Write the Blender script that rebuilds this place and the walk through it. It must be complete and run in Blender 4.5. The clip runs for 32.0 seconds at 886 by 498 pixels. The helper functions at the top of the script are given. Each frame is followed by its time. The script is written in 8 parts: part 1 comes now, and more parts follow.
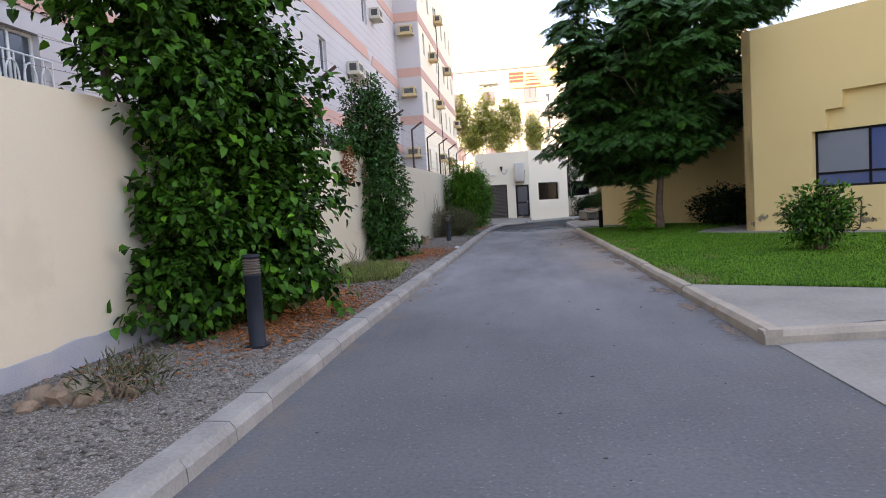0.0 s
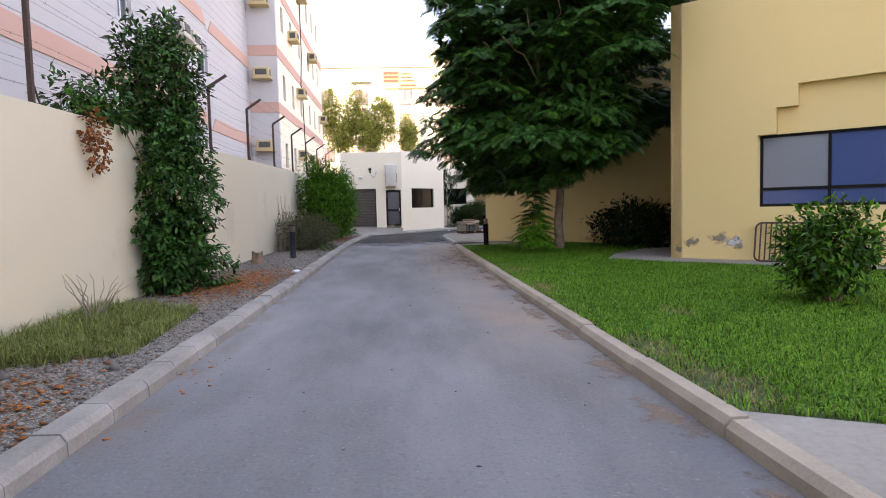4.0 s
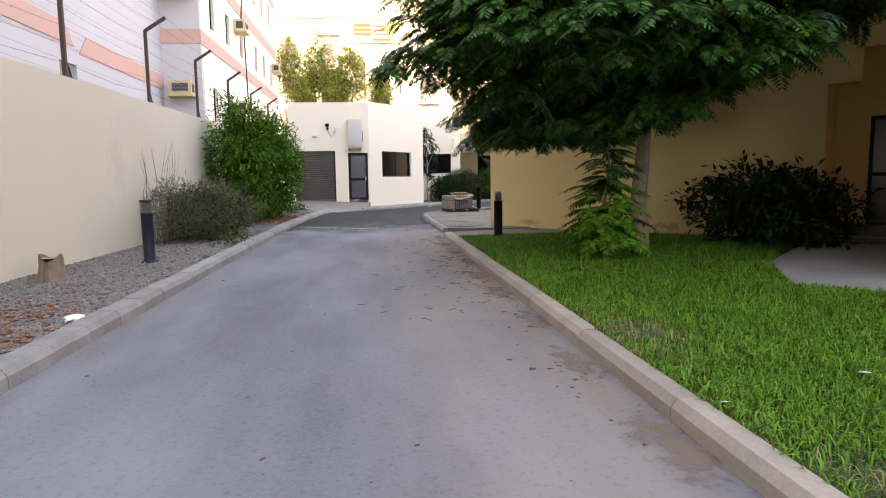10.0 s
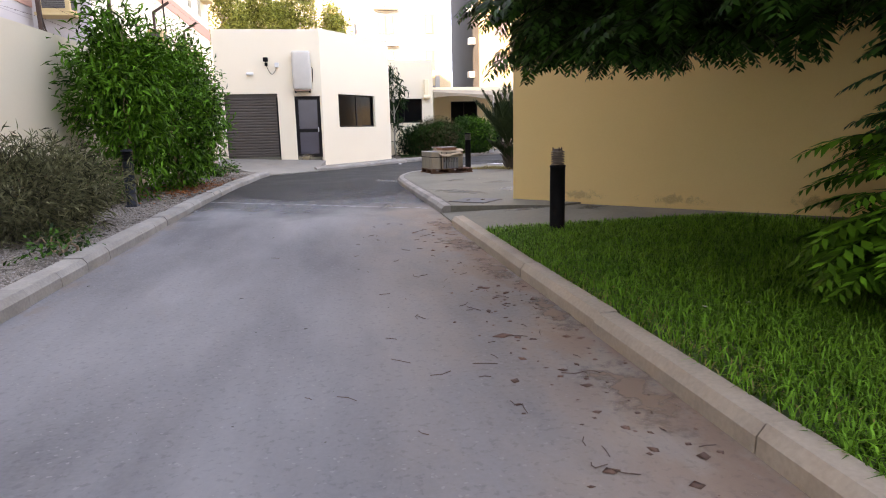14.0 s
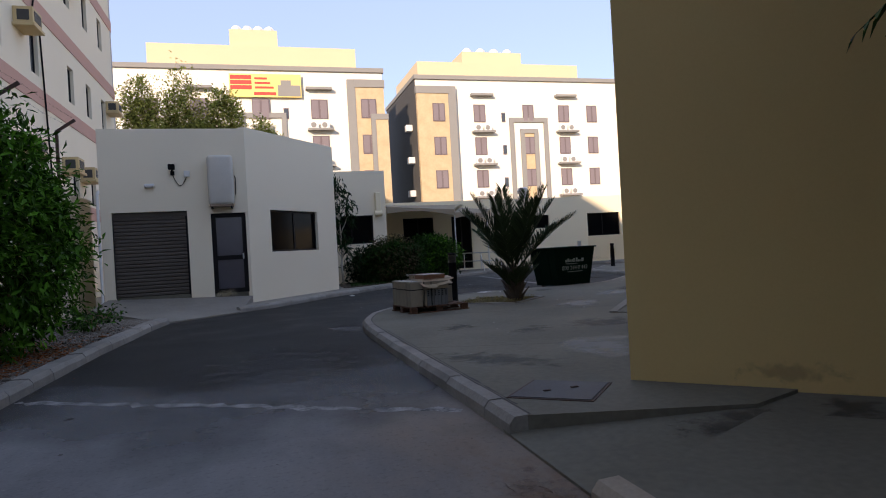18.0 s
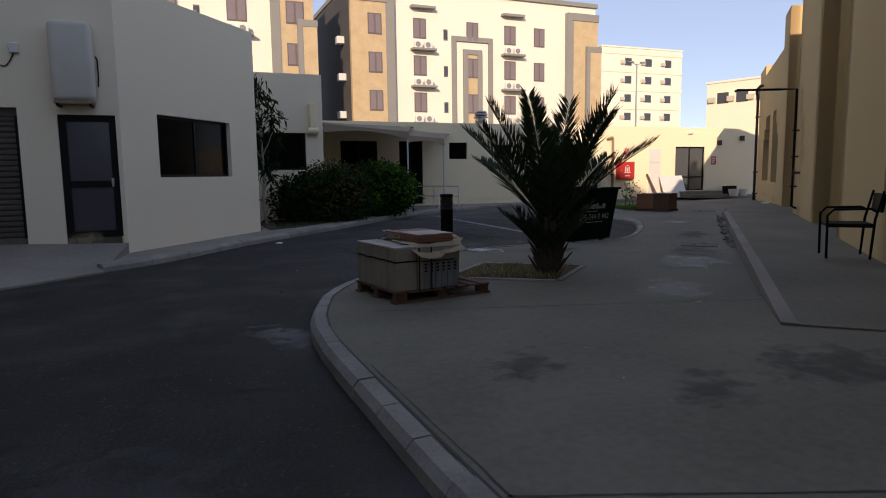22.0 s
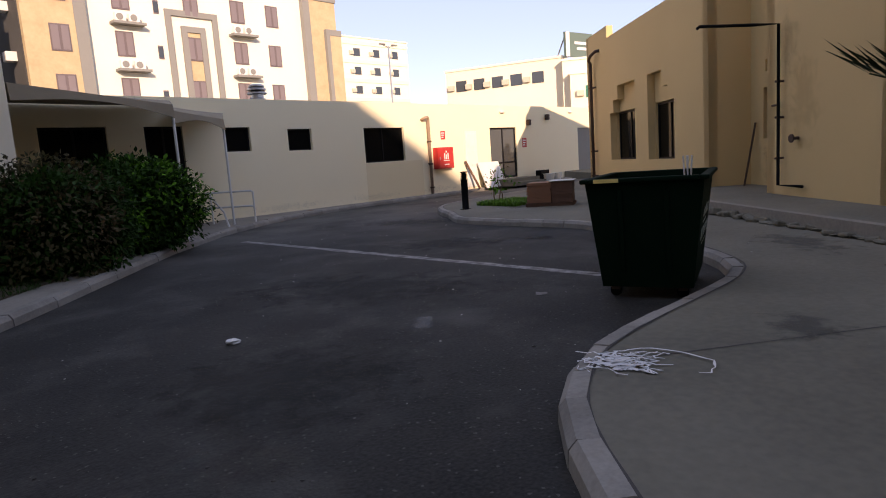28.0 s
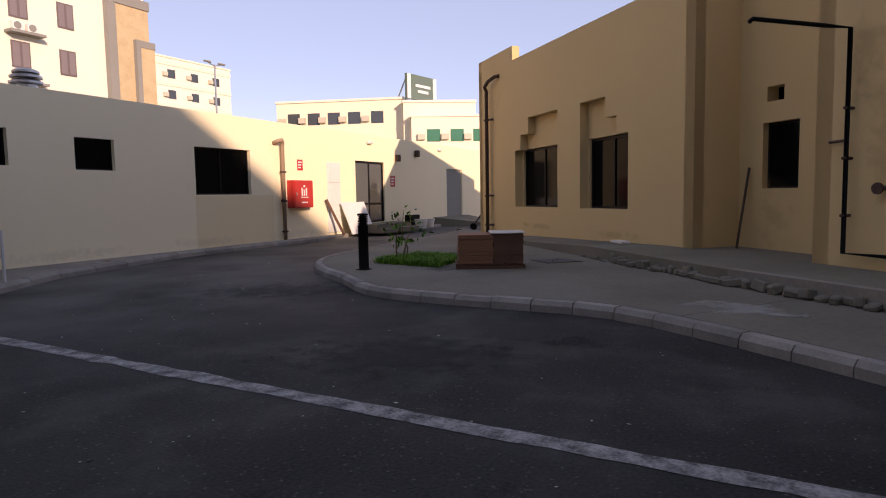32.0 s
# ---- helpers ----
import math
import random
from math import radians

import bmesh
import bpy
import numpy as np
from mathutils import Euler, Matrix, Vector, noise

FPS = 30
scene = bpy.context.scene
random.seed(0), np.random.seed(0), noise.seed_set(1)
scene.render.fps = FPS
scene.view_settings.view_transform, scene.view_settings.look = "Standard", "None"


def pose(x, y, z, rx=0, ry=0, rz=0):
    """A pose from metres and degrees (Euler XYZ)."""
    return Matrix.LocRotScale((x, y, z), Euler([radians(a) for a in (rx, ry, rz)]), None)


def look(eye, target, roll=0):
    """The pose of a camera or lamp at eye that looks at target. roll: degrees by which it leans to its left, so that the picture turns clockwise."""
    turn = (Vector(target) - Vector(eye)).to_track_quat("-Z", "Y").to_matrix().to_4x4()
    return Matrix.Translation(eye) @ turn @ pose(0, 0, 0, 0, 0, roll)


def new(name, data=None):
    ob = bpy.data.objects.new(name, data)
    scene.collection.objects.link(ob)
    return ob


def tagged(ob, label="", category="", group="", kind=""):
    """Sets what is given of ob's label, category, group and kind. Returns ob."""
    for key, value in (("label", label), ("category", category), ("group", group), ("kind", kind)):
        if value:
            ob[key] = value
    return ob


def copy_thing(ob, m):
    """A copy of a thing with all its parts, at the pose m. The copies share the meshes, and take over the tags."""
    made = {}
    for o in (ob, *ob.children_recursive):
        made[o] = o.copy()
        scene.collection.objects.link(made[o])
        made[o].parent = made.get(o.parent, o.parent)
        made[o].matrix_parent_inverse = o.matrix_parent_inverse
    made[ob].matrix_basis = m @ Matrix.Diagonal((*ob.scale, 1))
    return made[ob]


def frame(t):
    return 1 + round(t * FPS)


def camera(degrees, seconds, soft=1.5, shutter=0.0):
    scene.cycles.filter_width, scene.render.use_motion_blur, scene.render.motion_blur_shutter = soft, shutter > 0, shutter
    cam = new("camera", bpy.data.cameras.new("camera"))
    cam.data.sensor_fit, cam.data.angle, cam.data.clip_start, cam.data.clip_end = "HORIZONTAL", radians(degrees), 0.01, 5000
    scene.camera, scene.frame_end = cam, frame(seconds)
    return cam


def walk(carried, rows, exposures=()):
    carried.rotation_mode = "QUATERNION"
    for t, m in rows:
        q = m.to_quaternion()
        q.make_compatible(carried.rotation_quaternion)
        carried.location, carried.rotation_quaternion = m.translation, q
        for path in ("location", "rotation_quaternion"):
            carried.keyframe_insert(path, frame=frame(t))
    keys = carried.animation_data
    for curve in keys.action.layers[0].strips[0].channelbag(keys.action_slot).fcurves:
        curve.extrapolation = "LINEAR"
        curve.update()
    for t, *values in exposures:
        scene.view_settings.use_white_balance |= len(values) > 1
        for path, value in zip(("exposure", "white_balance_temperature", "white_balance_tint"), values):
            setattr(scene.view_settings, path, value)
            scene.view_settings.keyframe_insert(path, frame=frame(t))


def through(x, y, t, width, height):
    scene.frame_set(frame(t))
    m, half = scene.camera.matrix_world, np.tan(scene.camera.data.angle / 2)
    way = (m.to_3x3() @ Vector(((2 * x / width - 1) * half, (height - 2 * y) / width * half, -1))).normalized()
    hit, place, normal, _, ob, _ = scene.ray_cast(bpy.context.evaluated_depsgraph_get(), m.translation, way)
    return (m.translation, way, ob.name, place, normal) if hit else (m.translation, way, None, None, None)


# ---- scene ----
cam = camera(69.8, 32.0, 1.05)
PATH = [
    (0, (-0.582, 2.061, 1.442), (-0.843, 4.017, 1.309), -3.6),
    (0.5, (-0.592, 2.738, 1.43), (-0.597, 4.707, 1.247), -1.2),
    (1, (-0.523, 3.425, 1.462), (-0.451, 5.399, 1.36), -2.8),
    (1.5, (-0.597, 4.045, 1.415), (-0.581, 6.021, 1.328), 0.2),
    (2, (-0.528, 4.788, 1.431), (-0.444, 6.762, 1.334), -0.0),
    (2.5, (-0.57, 5.444, 1.486), (-0.388, 7.41, 1.387), 0.3),
    (4.5, (-0.435, 8.205, 1.471), (-0.305, 10.171, 1.298), -1.9),
    (5, (-0.419, 8.903, 1.444), (-0.206, 10.851, 1.176), -2.4),
    (5.5, (-0.353, 9.587, 1.476), (-0.25, 11.548, 1.239), -3.6),
    (6, (-0.312, 10.371, 1.436), (-0.044, 12.312, 1.166), -2.8),
    (6.5, (-0.342, 11.06, 1.421), (-0.245, 13.022, 1.189), -5.1),
    (7, (-0.354, 11.719, 1.389), (-0.261, 13.688, 1.22), -1.9),
    (7.5, (-0.235, 12.376, 1.349), (-0.106, 14.334, 1.094), -3.2),
    (8, (-0.242, 13.066, 1.327), (0.025, 15.003, 1.024), -2.1),
    (8.5, (-0.184, 13.729, 1.332), (-0.019, 15.689, 1.134), -3.2),
    (9, (-0.153, 14.584, 1.398), (0.135, 16.534, 1.228), 0.5),
    (9.5, (-0.166, 15.206, 1.324), (0.157, 17.144, 1.093), -2.1),
    (10, (-0.064, 15.872, 1.329), (0.146, 17.827, 1.111), -0.8),
    (10.5, (-0.13, 16.65, 1.357), (0.249, 18.571, 1.071), -2.6),
    (11, (-0.095, 17.348, 1.395), (0.147, 19.297, 1.157), -2.6),
    (11.5, (-0.101, 18.144, 1.334), (0.297, 20.058, 1.032), -2.5),
    (12, (-0.05, 18.942, 1.295), (0.318, 20.87, 1.046), -2.6),
    (12.5, (-0.073, 19.741, 1.304), (0.441, 21.628, 1.013), -1.3),
    (13, (-0.067, 20.42, 1.295), (0.386, 22.329, 1.05), -2.3),
    (13.5, (-0.093, 20.996, 1.3), (0.26, 22.906, 0.932), -1.2),
    (15.5, (-0.012, 23.943, 1.25), (0.298, 25.876, 0.972), -1.6),
    (16, (0.002, 24.472, 1.299), (0.203, 26.437, 1.193), -2.7),
    (16.5, (-0.034, 25.201, 1.317), (0.232, 27.161, 1.279), -1.6),
    (17, (-0.038, 25.899, 1.334), (0.333, 27.841, 1.308), -3.9),
    (17.5, (-0.019, 26.557, 1.322), (0.331, 28.504, 1.292), -0.5),
    (18, (0.03, 27.284, 1.302), (0.577, 29.186, 1.297), -3.2),
    (18.5, (0.077, 27.95, 1.316), (0.588, 29.861, 1.307), -1.5),
    (19, (0.13, 28.654, 1.297), (0.763, 30.528, 1.277), -3.5),
    (19.5, (0.236, 29.248, 1.332), (0.77, 31.152, 1.344), -1.0),
    (20, (0.278, 29.983, 1.325), (1.061, 31.799, 1.308), -2.4),
    (20.5, (0.322, 30.629, 1.321), (0.998, 32.487, 1.262), -2.0),
    (21, (0.428, 31.258, 1.367), (1.167, 33.089, 1.24), -4.1),
    (21.5, (0.456, 31.896, 1.356), (1.143, 33.74, 1.163), -2.6),
    (22, (0.563, 32.426, 1.446), (1.326, 34.236, 1.213), -0.8),
    (22.5, (0.652, 33.121, 1.441), (1.499, 34.904, 1.305), -0.7),
    (23, (0.611, 33.746, 1.413), (1.481, 35.508, 1.189), -2.0),
    (23.5, (0.697, 34.448, 1.381), (1.39, 36.285, 1.145), -2.3),
    (24, (0.699, 35.076, 1.394), (1.442, 36.899, 1.198), -1.5),
    (24.5, (0.801, 35.807, 1.418), (1.547, 37.632, 1.253), -3.3),
    (26.5, (1.245, 38.583, 1.373), (2.5, 40.092, 1.119), -4.5),
    (27, (1.487, 39.3, 1.386), (2.825, 40.747, 1.213), -3.2),
    (27.5, (1.653, 39.938, 1.412), (3.092, 41.268, 1.146), -7.2),
    (28, (1.953, 40.451, 1.4), (3.391, 41.781, 1.126), -4.0),
    (28.5, (2.23, 40.982, 1.452), (3.795, 42.165, 1.199), -4.1),
    (29, (2.67, 41.629, 1.42), (4.21, 42.859, 1.245), -1.7),
    (29.5, (3.12, 42.175, 1.395), (4.798, 43.201, 1.187), -1.8),
    (30, (3.597, 42.657, 1.364), (5.289, 43.669, 1.205), -2.7),
    (30.5, (4.02, 43.295, 1.375), (5.8, 44.137, 1.18), -3.7),
    (31, (4.272, 43.835, 1.367), (6.012, 44.753, 1.165), -2.7),
    (31.5, (4.684, 44.322, 1.369), (6.468, 45.162, 1.228), -1.6),
    (32, (5.159, 44.917, 1.355), (6.927, 45.79, 1.189), -1.0),
]
EXPOSURES = [(0.0, 3.3, 8250, 24), (1.0, 3.22, 8450, 27), (2.0, 3.34, 8550, 26), (5.0, 3.6, 8650, 27), (6.0, 3.46, 8550, 27), (7.0, 3.5, 8500, 26), (9.0, 3.88, 8950, 27), (12.0, 3.98, 9450, 27), (13.5, 4.06, 9500, 28), (15.6, 3.62, 8500, 27), (16.4, 2.82, 8050, 26), (17.2, 2.2, 7550, 24), (18.5, 1.75, 7300, 23), (20.0, 1.35, 7200, 23), (22.0, 1.38, 7600, 22), (24.0, 2.35, 7600, 22), (26.6, 2.3, 7900, 27), (27.1, 1.97, 7950, 28), (28.0, 1.83, 8050, 30), (29.0, 1.66, 8050, 32), (31.0, 1.62, 8050, 33), (32.0, 1.53, 8050, 34)]
walk(cam, [(t, look(eye, target, roll)) for t, eye, target, roll in PATH], EXPOSURES)

# ---- light: low sun from behind the flats, clear sky ----
SUN_TURN, SUN_RISE = radians(213), radians(18)
world = bpy.data.worlds.new("world")
scene.world = world
world.use_nodes = True
wn = world.node_tree.nodes
sky = wn.new("ShaderNodeTexSky")
sky.sky_type, sky.sun_disc = "NISHITA", False
sky.sun_elevation, sky.sun_rotation = SUN_RISE, SUN_TURN
sky.altitude = 2500
sky.air_density, sky.dust_density, sky.ozone_density = 1.0, 0.3, 2.0
haze = wn.new("ShaderNodeMix")
haze.data_type = "RGBA"
haze.inputs[0].default_value = 0.78
haze.inputs[7].default_value = (0.85, 1.37, 2.28, 1)
world.node_tree.links.new(sky.outputs[0], haze.inputs[6])
soft = wn.new("ShaderNodeHueSaturation")
soft.inputs["Saturation"].default_value = 0.9
world.node_tree.links.new(haze.outputs[2], soft.inputs["Color"])
world.node_tree.links.new(soft.outputs[0], wn["Background"].inputs[0])
wn["Background"].inputs[1].default_value = 0.12
sun_data = bpy.data.lights.new("sun", "SUN")
sun_data.energy, sun_data.angle, sun_data.color = 1.75, radians(0.6), (1.0, 0.88, 0.72)
sun_way = Vector((math.sin(SUN_TURN) * math.cos(SUN_RISE), math.cos(SUN_TURN) * math.cos(SUN_RISE), math.sin(SUN_RISE)))
sun = new("sun", sun_data)
sun.matrix_world = look(sun_way * 60, (0, 0, 0))


from mathutils.geometry import tessellate_polygon

# ---- materials ----
def mat(name, colour, other=None, scale=3.0, fine=60.0, amount=0.5, rough=0.8, metal=0.0, bump=0.15, depth=0.01, vary=0.0, speck=None, island=False, spec=0.4, grain=0.35, sharp=0.25):
    """A node material: two colours mixed by coarse and fine noise, with fine relief, in metres."""
    m = bpy.data.materials.new(name)
    m.use_nodes = True
    nt = m.node_tree
    n, l = nt.nodes, nt.links
    b = n["Principled BSDF"]
    tc = n.new("ShaderNodeTexCoord")
    geo = n.new("ShaderNodeNewGeometry")
    a = n.new("ShaderNodeTexNoise")
    a.inputs["Scale"].default_value, a.inputs["Detail"].default_value = scale, 5
    f = n.new("ShaderNodeTexNoise")
    f.inputs["Scale"].default_value, f.inputs["Detail"].default_value = fine, 3
    l.new(geo.outputs["Position"], a.inputs["Vector"])
    l.new(geo.outputs["Position"], f.inputs["Vector"])
    mx = n.new("ShaderNodeMath")
    mx.operation = "MULTIPLY_ADD"
    l.new(a.outputs["Fac"], mx.inputs[0])
    mx.inputs[1].default_value = 1 - grain
    half = n.new("ShaderNodeMath")
    half.operation = "MULTIPLY"
    half.inputs[1].default_value = grain
    l.new(f.outputs["Fac"], half.inputs[0])
    l.new(half.outputs[0], mx.inputs[2])
    ramp = n.new("ShaderNodeMapRange")
    ramp.inputs[1].default_value, ramp.inputs[2].default_value = 0.5 - sharp, 0.5 + sharp
    l.new(mx.outputs[0], ramp.inputs[0])
    other = other or tuple(c * 0.75 for c in colour)
    mix = n.new("ShaderNodeMix")
    mix.data_type = "RGBA"
    am = n.new("ShaderNodeMath")
    am.operation = "MULTIPLY"
    am.inputs[1].default_value = amount
    l.new(ramp.outputs[0], am.inputs[0])
    l.new(am.outputs[0], mix.inputs[0])
    mix.inputs[6].default_value, mix.inputs[7].default_value = (*colour, 1), (*other, 1)
    out = mix.outputs[2]
    if speck:
        v = n.new("ShaderNodeTexVoronoi")
        v.inputs["Scale"].default_value = speck[0]
        l.new(geo.outputs["Position"], v.inputs["Vector"])
        r = n.new("ShaderNodeSeparateColor")
        l.new(v.outputs["Color"], r.inputs[0])
        g = n.new("ShaderNodeMath")
        g.operation = "GREATER_THAN"
        g.inputs[1].default_value = 1 - speck[1]
        l.new(r.outputs[0], g.inputs[0])
        m2 = n.new("ShaderNodeMix")
        m2.data_type = "RGBA"
        l.new(g.outputs[0], m2.inputs[0])
        l.new(out, m2.inputs[6])
        m2.inputs[7].default_value = (*speck[2], 1)
        out = m2.outputs[2]
    if vary:
        hv = n.new("ShaderNodeHueSaturation")
        rnd = n.new("ShaderNodeMapRange")
        rnd.inputs[3].default_value, rnd.inputs[4].default_value = 1 - vary, 1 + vary
        if island:
            l.new(geo.outputs["Random Per Island"], rnd.inputs[0])
        else:
            l.new(n.new("ShaderNodeObjectInfo").outputs["Random"], rnd.inputs[0])
        l.new(rnd.outputs[0], hv.inputs["Value"])
        l.new(out, hv.inputs["Color"])
        out = hv.outputs[0]
    l.new(out, b.inputs["Base Color"])
    b.inputs["Roughness"].default_value, b.inputs["Metallic"].default_value = rough, metal
    b.inputs["Specular IOR Level"].default_value = spec
    if bump:
        bp = n.new("ShaderNodeBump")
        bp.inputs["Strength"].default_value, bp.inputs["Distance"].default_value = bump, depth
        l.new(f.outputs["Fac"], bp.inputs["Height"])
        l.new(bp.outputs[0], b.inputs["Normal"])
    return m


def leaf_mat(name, colour, other, vary=0.35, rough=0.55, through=0.25, spec=0.08):
    m = mat(name, colour, other, scale=1.2, fine=20, amount=0.8, rough=rough, bump=0, vary=vary, island=True, spec=spec)
    nt = m.node_tree
    b = nt.nodes["Principled BSDF"]
    tr = nt.nodes.new("ShaderNodeBsdfTranslucent")
    nt.links.new(b.inputs["Base Color"].links[0].from_socket, tr.inputs[0])
    ms = nt.nodes.new("ShaderNodeMixShader")
    ms.inputs[0].default_value = through
    nt.links.new(b.outputs[0], ms.inputs[1])
    nt.links.new(tr.outputs[0], ms.inputs[2])
    nt.links.new(ms.outputs[0], nt.nodes["Material Output"].inputs[0])
    return m


def glass_mat(name, tint, rough=0.05, spec=0.6):
    m = mat(name, tint, tuple(c * 0.8 for c in tint), scale=0.7, fine=8, amount=0.5, rough=rough, bump=0, spec=spec)
    return m


ASPHALT = mat("asphalt", (0.0135, 0.0132, 0.0122), (0.044, 0.0427, 0.0388), scale=0.8, fine=42, sharp=0.16, amount=0.9, rough=0.8, bump=0.7, depth=0.007, speck=(70, 0.012, (0.075, 0.072, 0.066)), grain=0.55, spec=0.16)
GROUND = mat("sandy_ground", (0.32, 0.27, 0.2), (0.24, 0.2, 0.15), scale=0.2, fine=20, rough=0.95)
CONCRETE = mat("concrete", (0.195, 0.179, 0.136), (0.1, 0.093, 0.071), scale=0.6, fine=18, sharp=0.19, amount=0.9, rough=0.9, bump=0.25, depth=0.004)
PALE_CONCRETE = mat("pale_concrete", (0.285, 0.259, 0.22), (0.155, 0.14, 0.12), scale=0.9, fine=22, sharp=0.2, amount=0.9, rough=0.9, bump=0.25, depth=0.004)
KERB = mat("kerb_concrete", (0.305, 0.281, 0.247), (0.155, 0.142, 0.125), scale=2.5, fine=40, sharp=0.18, amount=0.8, rough=0.92, bump=0.3, depth=0.004, vary=0.13)
KERB_TAN = mat("kerb_tan", (0.4, 0.33, 0.25), (0.22, 0.18, 0.14), scale=2.0, fine=40, sharp=0.18, amount=0.8, rough=0.92, bump=0.3, depth=0.004, vary=0.1)
CREAM = mat("cream_render", (0.9, 0.785, 0.545), (0.85, 0.73, 0.5), scale=0.5, fine=45, amount=0.6, rough=0.88, bump=0.18, depth=0.004)
PATCHED = mat("repainted_cream", (0.83, 0.69, 0.44), (0.77, 0.63, 0.4), scale=0.5, fine=45, amount=0.6, rough=0.88, bump=0.18, depth=0.004)
YELLOW = mat("yellow_render", (0.745, 0.54, 0.238), (0.645, 0.455, 0.192), scale=0.45, fine=45, amount=0.6, rough=0.88, bump=0.18, depth=0.004)
# the building's yellow again, with the yard's shade and light hue mixed in
YELLOW_SHADED = mat("yellow_render_shaded", (0.66, 0.485, 0.245), (0.57, 0.41, 0.2), scale=0.45, fine=45, amount=0.6, rough=0.88, bump=0.18, depth=0.004)
BEIGE = mat("beige_wall_render", (0.65, 0.57, 0.42), (0.57, 0.5, 0.365), scale=0.6, fine=40, amount=0.7, rough=0.9, bump=0.22, depth=0.005)
OFFWHITE = mat("offwhite_render", (0.86, 0.76, 0.58), (0.8, 0.7, 0.53), scale=0.5, fine=45, amount=0.6, rough=0.88, bump=0.18, depth=0.004)
PINKGREY = mat("grey_pink_render", (0.56, 0.52, 0.5), (0.47, 0.43, 0.41), scale=0.4, fine=30, amount=0.7, rough=0.9, bump=0.2)
PINK = mat("pink_band", (0.62, 0.36, 0.28), (0.54, 0.32, 0.25), scale=0.6, fine=30, amount=0.7, rough=0.9, bump=0.15)
WHITE = mat("white_stone", (0.79, 0.74, 0.62), (0.73, 0.68, 0.56), scale=0.25, fine=4, amount=0.6, rough=0.85, bump=0.05)
GREYSTONE = mat("grey_stone", (0.25, 0.245, 0.225), (0.2, 0.195, 0.18), scale=0.5, fine=6, rough=0.85, bump=0.05)
# dark side cladding, with the neighbouring block's shade in its colour
SHADEDSTONE = mat("shaded_cladding", (0.075, 0.072, 0.068), (0.05, 0.048, 0.046), scale=0.5, fine=6, rough=0.8, bump=0.05)
TANSTONE = mat("tan_stone", (0.57, 0.44, 0.27), (0.4, 0.29, 0.165), scale=1.1, fine=5, amount=0.8, rough=0.85, bump=0.05)
ROOFTAN = mat("roof_tan", (0.62, 0.5, 0.32), (0.56, 0.45, 0.29), scale=0.3, fine=6, rough=0.85, bump=0.05)
MAROON = mat("window_maroon", (0.16, 0.125, 0.125), (0.12, 0.092, 0.092), scale=1, fine=10, rough=0.3, bump=0)
MAUVE = mat("window_mauve_pane", (0.215, 0.178, 0.18), (0.18, 0.145, 0.147), scale=1, fine=10, rough=0.3, bump=0)
FARGLASS = glass_mat("far_window_glass", (0.06, 0.07, 0.08), 0.15)
GLASS = glass_mat("dark_window_glass", (0.004, 0.0045, 0.005), 0.1, 0.05)
BLIND = mat("window_blind", (0.2, 0.21, 0.23), (0.16, 0.17, 0.19), scale=2, fine=60, rough=0.35, bump=0.02, spec=0.6)
BLUEGLASS = glass_mat("blue_reflecting_glass", (0.06, 0.09, 0.2), 0.06, 0.6)
FRAME = mat("dark_bronze_frame", (0.009, 0.0075, 0.008), (0.014, 0.012, 0.012), scale=4, fine=60, rough=0.5, bump=0.02, spec=0.15)
SHUTTER = mat("brown_shutter", (0.075, 0.061, 0.051), (0.11, 0.09, 0.075), scale=1.5, fine=40, amount=0.8, rough=0.6, bump=0.05)
PURPLE = mat("mauve_door_panel", (0.075, 0.068, 0.082), (0.05, 0.046, 0.056), scale=2, fine=40, rough=0.2, bump=0.02, spec=0.5)
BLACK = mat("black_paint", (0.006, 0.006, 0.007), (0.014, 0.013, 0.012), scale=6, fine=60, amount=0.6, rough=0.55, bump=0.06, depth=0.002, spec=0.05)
BLUEBLACK = mat("blue_black_paint", (0.012, 0.016, 0.023), (0.025, 0.028, 0.034), scale=6, fine=60, amount=0.6, rough=0.5, bump=0.06, depth=0.002, spec=0.2)
LOUVRE = mat("bollard_louvre", (0.2, 0.15, 0.12), (0.12, 0.09, 0.075), scale=9, fine=80, amount=0.9, rough=0.6, bump=0.05)
LOUVRE_GREY = mat("bollard_louvre_grey", (0.075, 0.064, 0.052), (0.04, 0.034, 0.028), scale=9, fine=80, amount=0.9, rough=0.5, bump=0.05)
RUST = mat("rusty_steel", (0.09, 0.05, 0.035), (0.05, 0.03, 0.022), scale=7, fine=60, amount=0.9, rough=0.8, bump=0.15, depth=0.003)
PIPE = mat("tan_pipe", (0.36, 0.26, 0.18), (0.26, 0.17, 0.12), scale=4, fine=50, amount=0.8, rough=0.55, bump=0.05)
WHITEPAINT = mat("white_paint", (0.72, 0.71, 0.68), (0.6, 0.58, 0.54), scale=3, fine=50, amount=0.6, rough=0.5, bump=0.05)
ACWHITE = mat("weathered_ac_casing", (0.58, 0.53, 0.42), (0.46, 0.4, 0.3), scale=3, fine=40, amount=0.8, rough=0.6, bump=0.05)
ACYELLOW = mat("yellowed_ac_casing", (0.62, 0.47, 0.24), (0.5, 0.36, 0.18), scale=3, fine=40, amount=0.8, rough=0.6, bump=0.05)
ACDARK = mat("ac_grille_dark", (0.05, 0.05, 0.05), (0.08, 0.07, 0.06), scale=5, fine=60, rough=0.6, bump=0.05)
TAPE = mat("grey_cover_sheet", (0.62, 0.58, 0.5), (0.5, 0.47, 0.41), scale=3, fine=30, amount=0.9, rough=0.55, bump=0.2, depth=0.006)
RED = mat("red_enamel", (0.5, 0.035, 0.03), (0.42, 0.03, 0.025), scale=3, fine=40, rough=0.35, bump=0.02)
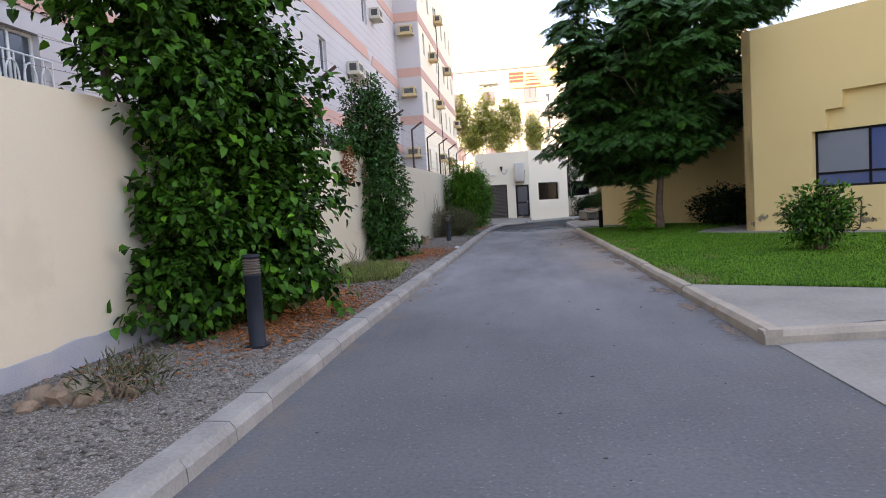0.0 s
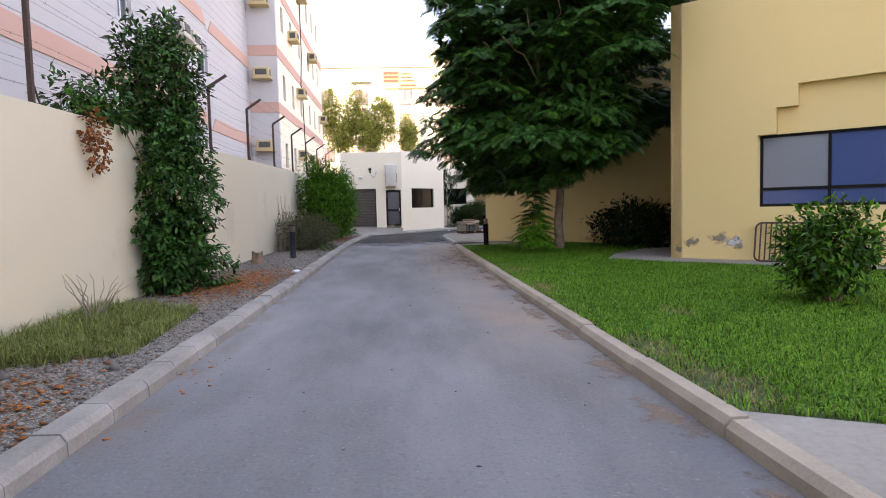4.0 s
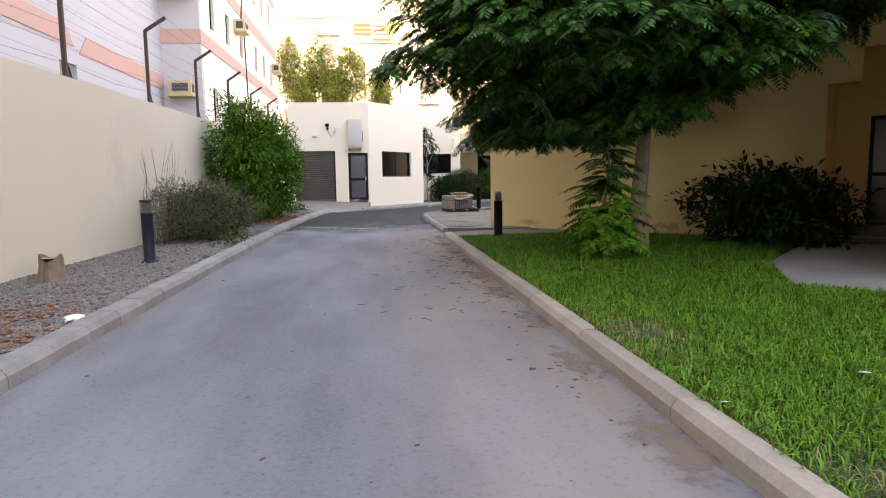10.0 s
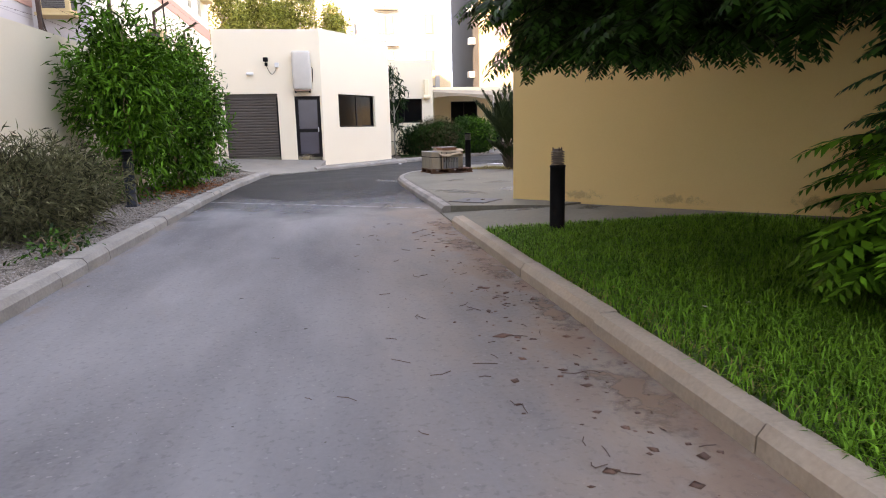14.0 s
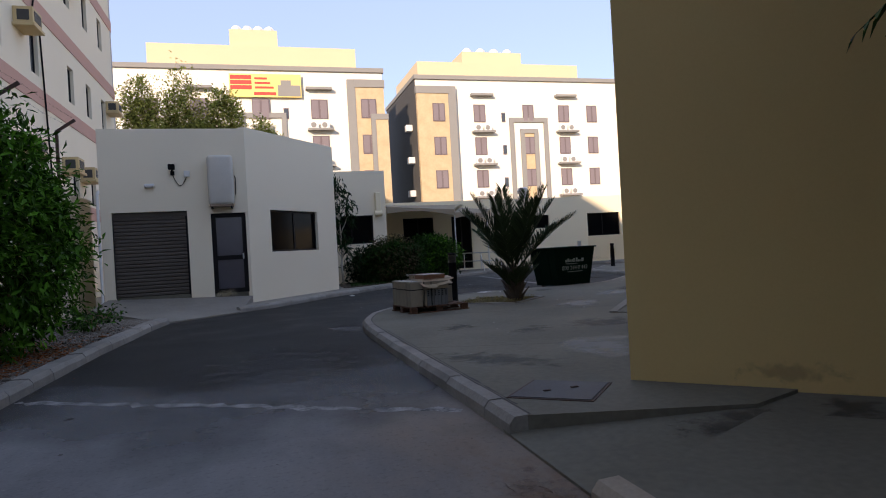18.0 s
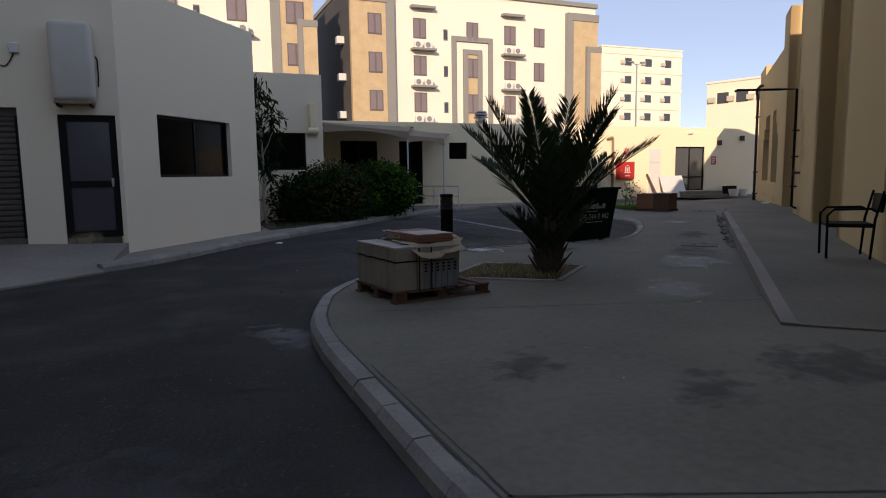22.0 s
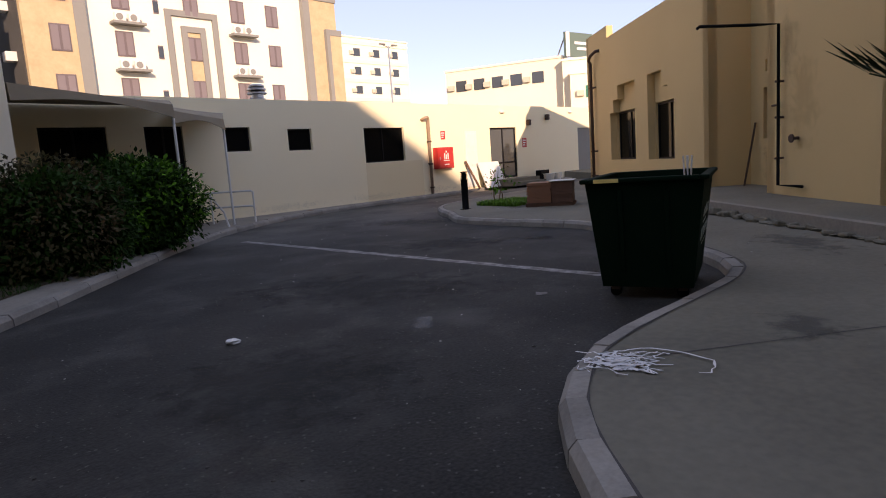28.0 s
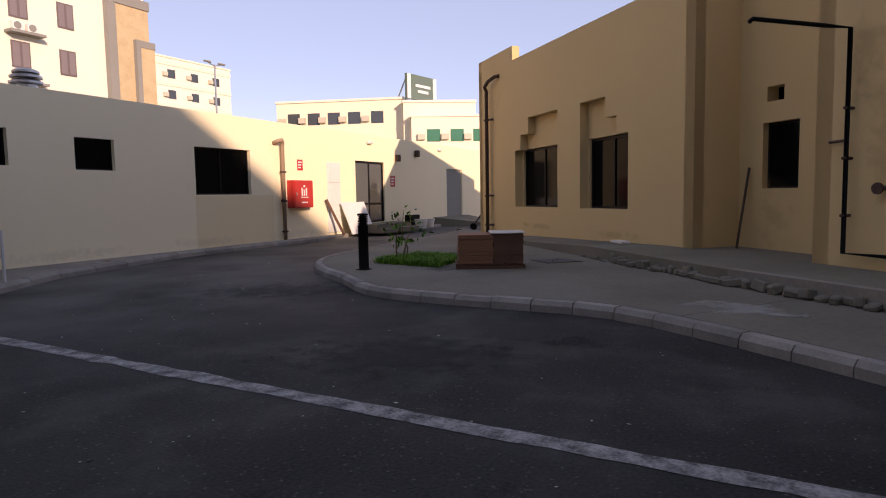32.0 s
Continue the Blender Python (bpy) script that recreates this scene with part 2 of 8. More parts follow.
GREEN = mat("green_plastic", (0.002, 0.010, 0.005), (0.004, 0.015, 0.008), scale=2.5, fine=50, amount=0.8, rough=0.75, bump=0.06, depth=0.003, spec=0.04)
WOOD = mat("pallet_wood", (0.15, 0.075, 0.045), (0.09, 0.045, 0.03), scale=5, fine=70, amount=0.9, rough=0.85, bump=0.3, depth=0.004)
CARDBOARD = mat("cardboard", (0.4, 0.31, 0.21), (0.32, 0.24, 0.16), scale=3, fine=50, amount=0.7, rough=0.85, bump=0.1)
BROWNCARD = mat("brown_board", (0.28, 0.13, 0.07), (0.2, 0.09, 0.05), scale=3, fine=50, amount=0.7, rough=0.8, bump=0.1)
TILEBOX = mat("tile_carton", (0.3, 0.26, 0.195), (0.15, 0.13, 0.1), scale=3, fine=50, amount=0.7, rough=0.8, bump=0.12, vary=0.12)
CARTONTOP = mat("bleached_carton_top", (0.46, 0.425, 0.36), (0.28, 0.255, 0.21), scale=6, fine=45, amount=0.8, rough=0.85, bump=0.15, vary=0.12)
TILERED = mat("red_brown_tile_back", (0.2, 0.115, 0.1), (0.14, 0.082, 0.075), scale=4, fine=50, rough=0.6, bump=0.05)
TILETOP = mat("dusty_tile_top", (0.27, 0.25, 0.23), (0.19, 0.175, 0.16), scale=4, fine=40, rough=0.5, bump=0.03)
DUSTRIDGE = mat("dusty_tile_ridge", (0.36, 0.3, 0.28), (0.15, 0.09, 0.08), scale=30, fine=90, sharp=0.15, amount=1.0, rough=0.9, bump=0.1)
TILEBLUE = mat("grey_blue_tile_edge", (0.16, 0.17, 0.175), (0.1, 0.105, 0.105), scale=4, fine=40, rough=0.5, bump=0.03)
FABRIC = mat("awning_fabric", (0.27, 0.215, 0.145), (0.2, 0.155, 0.1), scale=2, fine=60, amount=0.7, rough=0.85, bump=0.15)
BARK = mat("bark", (0.33, 0.22, 0.145), (0.12, 0.078, 0.052), scale=8, fine=50, amount=0.9, rough=0.95, bump=0.6, depth=0.012)
WHITEBARK = mat("pale_bark", (0.45, 0.42, 0.36), (0.28, 0.25, 0.2), scale=7, fine=50, amount=0.8, rough=0.95, bump=0.3)
DEADWOOD = mat("dry_stem", (0.3, 0.25, 0.18), (0.2, 0.16, 0.11), scale=8, fine=50, amount=0.9, rough=0.95, bump=0.2)
LEAF_TREE = leaf_mat("tree_leaf", (0.038, 0.122, 0.022), (0.01, 0.038, 0.01), through=0.08, vary=0.75, rough=0.45, spec=0.14)
LEAF_CREEPER = leaf_mat("creeper_leaf", (0.036, 0.115, 0.01), (0.006, 0.025, 0.0035), through=0.05, vary=0.85, rough=0.48, spec=0.11)
LEAF_BRIGHT = leaf_mat("bright_shrub_leaf", (0.075, 0.212, 0.016), (0.016, 0.062, 0.006), through=0.12, vary=0.75)
LEAF_DARK = leaf_mat("dark_shrub_leaf", (0.014, 0.038, 0.012), (0.008, 0.024, 0.008))
LEAF_HEDGE = leaf_mat("hedge_leaf", (0.022, 0.065, 0.01), (0.01, 0.032, 0.006))
LEAF_RED = leaf_mat("reddish_hedge_leaf", (0.09, 0.055, 0.03), (0.035, 0.06, 0.02))
LEAF_GREY = leaf_mat("grey_green_twig_leaf", (0.2, 0.195, 0.105), (0.06, 0.072, 0.034), vary=0.75)
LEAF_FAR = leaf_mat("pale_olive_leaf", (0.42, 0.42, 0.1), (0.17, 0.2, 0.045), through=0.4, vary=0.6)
LEAF_PALM = leaf_mat("palm_leaf", (0.04, 0.062, 0.024), (0.02, 0.034, 0.015), through=0.1)
LEAF_ORANGE = leaf_mat("withered_orange_leaf", (0.3, 0.1, 0.035), (0.2, 0.07, 0.03))
GRASS = leaf_mat("grass_blade", (0.125, 0.275, 0.03), (0.04, 0.145, 0.013), vary=0.75)
GRASS_OLIVE = leaf_mat("olive_grass_blade", (0.23, 0.25, 0.075), (0.1, 0.14, 0.04), vary=0.6)
GRASS_DRY = leaf_mat("dry_grass_blade", (0.33, 0.27, 0.11), (0.2, 0.17, 0.065))
BROWNSOIL = mat("brown_planter_soil", (0.075, 0.058, 0.036), (0.035, 0.027, 0.018), scale=5, fine=50, amount=0.9, rough=0.95, bump=0.6, depth=0.01)
SOIL = mat("lawn_soil", (0.03, 0.065, 0.015), (0.05, 0.06, 0.024), scale=1.5, fine=50, amount=0.8, rough=0.95, bump=0.4)
GRAVEL = mat("gravel_soil", (0.16, 0.13, 0.102), (0.095, 0.075, 0.058), scale=1.2, fine=90, amount=0.8, rough=0.95, bump=0.6, depth=0.02, speck=(90, 0.25, (0.3, 0.28, 0.25)))
STONE = mat("gravel_stone", (0.205, 0.178, 0.15), (0.12, 0.103, 0.086), scale=5, fine=60, rough=0.95, bump=0.2, vary=0.45, island=True)
WORN_LINE = mat("worn_white_line", (0.33, 0.32, 0.305), (0.06, 0.058, 0.056), scale=7, fine=45, sharp=0.12, amount=1.0, rough=0.9, bump=0.2)
DUST = mat("pale_dust", (0.2, 0.19, 0.18), (0.13, 0.125, 0.12), scale=2, fine=60, amount=0.9, rough=0.95, bump=0.3)
PALMBARK = mat("shaggy_palm_bark", (0.09, 0.07, 0.05), (0.045, 0.035, 0.028), scale=9, fine=60, amount=0.9, rough=0.95, bump=0.5, depth=0.01)
IRON = mat("cast_iron_cover", (0.055, 0.056, 0.06), (0.1, 0.096, 0.092), scale=3, fine=60, amount=0.8, rough=0.7, bump=0.3)
CHROME = mat("steel", (0.5, 0.5, 0.5), (0.4, 0.4, 0.4), scale=5, fine=60, rough=0.3, metal=0.9, bump=0.02)
PAPER = mat("paper_white", (0.75, 0.75, 0.74), (0.65, 0.64, 0.62), scale=8, fine=60, rough=0.8, bump=0.1)
SIGNYELLOW = mat("banner_yellow", (0.78, 0.6, 0.2), (0.74, 0.56, 0.18), scale=0.3, fine=5, rough=0.6, bump=0)
SIGNRED = mat("banner_red", (0.6, 0.06, 0.04), (0.5, 0.05, 0.04), scale=0.3, fine=5, rough=0.6, bump=0)
SIGNGREEN = mat("sign_green_grey", (0.12, 0.17, 0.14), (0.1, 0.14, 0.12), scale=0.3, fine=5, rough=0.6, bump=0)
GREENGLASS = glass_mat("green_window_glass", (0.05, 0.2, 0.13), 0.15)


# ---- mesh helpers ----
def box(bm, x0, x1, y0, y1, z0, z1, m=None):
    vs = [bm.verts.new((x, y, z)) for z in (z0, z1) for x, y in ((x0, y0), (x1, y0), (x1, y1), (x0, y1))]
    for f in ((3, 2, 1, 0), (4, 5, 6, 7), (0, 1, 5, 4), (1, 2, 6, 5), (2, 3, 7, 6), (3, 0, 4, 7)):
        bm.faces.new([vs[i] for i in f])
    if m is not None:
        bmesh.ops.transform(bm, matrix=m, verts=vs)
    return vs


def soft_box(bm, x0, x1, y0, y1, z0, z1, r=0.01, m=None, seg=2):
    t = bmesh.new()
    box(t, x0, x1, y0, y1, z0, z1)
    bmesh.ops.bevel(t, geom=t.edges[:], offset=r, segments=seg, profile=0.5, affect="EDGES")
    if m is not None:
        t.transform(m)
    d = bpy.data.meshes.new("tmp")
    t.to_mesh(d)
    t.free()
    bm.from_mesh(d)
    bpy.data.meshes.remove(d)


def rod(bm, a, b, r0, r1=None, n=8, caps=True):
    a, b = Vector(a), Vector(b)
    r1 = r0 if r1 is None else r1
    q = (b - a).to_track_quat("Z", "Y")
    rings = []
    for p, r in ((a, r0), (b, r1)):
        rings.append([bm.verts.new(p + q @ Vector((r * math.cos(2 * math.pi * i / n), r * math.sin(2 * math.pi * i / n), 0))) for i in range(n)])
    for i in range(n):
        bm.faces.new((rings[0][i], rings[0][(i + 1) % n], rings[1][(i + 1) % n], rings[1][i]))
    if caps:
        bm.faces.new(rings[0][::-1])
        bm.faces.new(rings[1])


def tube(bm, pts, r, n=8):
    """A round pipe along points, with the rings mitred at the bends; r is a number or one per point."""
    pts = [Vector(p) for p in pts]
    rs = r if isinstance(r, (list, tuple)) else [r] * len(pts)
    rings = []
    for i, p in enumerate(pts):
        d = (pts[min(i + 1, len(pts) - 1)] - pts[max(i - 1, 0)]).normalized()
        q = d.to_track_quat("Z", "Y")
        rings.append([bm.verts.new(p + q @ Vector((rs[i] * math.cos(2 * math.pi * k / n), rs[i] * math.sin(2 * math.pi * k / n), 0))) for k in range(n)])
    for a, b in zip(rings, rings[1:]):
        off = min(range(n), key=lambda s: sum((a[k].co - b[(k + s) % n].co).length for k in range(n)))
        for k in range(n):
            bm.faces.new((a[k], a[(k + 1) % n], b[(k + 1 + off) % n], b[(k + off) % n]))
    bm.faces.new(rings[0][::-1])
    bm.faces.new(rings[-1])


def lathe(bm, prof, n=16, centre=(0, 0, 0)):
    """A turned shape from (radius, height) pairs."""
    c = Vector(centre)
    rings = [[bm.verts.new(c + Vector((r * math.cos(2 * math.pi * i / n), r * math.sin(2 * math.pi * i / n), z))) for i in range(n)] for r, z in prof]
    for a, b in zip(rings, rings[1:]):
        for i in range(n):
            bm.faces.new((a[i], a[(i + 1) % n], b[(i + 1) % n], b[i]))
    bm.faces.new(rings[0][::-1])
    bm.faces.new(rings[-1])


def prism(bm, pts, z0, z1):
    """A solid on the outline pts (counter-clockwise); z1 is a number or a height for each point."""
    zs = z1 if isinstance(z1, (list, tuple)) else [z1] * len(pts)
    lo = [bm.verts.new((x, y, z0)) for x, y in pts]
    hi = [bm.verts.new((x, y, z)) for (x, y), z in zip(pts, zs)]
    k = len(pts)
    for i in range(k):
        bm.faces.new((lo[i], lo[(i + 1) % k], hi[(i + 1) % k], hi[i]))
    for a, b, c in tessellate_polygon([[Vector((x, y, 0)) for x, y in pts]]):
        bm.faces.new((hi[a], hi[b], hi[c]))
        bm.faces.new((lo[c], lo[b], lo[a]))


def mesh_of(name, bm, material, smooth=False):
    d = bpy.data.meshes.new(name)
    bmesh.ops.recalc_face_normals(bm, faces=bm.faces[:])
    bm.to_mesh(d)
    bm.free()
    d.materials.append(material)
    if smooth:
        d.polygons.foreach_set("use_smooth", [True] * len(d.polygons))
    return d


def part(name, bm, material, parent=None, label="", smooth=False):
    ob = new(name, mesh_of(name, bm, material, smooth))
    ob.parent = parent
    return tagged(ob, label)


def setting(name, bm, material, label, category="", smooth=False):
    return tagged(part(name, bm, material, None, "", smooth), label, category or name.split("_")[0], kind="structure")


def thing(name, m, label, category, group=""):
    ob = new(name)
    ob.matrix_world = m
    ob.empty_display_size = 0.1
    return tagged(ob, label, category, group)


def quads(name, verts, faces, material, parent=None, label="", smooth=False):
    """One mesh from arrays of points and of faces with equal corners."""
    verts, faces = np.asarray(verts, float), np.asarray(faces, int)
    d = bpy.data.meshes.new(name)
    d.vertices.add(len(verts))
    d.vertices.foreach_set("co", verts.ravel())
    k = faces.shape[1]
    d.loops.add(faces.size)
    d.loops.foreach_set("vertex_index", faces.ravel())
    d.polygons.add(len(faces))
    d.polygons.foreach_set("loop_start", np.arange(0, faces.size, k))
    d.update(calc_edges=True)
    d.materials.append(material)
    if smooth:
        d.polygons.foreach_set("use_smooth", [True] * len(faces))
    ob = new(name, d)
    ob.parent = parent
    return tagged(ob, label)


DIAG = 2 ** -0.5


def uv(u, v, z=0.0):
    """A place from the axes of the buildings that stand at 45 degrees."""
    return Vector(((u - v) * DIAG, (u + v) * DIAG, z))


def pierced(bm, a, b, z0, z1, depth, holes=(), m=None, ztop=None):
    """A wall from a to b along x, its face at y = 0 and its back at y = depth, with holes (x0, x1, z0, z1) through it."""
    xs = sorted({a, b, *(min(max(v, a), b) for h in holes for v in h[:2])})
    zs = sorted({z0, z1, *(min(max(v, z0), z1) for h in holes for v in h[2:])})
    solid = [[not any(h[0] <= (xs[i] + xs[i + 1]) / 2 <= h[1] and h[2] <= (zs[k] + zs[k + 1]) / 2 <= h[3] for h in holes) for k in range(len(zs) - 1)] for i in range(len(xs) - 1)]
    made = {}

    def vert(i, k, y):
        if (i, k, y) not in made:
            made[i, k, y] = bm.verts.new((xs[i], y, zs[k]))
        return made[i, k, y]

    full = lambda i, k: 0 <= i < len(xs) - 1 and 0 <= k < len(zs) - 1 and solid[i][k]
    for i in range(len(xs) - 1):
        for k in range(len(zs) - 1):
            if not solid[i][k]:
                continue
            c = [(i, k), (i + 1, k), (i + 1, k + 1), (i, k + 1)]
            bm.faces.new([vert(*p, 0) for p in c])
            bm.faces.new([vert(*p, depth) for p in c[::-1]])
            for (p, q), (di, dk) in zip(((0, 1), (1, 2), (2, 3), (3, 0)), ((0, -1), (1, 0), (0, 1), (-1, 0))):
                if not full(i + di, k + dk):
                    bm.faces.new([vert(*c[q], 0), vert(*c[p], 0), vert(*c[p], depth), vert(*c[q], depth)])
    if m is not None:
        bmesh.ops.transform(bm, matrix=m, verts=list(made.values()))


def along(p, q):
    """The pose whose x runs from p to q on the ground and whose y points to the left of that way."""
    return pose(p[0], p[1], 0, 0, 0, math.degrees(math.atan2(q[1] - p[1], q[0] - p[0])))


# ---- ground ----
bm = bmesh.new()
box(bm, -1500, 1500, -1500, 1500, -0.3, -0.02)
setting("ground", bm, GROUND, "flat sandy ground reaching to the horizon", "ground")
bm = bmesh.new()
prism(bm, [(-2.7, -14), (45, -14), (45, 57.8), (-2.7, 57.8)], -0.01, 0.0)
setting("road", bm, ASPHALT, "worn grey asphalt lane and yard with pale dusty patches, brightened towards the far wall", "road")

def rounded(pts, k=3):
    """The line through pts, bent smoothly, with k pieces between neighbours."""
    P = [np.array(p, float) for p in [pts[0], *pts, pts[-1]]]
    out = []
    for a, b, c, d in zip(P, P[1:], P[2:], P[3:]):
        for t in np.arange(k) / k:
            out.append(tuple(0.5 * (2 * b + (c - a) * t + (2 * a - 5 * b + 4 * c - d) * t ** 2 + (3 * b - a - 3 * c + d) * t ** 3)))
    return out + [tuple(pts[-1])]


ISLAND = [(1.58, 31.3), (1.55, 36.6), (1.62, 38.0), (1.84, 38.9), (2.05, 39.45), (2.48, 40.12), (3.08, 40.78), (3.7, 41.38), (4.38, 42.03), (4.95, 42.36), (5.55, 42.55), (6.4, 42.58), (7.3, 42.55), (8.1, 42.55), (8.75, 42.72), (9.4, 43.2),
          (9.85, 43.65), (10.35, 44.15), (11.5, 45.55), (12.05, 46.5), (12.15, 48.0), (12.4, 49.6), (13.4, 50.8), (14.2, 51.85), (15.3, 52.75), (16.9, 53.25), (19.9, 53.7), (25.5, 54.3)]
ISLAND = rounded(ISLAND)
island_in = [(27.0, 55.1), (25.7, 53.8), tuple(uv(55, 19.7)[:2]), tuple(uv(41, 19.3)[:2]), tuple(uv(24.59, 20.3)[:2]), tuple(uv(24.58, 19.3)[:2]), (3.2, 30.84)]
LAWN = [(1.66, 11.4), (10.5, 6.8), tuple(uv(18.85, 1.0)[:2]), tuple(uv(18.85, 12.6)[:2]), tuple(uv(20.6, 13.2)[:2]), tuple(uv(23.9, 13.3)[:2]), tuple(uv(23.9, 17.0)[:2]), (1.66, 28.86)]
LEFT_EDGE = [(-2.5, -14), (-2.5, 5), (-2.56, 9), (-2.51, 14), (-2.46, 20), (-2.44, 28), (-2.42, 34), (-2.3, 37.5), (-2.05, 40.8), (-1.9, 41.9)]
GARAGE_EDGE = [(-0.5, 43.4), (0.45, 44.2), (1.8, 46.08), (2.5, 46.9), (3.97, 48.46), (5.4, 50.1), (7.2, 52.15), (9.5, 54.3), (12.1, 55.95), (15.9, 57.05), (23.5, 57.2), (40, 57.2)]


def kerb_line(name, pts, pieces, material, label, width=0.15, height=0.13, length=0.9, side=1):
    """A row of separate kerbstones; side 1: the stones lie to the left of the way."""
    root = thing(name, pose(0, 0, 0), label, "kerb")
    root["kind"] = "structure"
    P = [Vector((x, y, 0)) for x, y in pts]
    lens = [0]
    for a, b in zip(P, P[1:]):
        lens.append(lens[-1] + (b - a).length)

    def at(s):
        for i in range(len(P) - 1):
            if s <= lens[i + 1] or i == len(P) - 2:
                return P[i] + (P[i + 1] - P[i]) * ((s - lens[i]) / (lens[i + 1] - lens[i]))

    n = max(1, round(lens[-1] / length))
    step = lens[-1] / n
    bm = bmesh.new()
    w = width * side
    prof = [(0, -0.02), (0.006 * side, height * 0.62), (0.045 * side, height), (w, height + 0.004), (w, -0.02)]
    L = step - 0.011
    a = [bm.verts.new((0, y, z)) for y, z in prof]
    b = [bm.verts.new((L, y, z)) for y, z in prof]
    for i in range(5):
        bm.faces.new((a[i], a[(i + 1) % 5], b[(i + 1) % 5], b[i]))
    bm.faces.new(a[::-1])
    bm.faces.new(b)
    stone = mesh_of("kerbstone", bm, material)
    for i in range(n):
        p, q = at(i * step), at((i + 1) * step)
        ob = new("kerbstone", stone)
        ob.parent = root
        turn = math.degrees(math.atan2(q.y - p.y, q.x - p.x))
        ob.matrix_world = pose(p.x + random.uniform(-0.004, 0.004), p.y, random.uniform(-0.006, 0.006), random.uniform(-0.5, 0.5), random.uniform(-0.3, 0.3), turn + random.uniform(-0.3, 0.3)) @ Matrix.Diagonal(((q - p).length / step, 1, 1, 1))
    return root


def inset(pts, d):
    """The open line pts moved d to the left of its way."""
    out = []
    for i, p in enumerate(pts):
        a, b = pts[max(i - 1, 0)], pts[min(i + 1, len(pts) - 1)]
        t = Vector((b[0] - a[0], b[1] - a[1])).normalized()
        out.append((p[0] - t.y * d, p[1] + t.x * d))
    return out


# planting strip on the left, pavements and lawn bed
bm = bmesh.new()
prism(bm, [(-5.6, -14)] + [(x - 0.2, y) for x, y in LEFT_EDGE] + [(-4.3, 44.9), (-4.3, 47)], -0.01, 0.105)
setting("planting_strip", bm, GRAVEL, "gravel and soil planting strip along the boundary wall", "ground")
bm = bmesh.new()
inner = [(x + 0.14, y) for x, y in ISLAND[:2]] + inset(ISLAND, -0.14)[2:]
prism(bm, ([*inner, *island_in])[::-1], -0.01, 0.128)
setting("pavement", bm, CONCRETE, "grey concrete pavement with dirty stains", "pavement")
bm = bmesh.new()
prism(bm, LAWN, -0.01, 0.11)
setting("lawn_bed", bm, SOIL, "soil bed under the lawn", "ground")
bm = bmesh.new()
prism(bm, [(1.62, 8.12), (2.65, 8.44), (10.5, 4.5), (10.5, 6.79), (1.62, 11.4)], -0.01, 0.12)
setting("pavement_slab", bm, PALE_CONCRETE, "pale concrete slab beside the lawn", "pavement")
bm = bmesh.new()
prism(bm, [(1.75, -13), (9.9, -13), (9.9, 4.72), (2.66, 8.36), (1.6, 8.02)], -0.01, 0.012)
setting("pavement_drive", bm, PALE_CONCRETE, "pale concrete crossing beside the lane", "pavement")
bm = bmesh.new()
prism(bm, [(1.56, 30.02), tuple(uv(23.92, 19.5)[:2]), tuple(uv(23.92, 13.2)[:2]), tuple(uv(24.6, 13.2)[:2]), tuple(uv(24.6, 20.5)[:2]), (2.84, 31.88), (1.58, 31.52)], -0.01, [0.02, 0.1, 0.1, 0.1, 0.1, 0.1, 0.02])
setting("pavement_ramp", bm, CONCRETE, "stained concrete walkway along the yellow wall", "pavement")
bm = bmesh.new()
prism(bm, [(1.66, 28.87), tuple(uv(23.915, 17.0)[:2]), tuple(uv(23.915, 19.49)[:2]), (1.66, 30.0)], -0.01, 0.118)
setting("pavement_patch", bm, CONCRETE, "worn concrete slab at the end of the lawn", "pavement")
bm = bmesh.new()
prism(bm, [tuple(uv(18.87, -3)[:2]), tuple(uv(19.9, -3)[:2]), tuple(uv(19.9, 11.4)[:2]), tuple(uv(23.9, 11.4)[:2]), tuple(uv(23.9, 13.28)[:2]), tuple(uv(20.62, 13.18)[:2]), tuple(uv(18.87, 12.58)[:2])], -0.01, 0.14)
setting("pavement_plinth", bm, PALE_CONCRETE, "concrete strip along the foot of the yellow building", "pavement")
bm = bmesh.new()
prism(bm, [tuple(uv(a, b)[:2]) for a, b in ((29.3, 21.85), (29.3, 19.3), (45, 19.0), (52, 20.0), (51, 21.2), (46, 21.6), (42, 21.95), (32, 21.92))], 0.0, [0.145, 0.145, 0.34, 0.2, 0.16, 0.34, 0.33, 0.29])
setting("pavement_raised", bm, CONCRETE, "raised concrete pavement with a broken edge along the facade", "pavement")
bm = bmesh.new()
prism(bm, [(-2.0, 41.9), (-0.5, 43.3), (-0.22, 44.95), (-3.7, 44.95), (-3.8, 43.6)], -0.01, [0.03, 0.03, 0.3, 0.44, 0.3])
setting("pavement_apron", bm, PALE_CONCRETE, "sloping concrete apron before the garage shutter", "pavement")
left_in = inset(GARAGE_EDGE, 0.13)
bm = bmesh.new()
prism(bm, left_in + [(40, 58), (3, 58), (2.6, 49), (2.45, 48.3), (-0.22, 44.95), (-0.4, 44.0)], -0.01, 0.12)
setting("pavement_left", bm, PALE_CONCRETE, "narrow concrete pavement along the buildings", "pavement")
kerb_line("kerb_left", LEFT_EDGE, 0, KERB, "grey concrete kerb along the planting strip", length=0.62, width=0.22, height=0.14)
kerb_line("kerb_lawn", [(1.5, 30.05), (1.5, 8.05)], 0, KERB_TAN, "sand-coloured concrete kerb along the lawn", length=1.6, width=0.16)
kerb_line("kerb_slab", [(1.5, 8.05), (2.65, 8.4), (10.5, 4.5)], 0, KERB_TAN, "sand-coloured kerb round the slab", length=1.6, width=0.16)
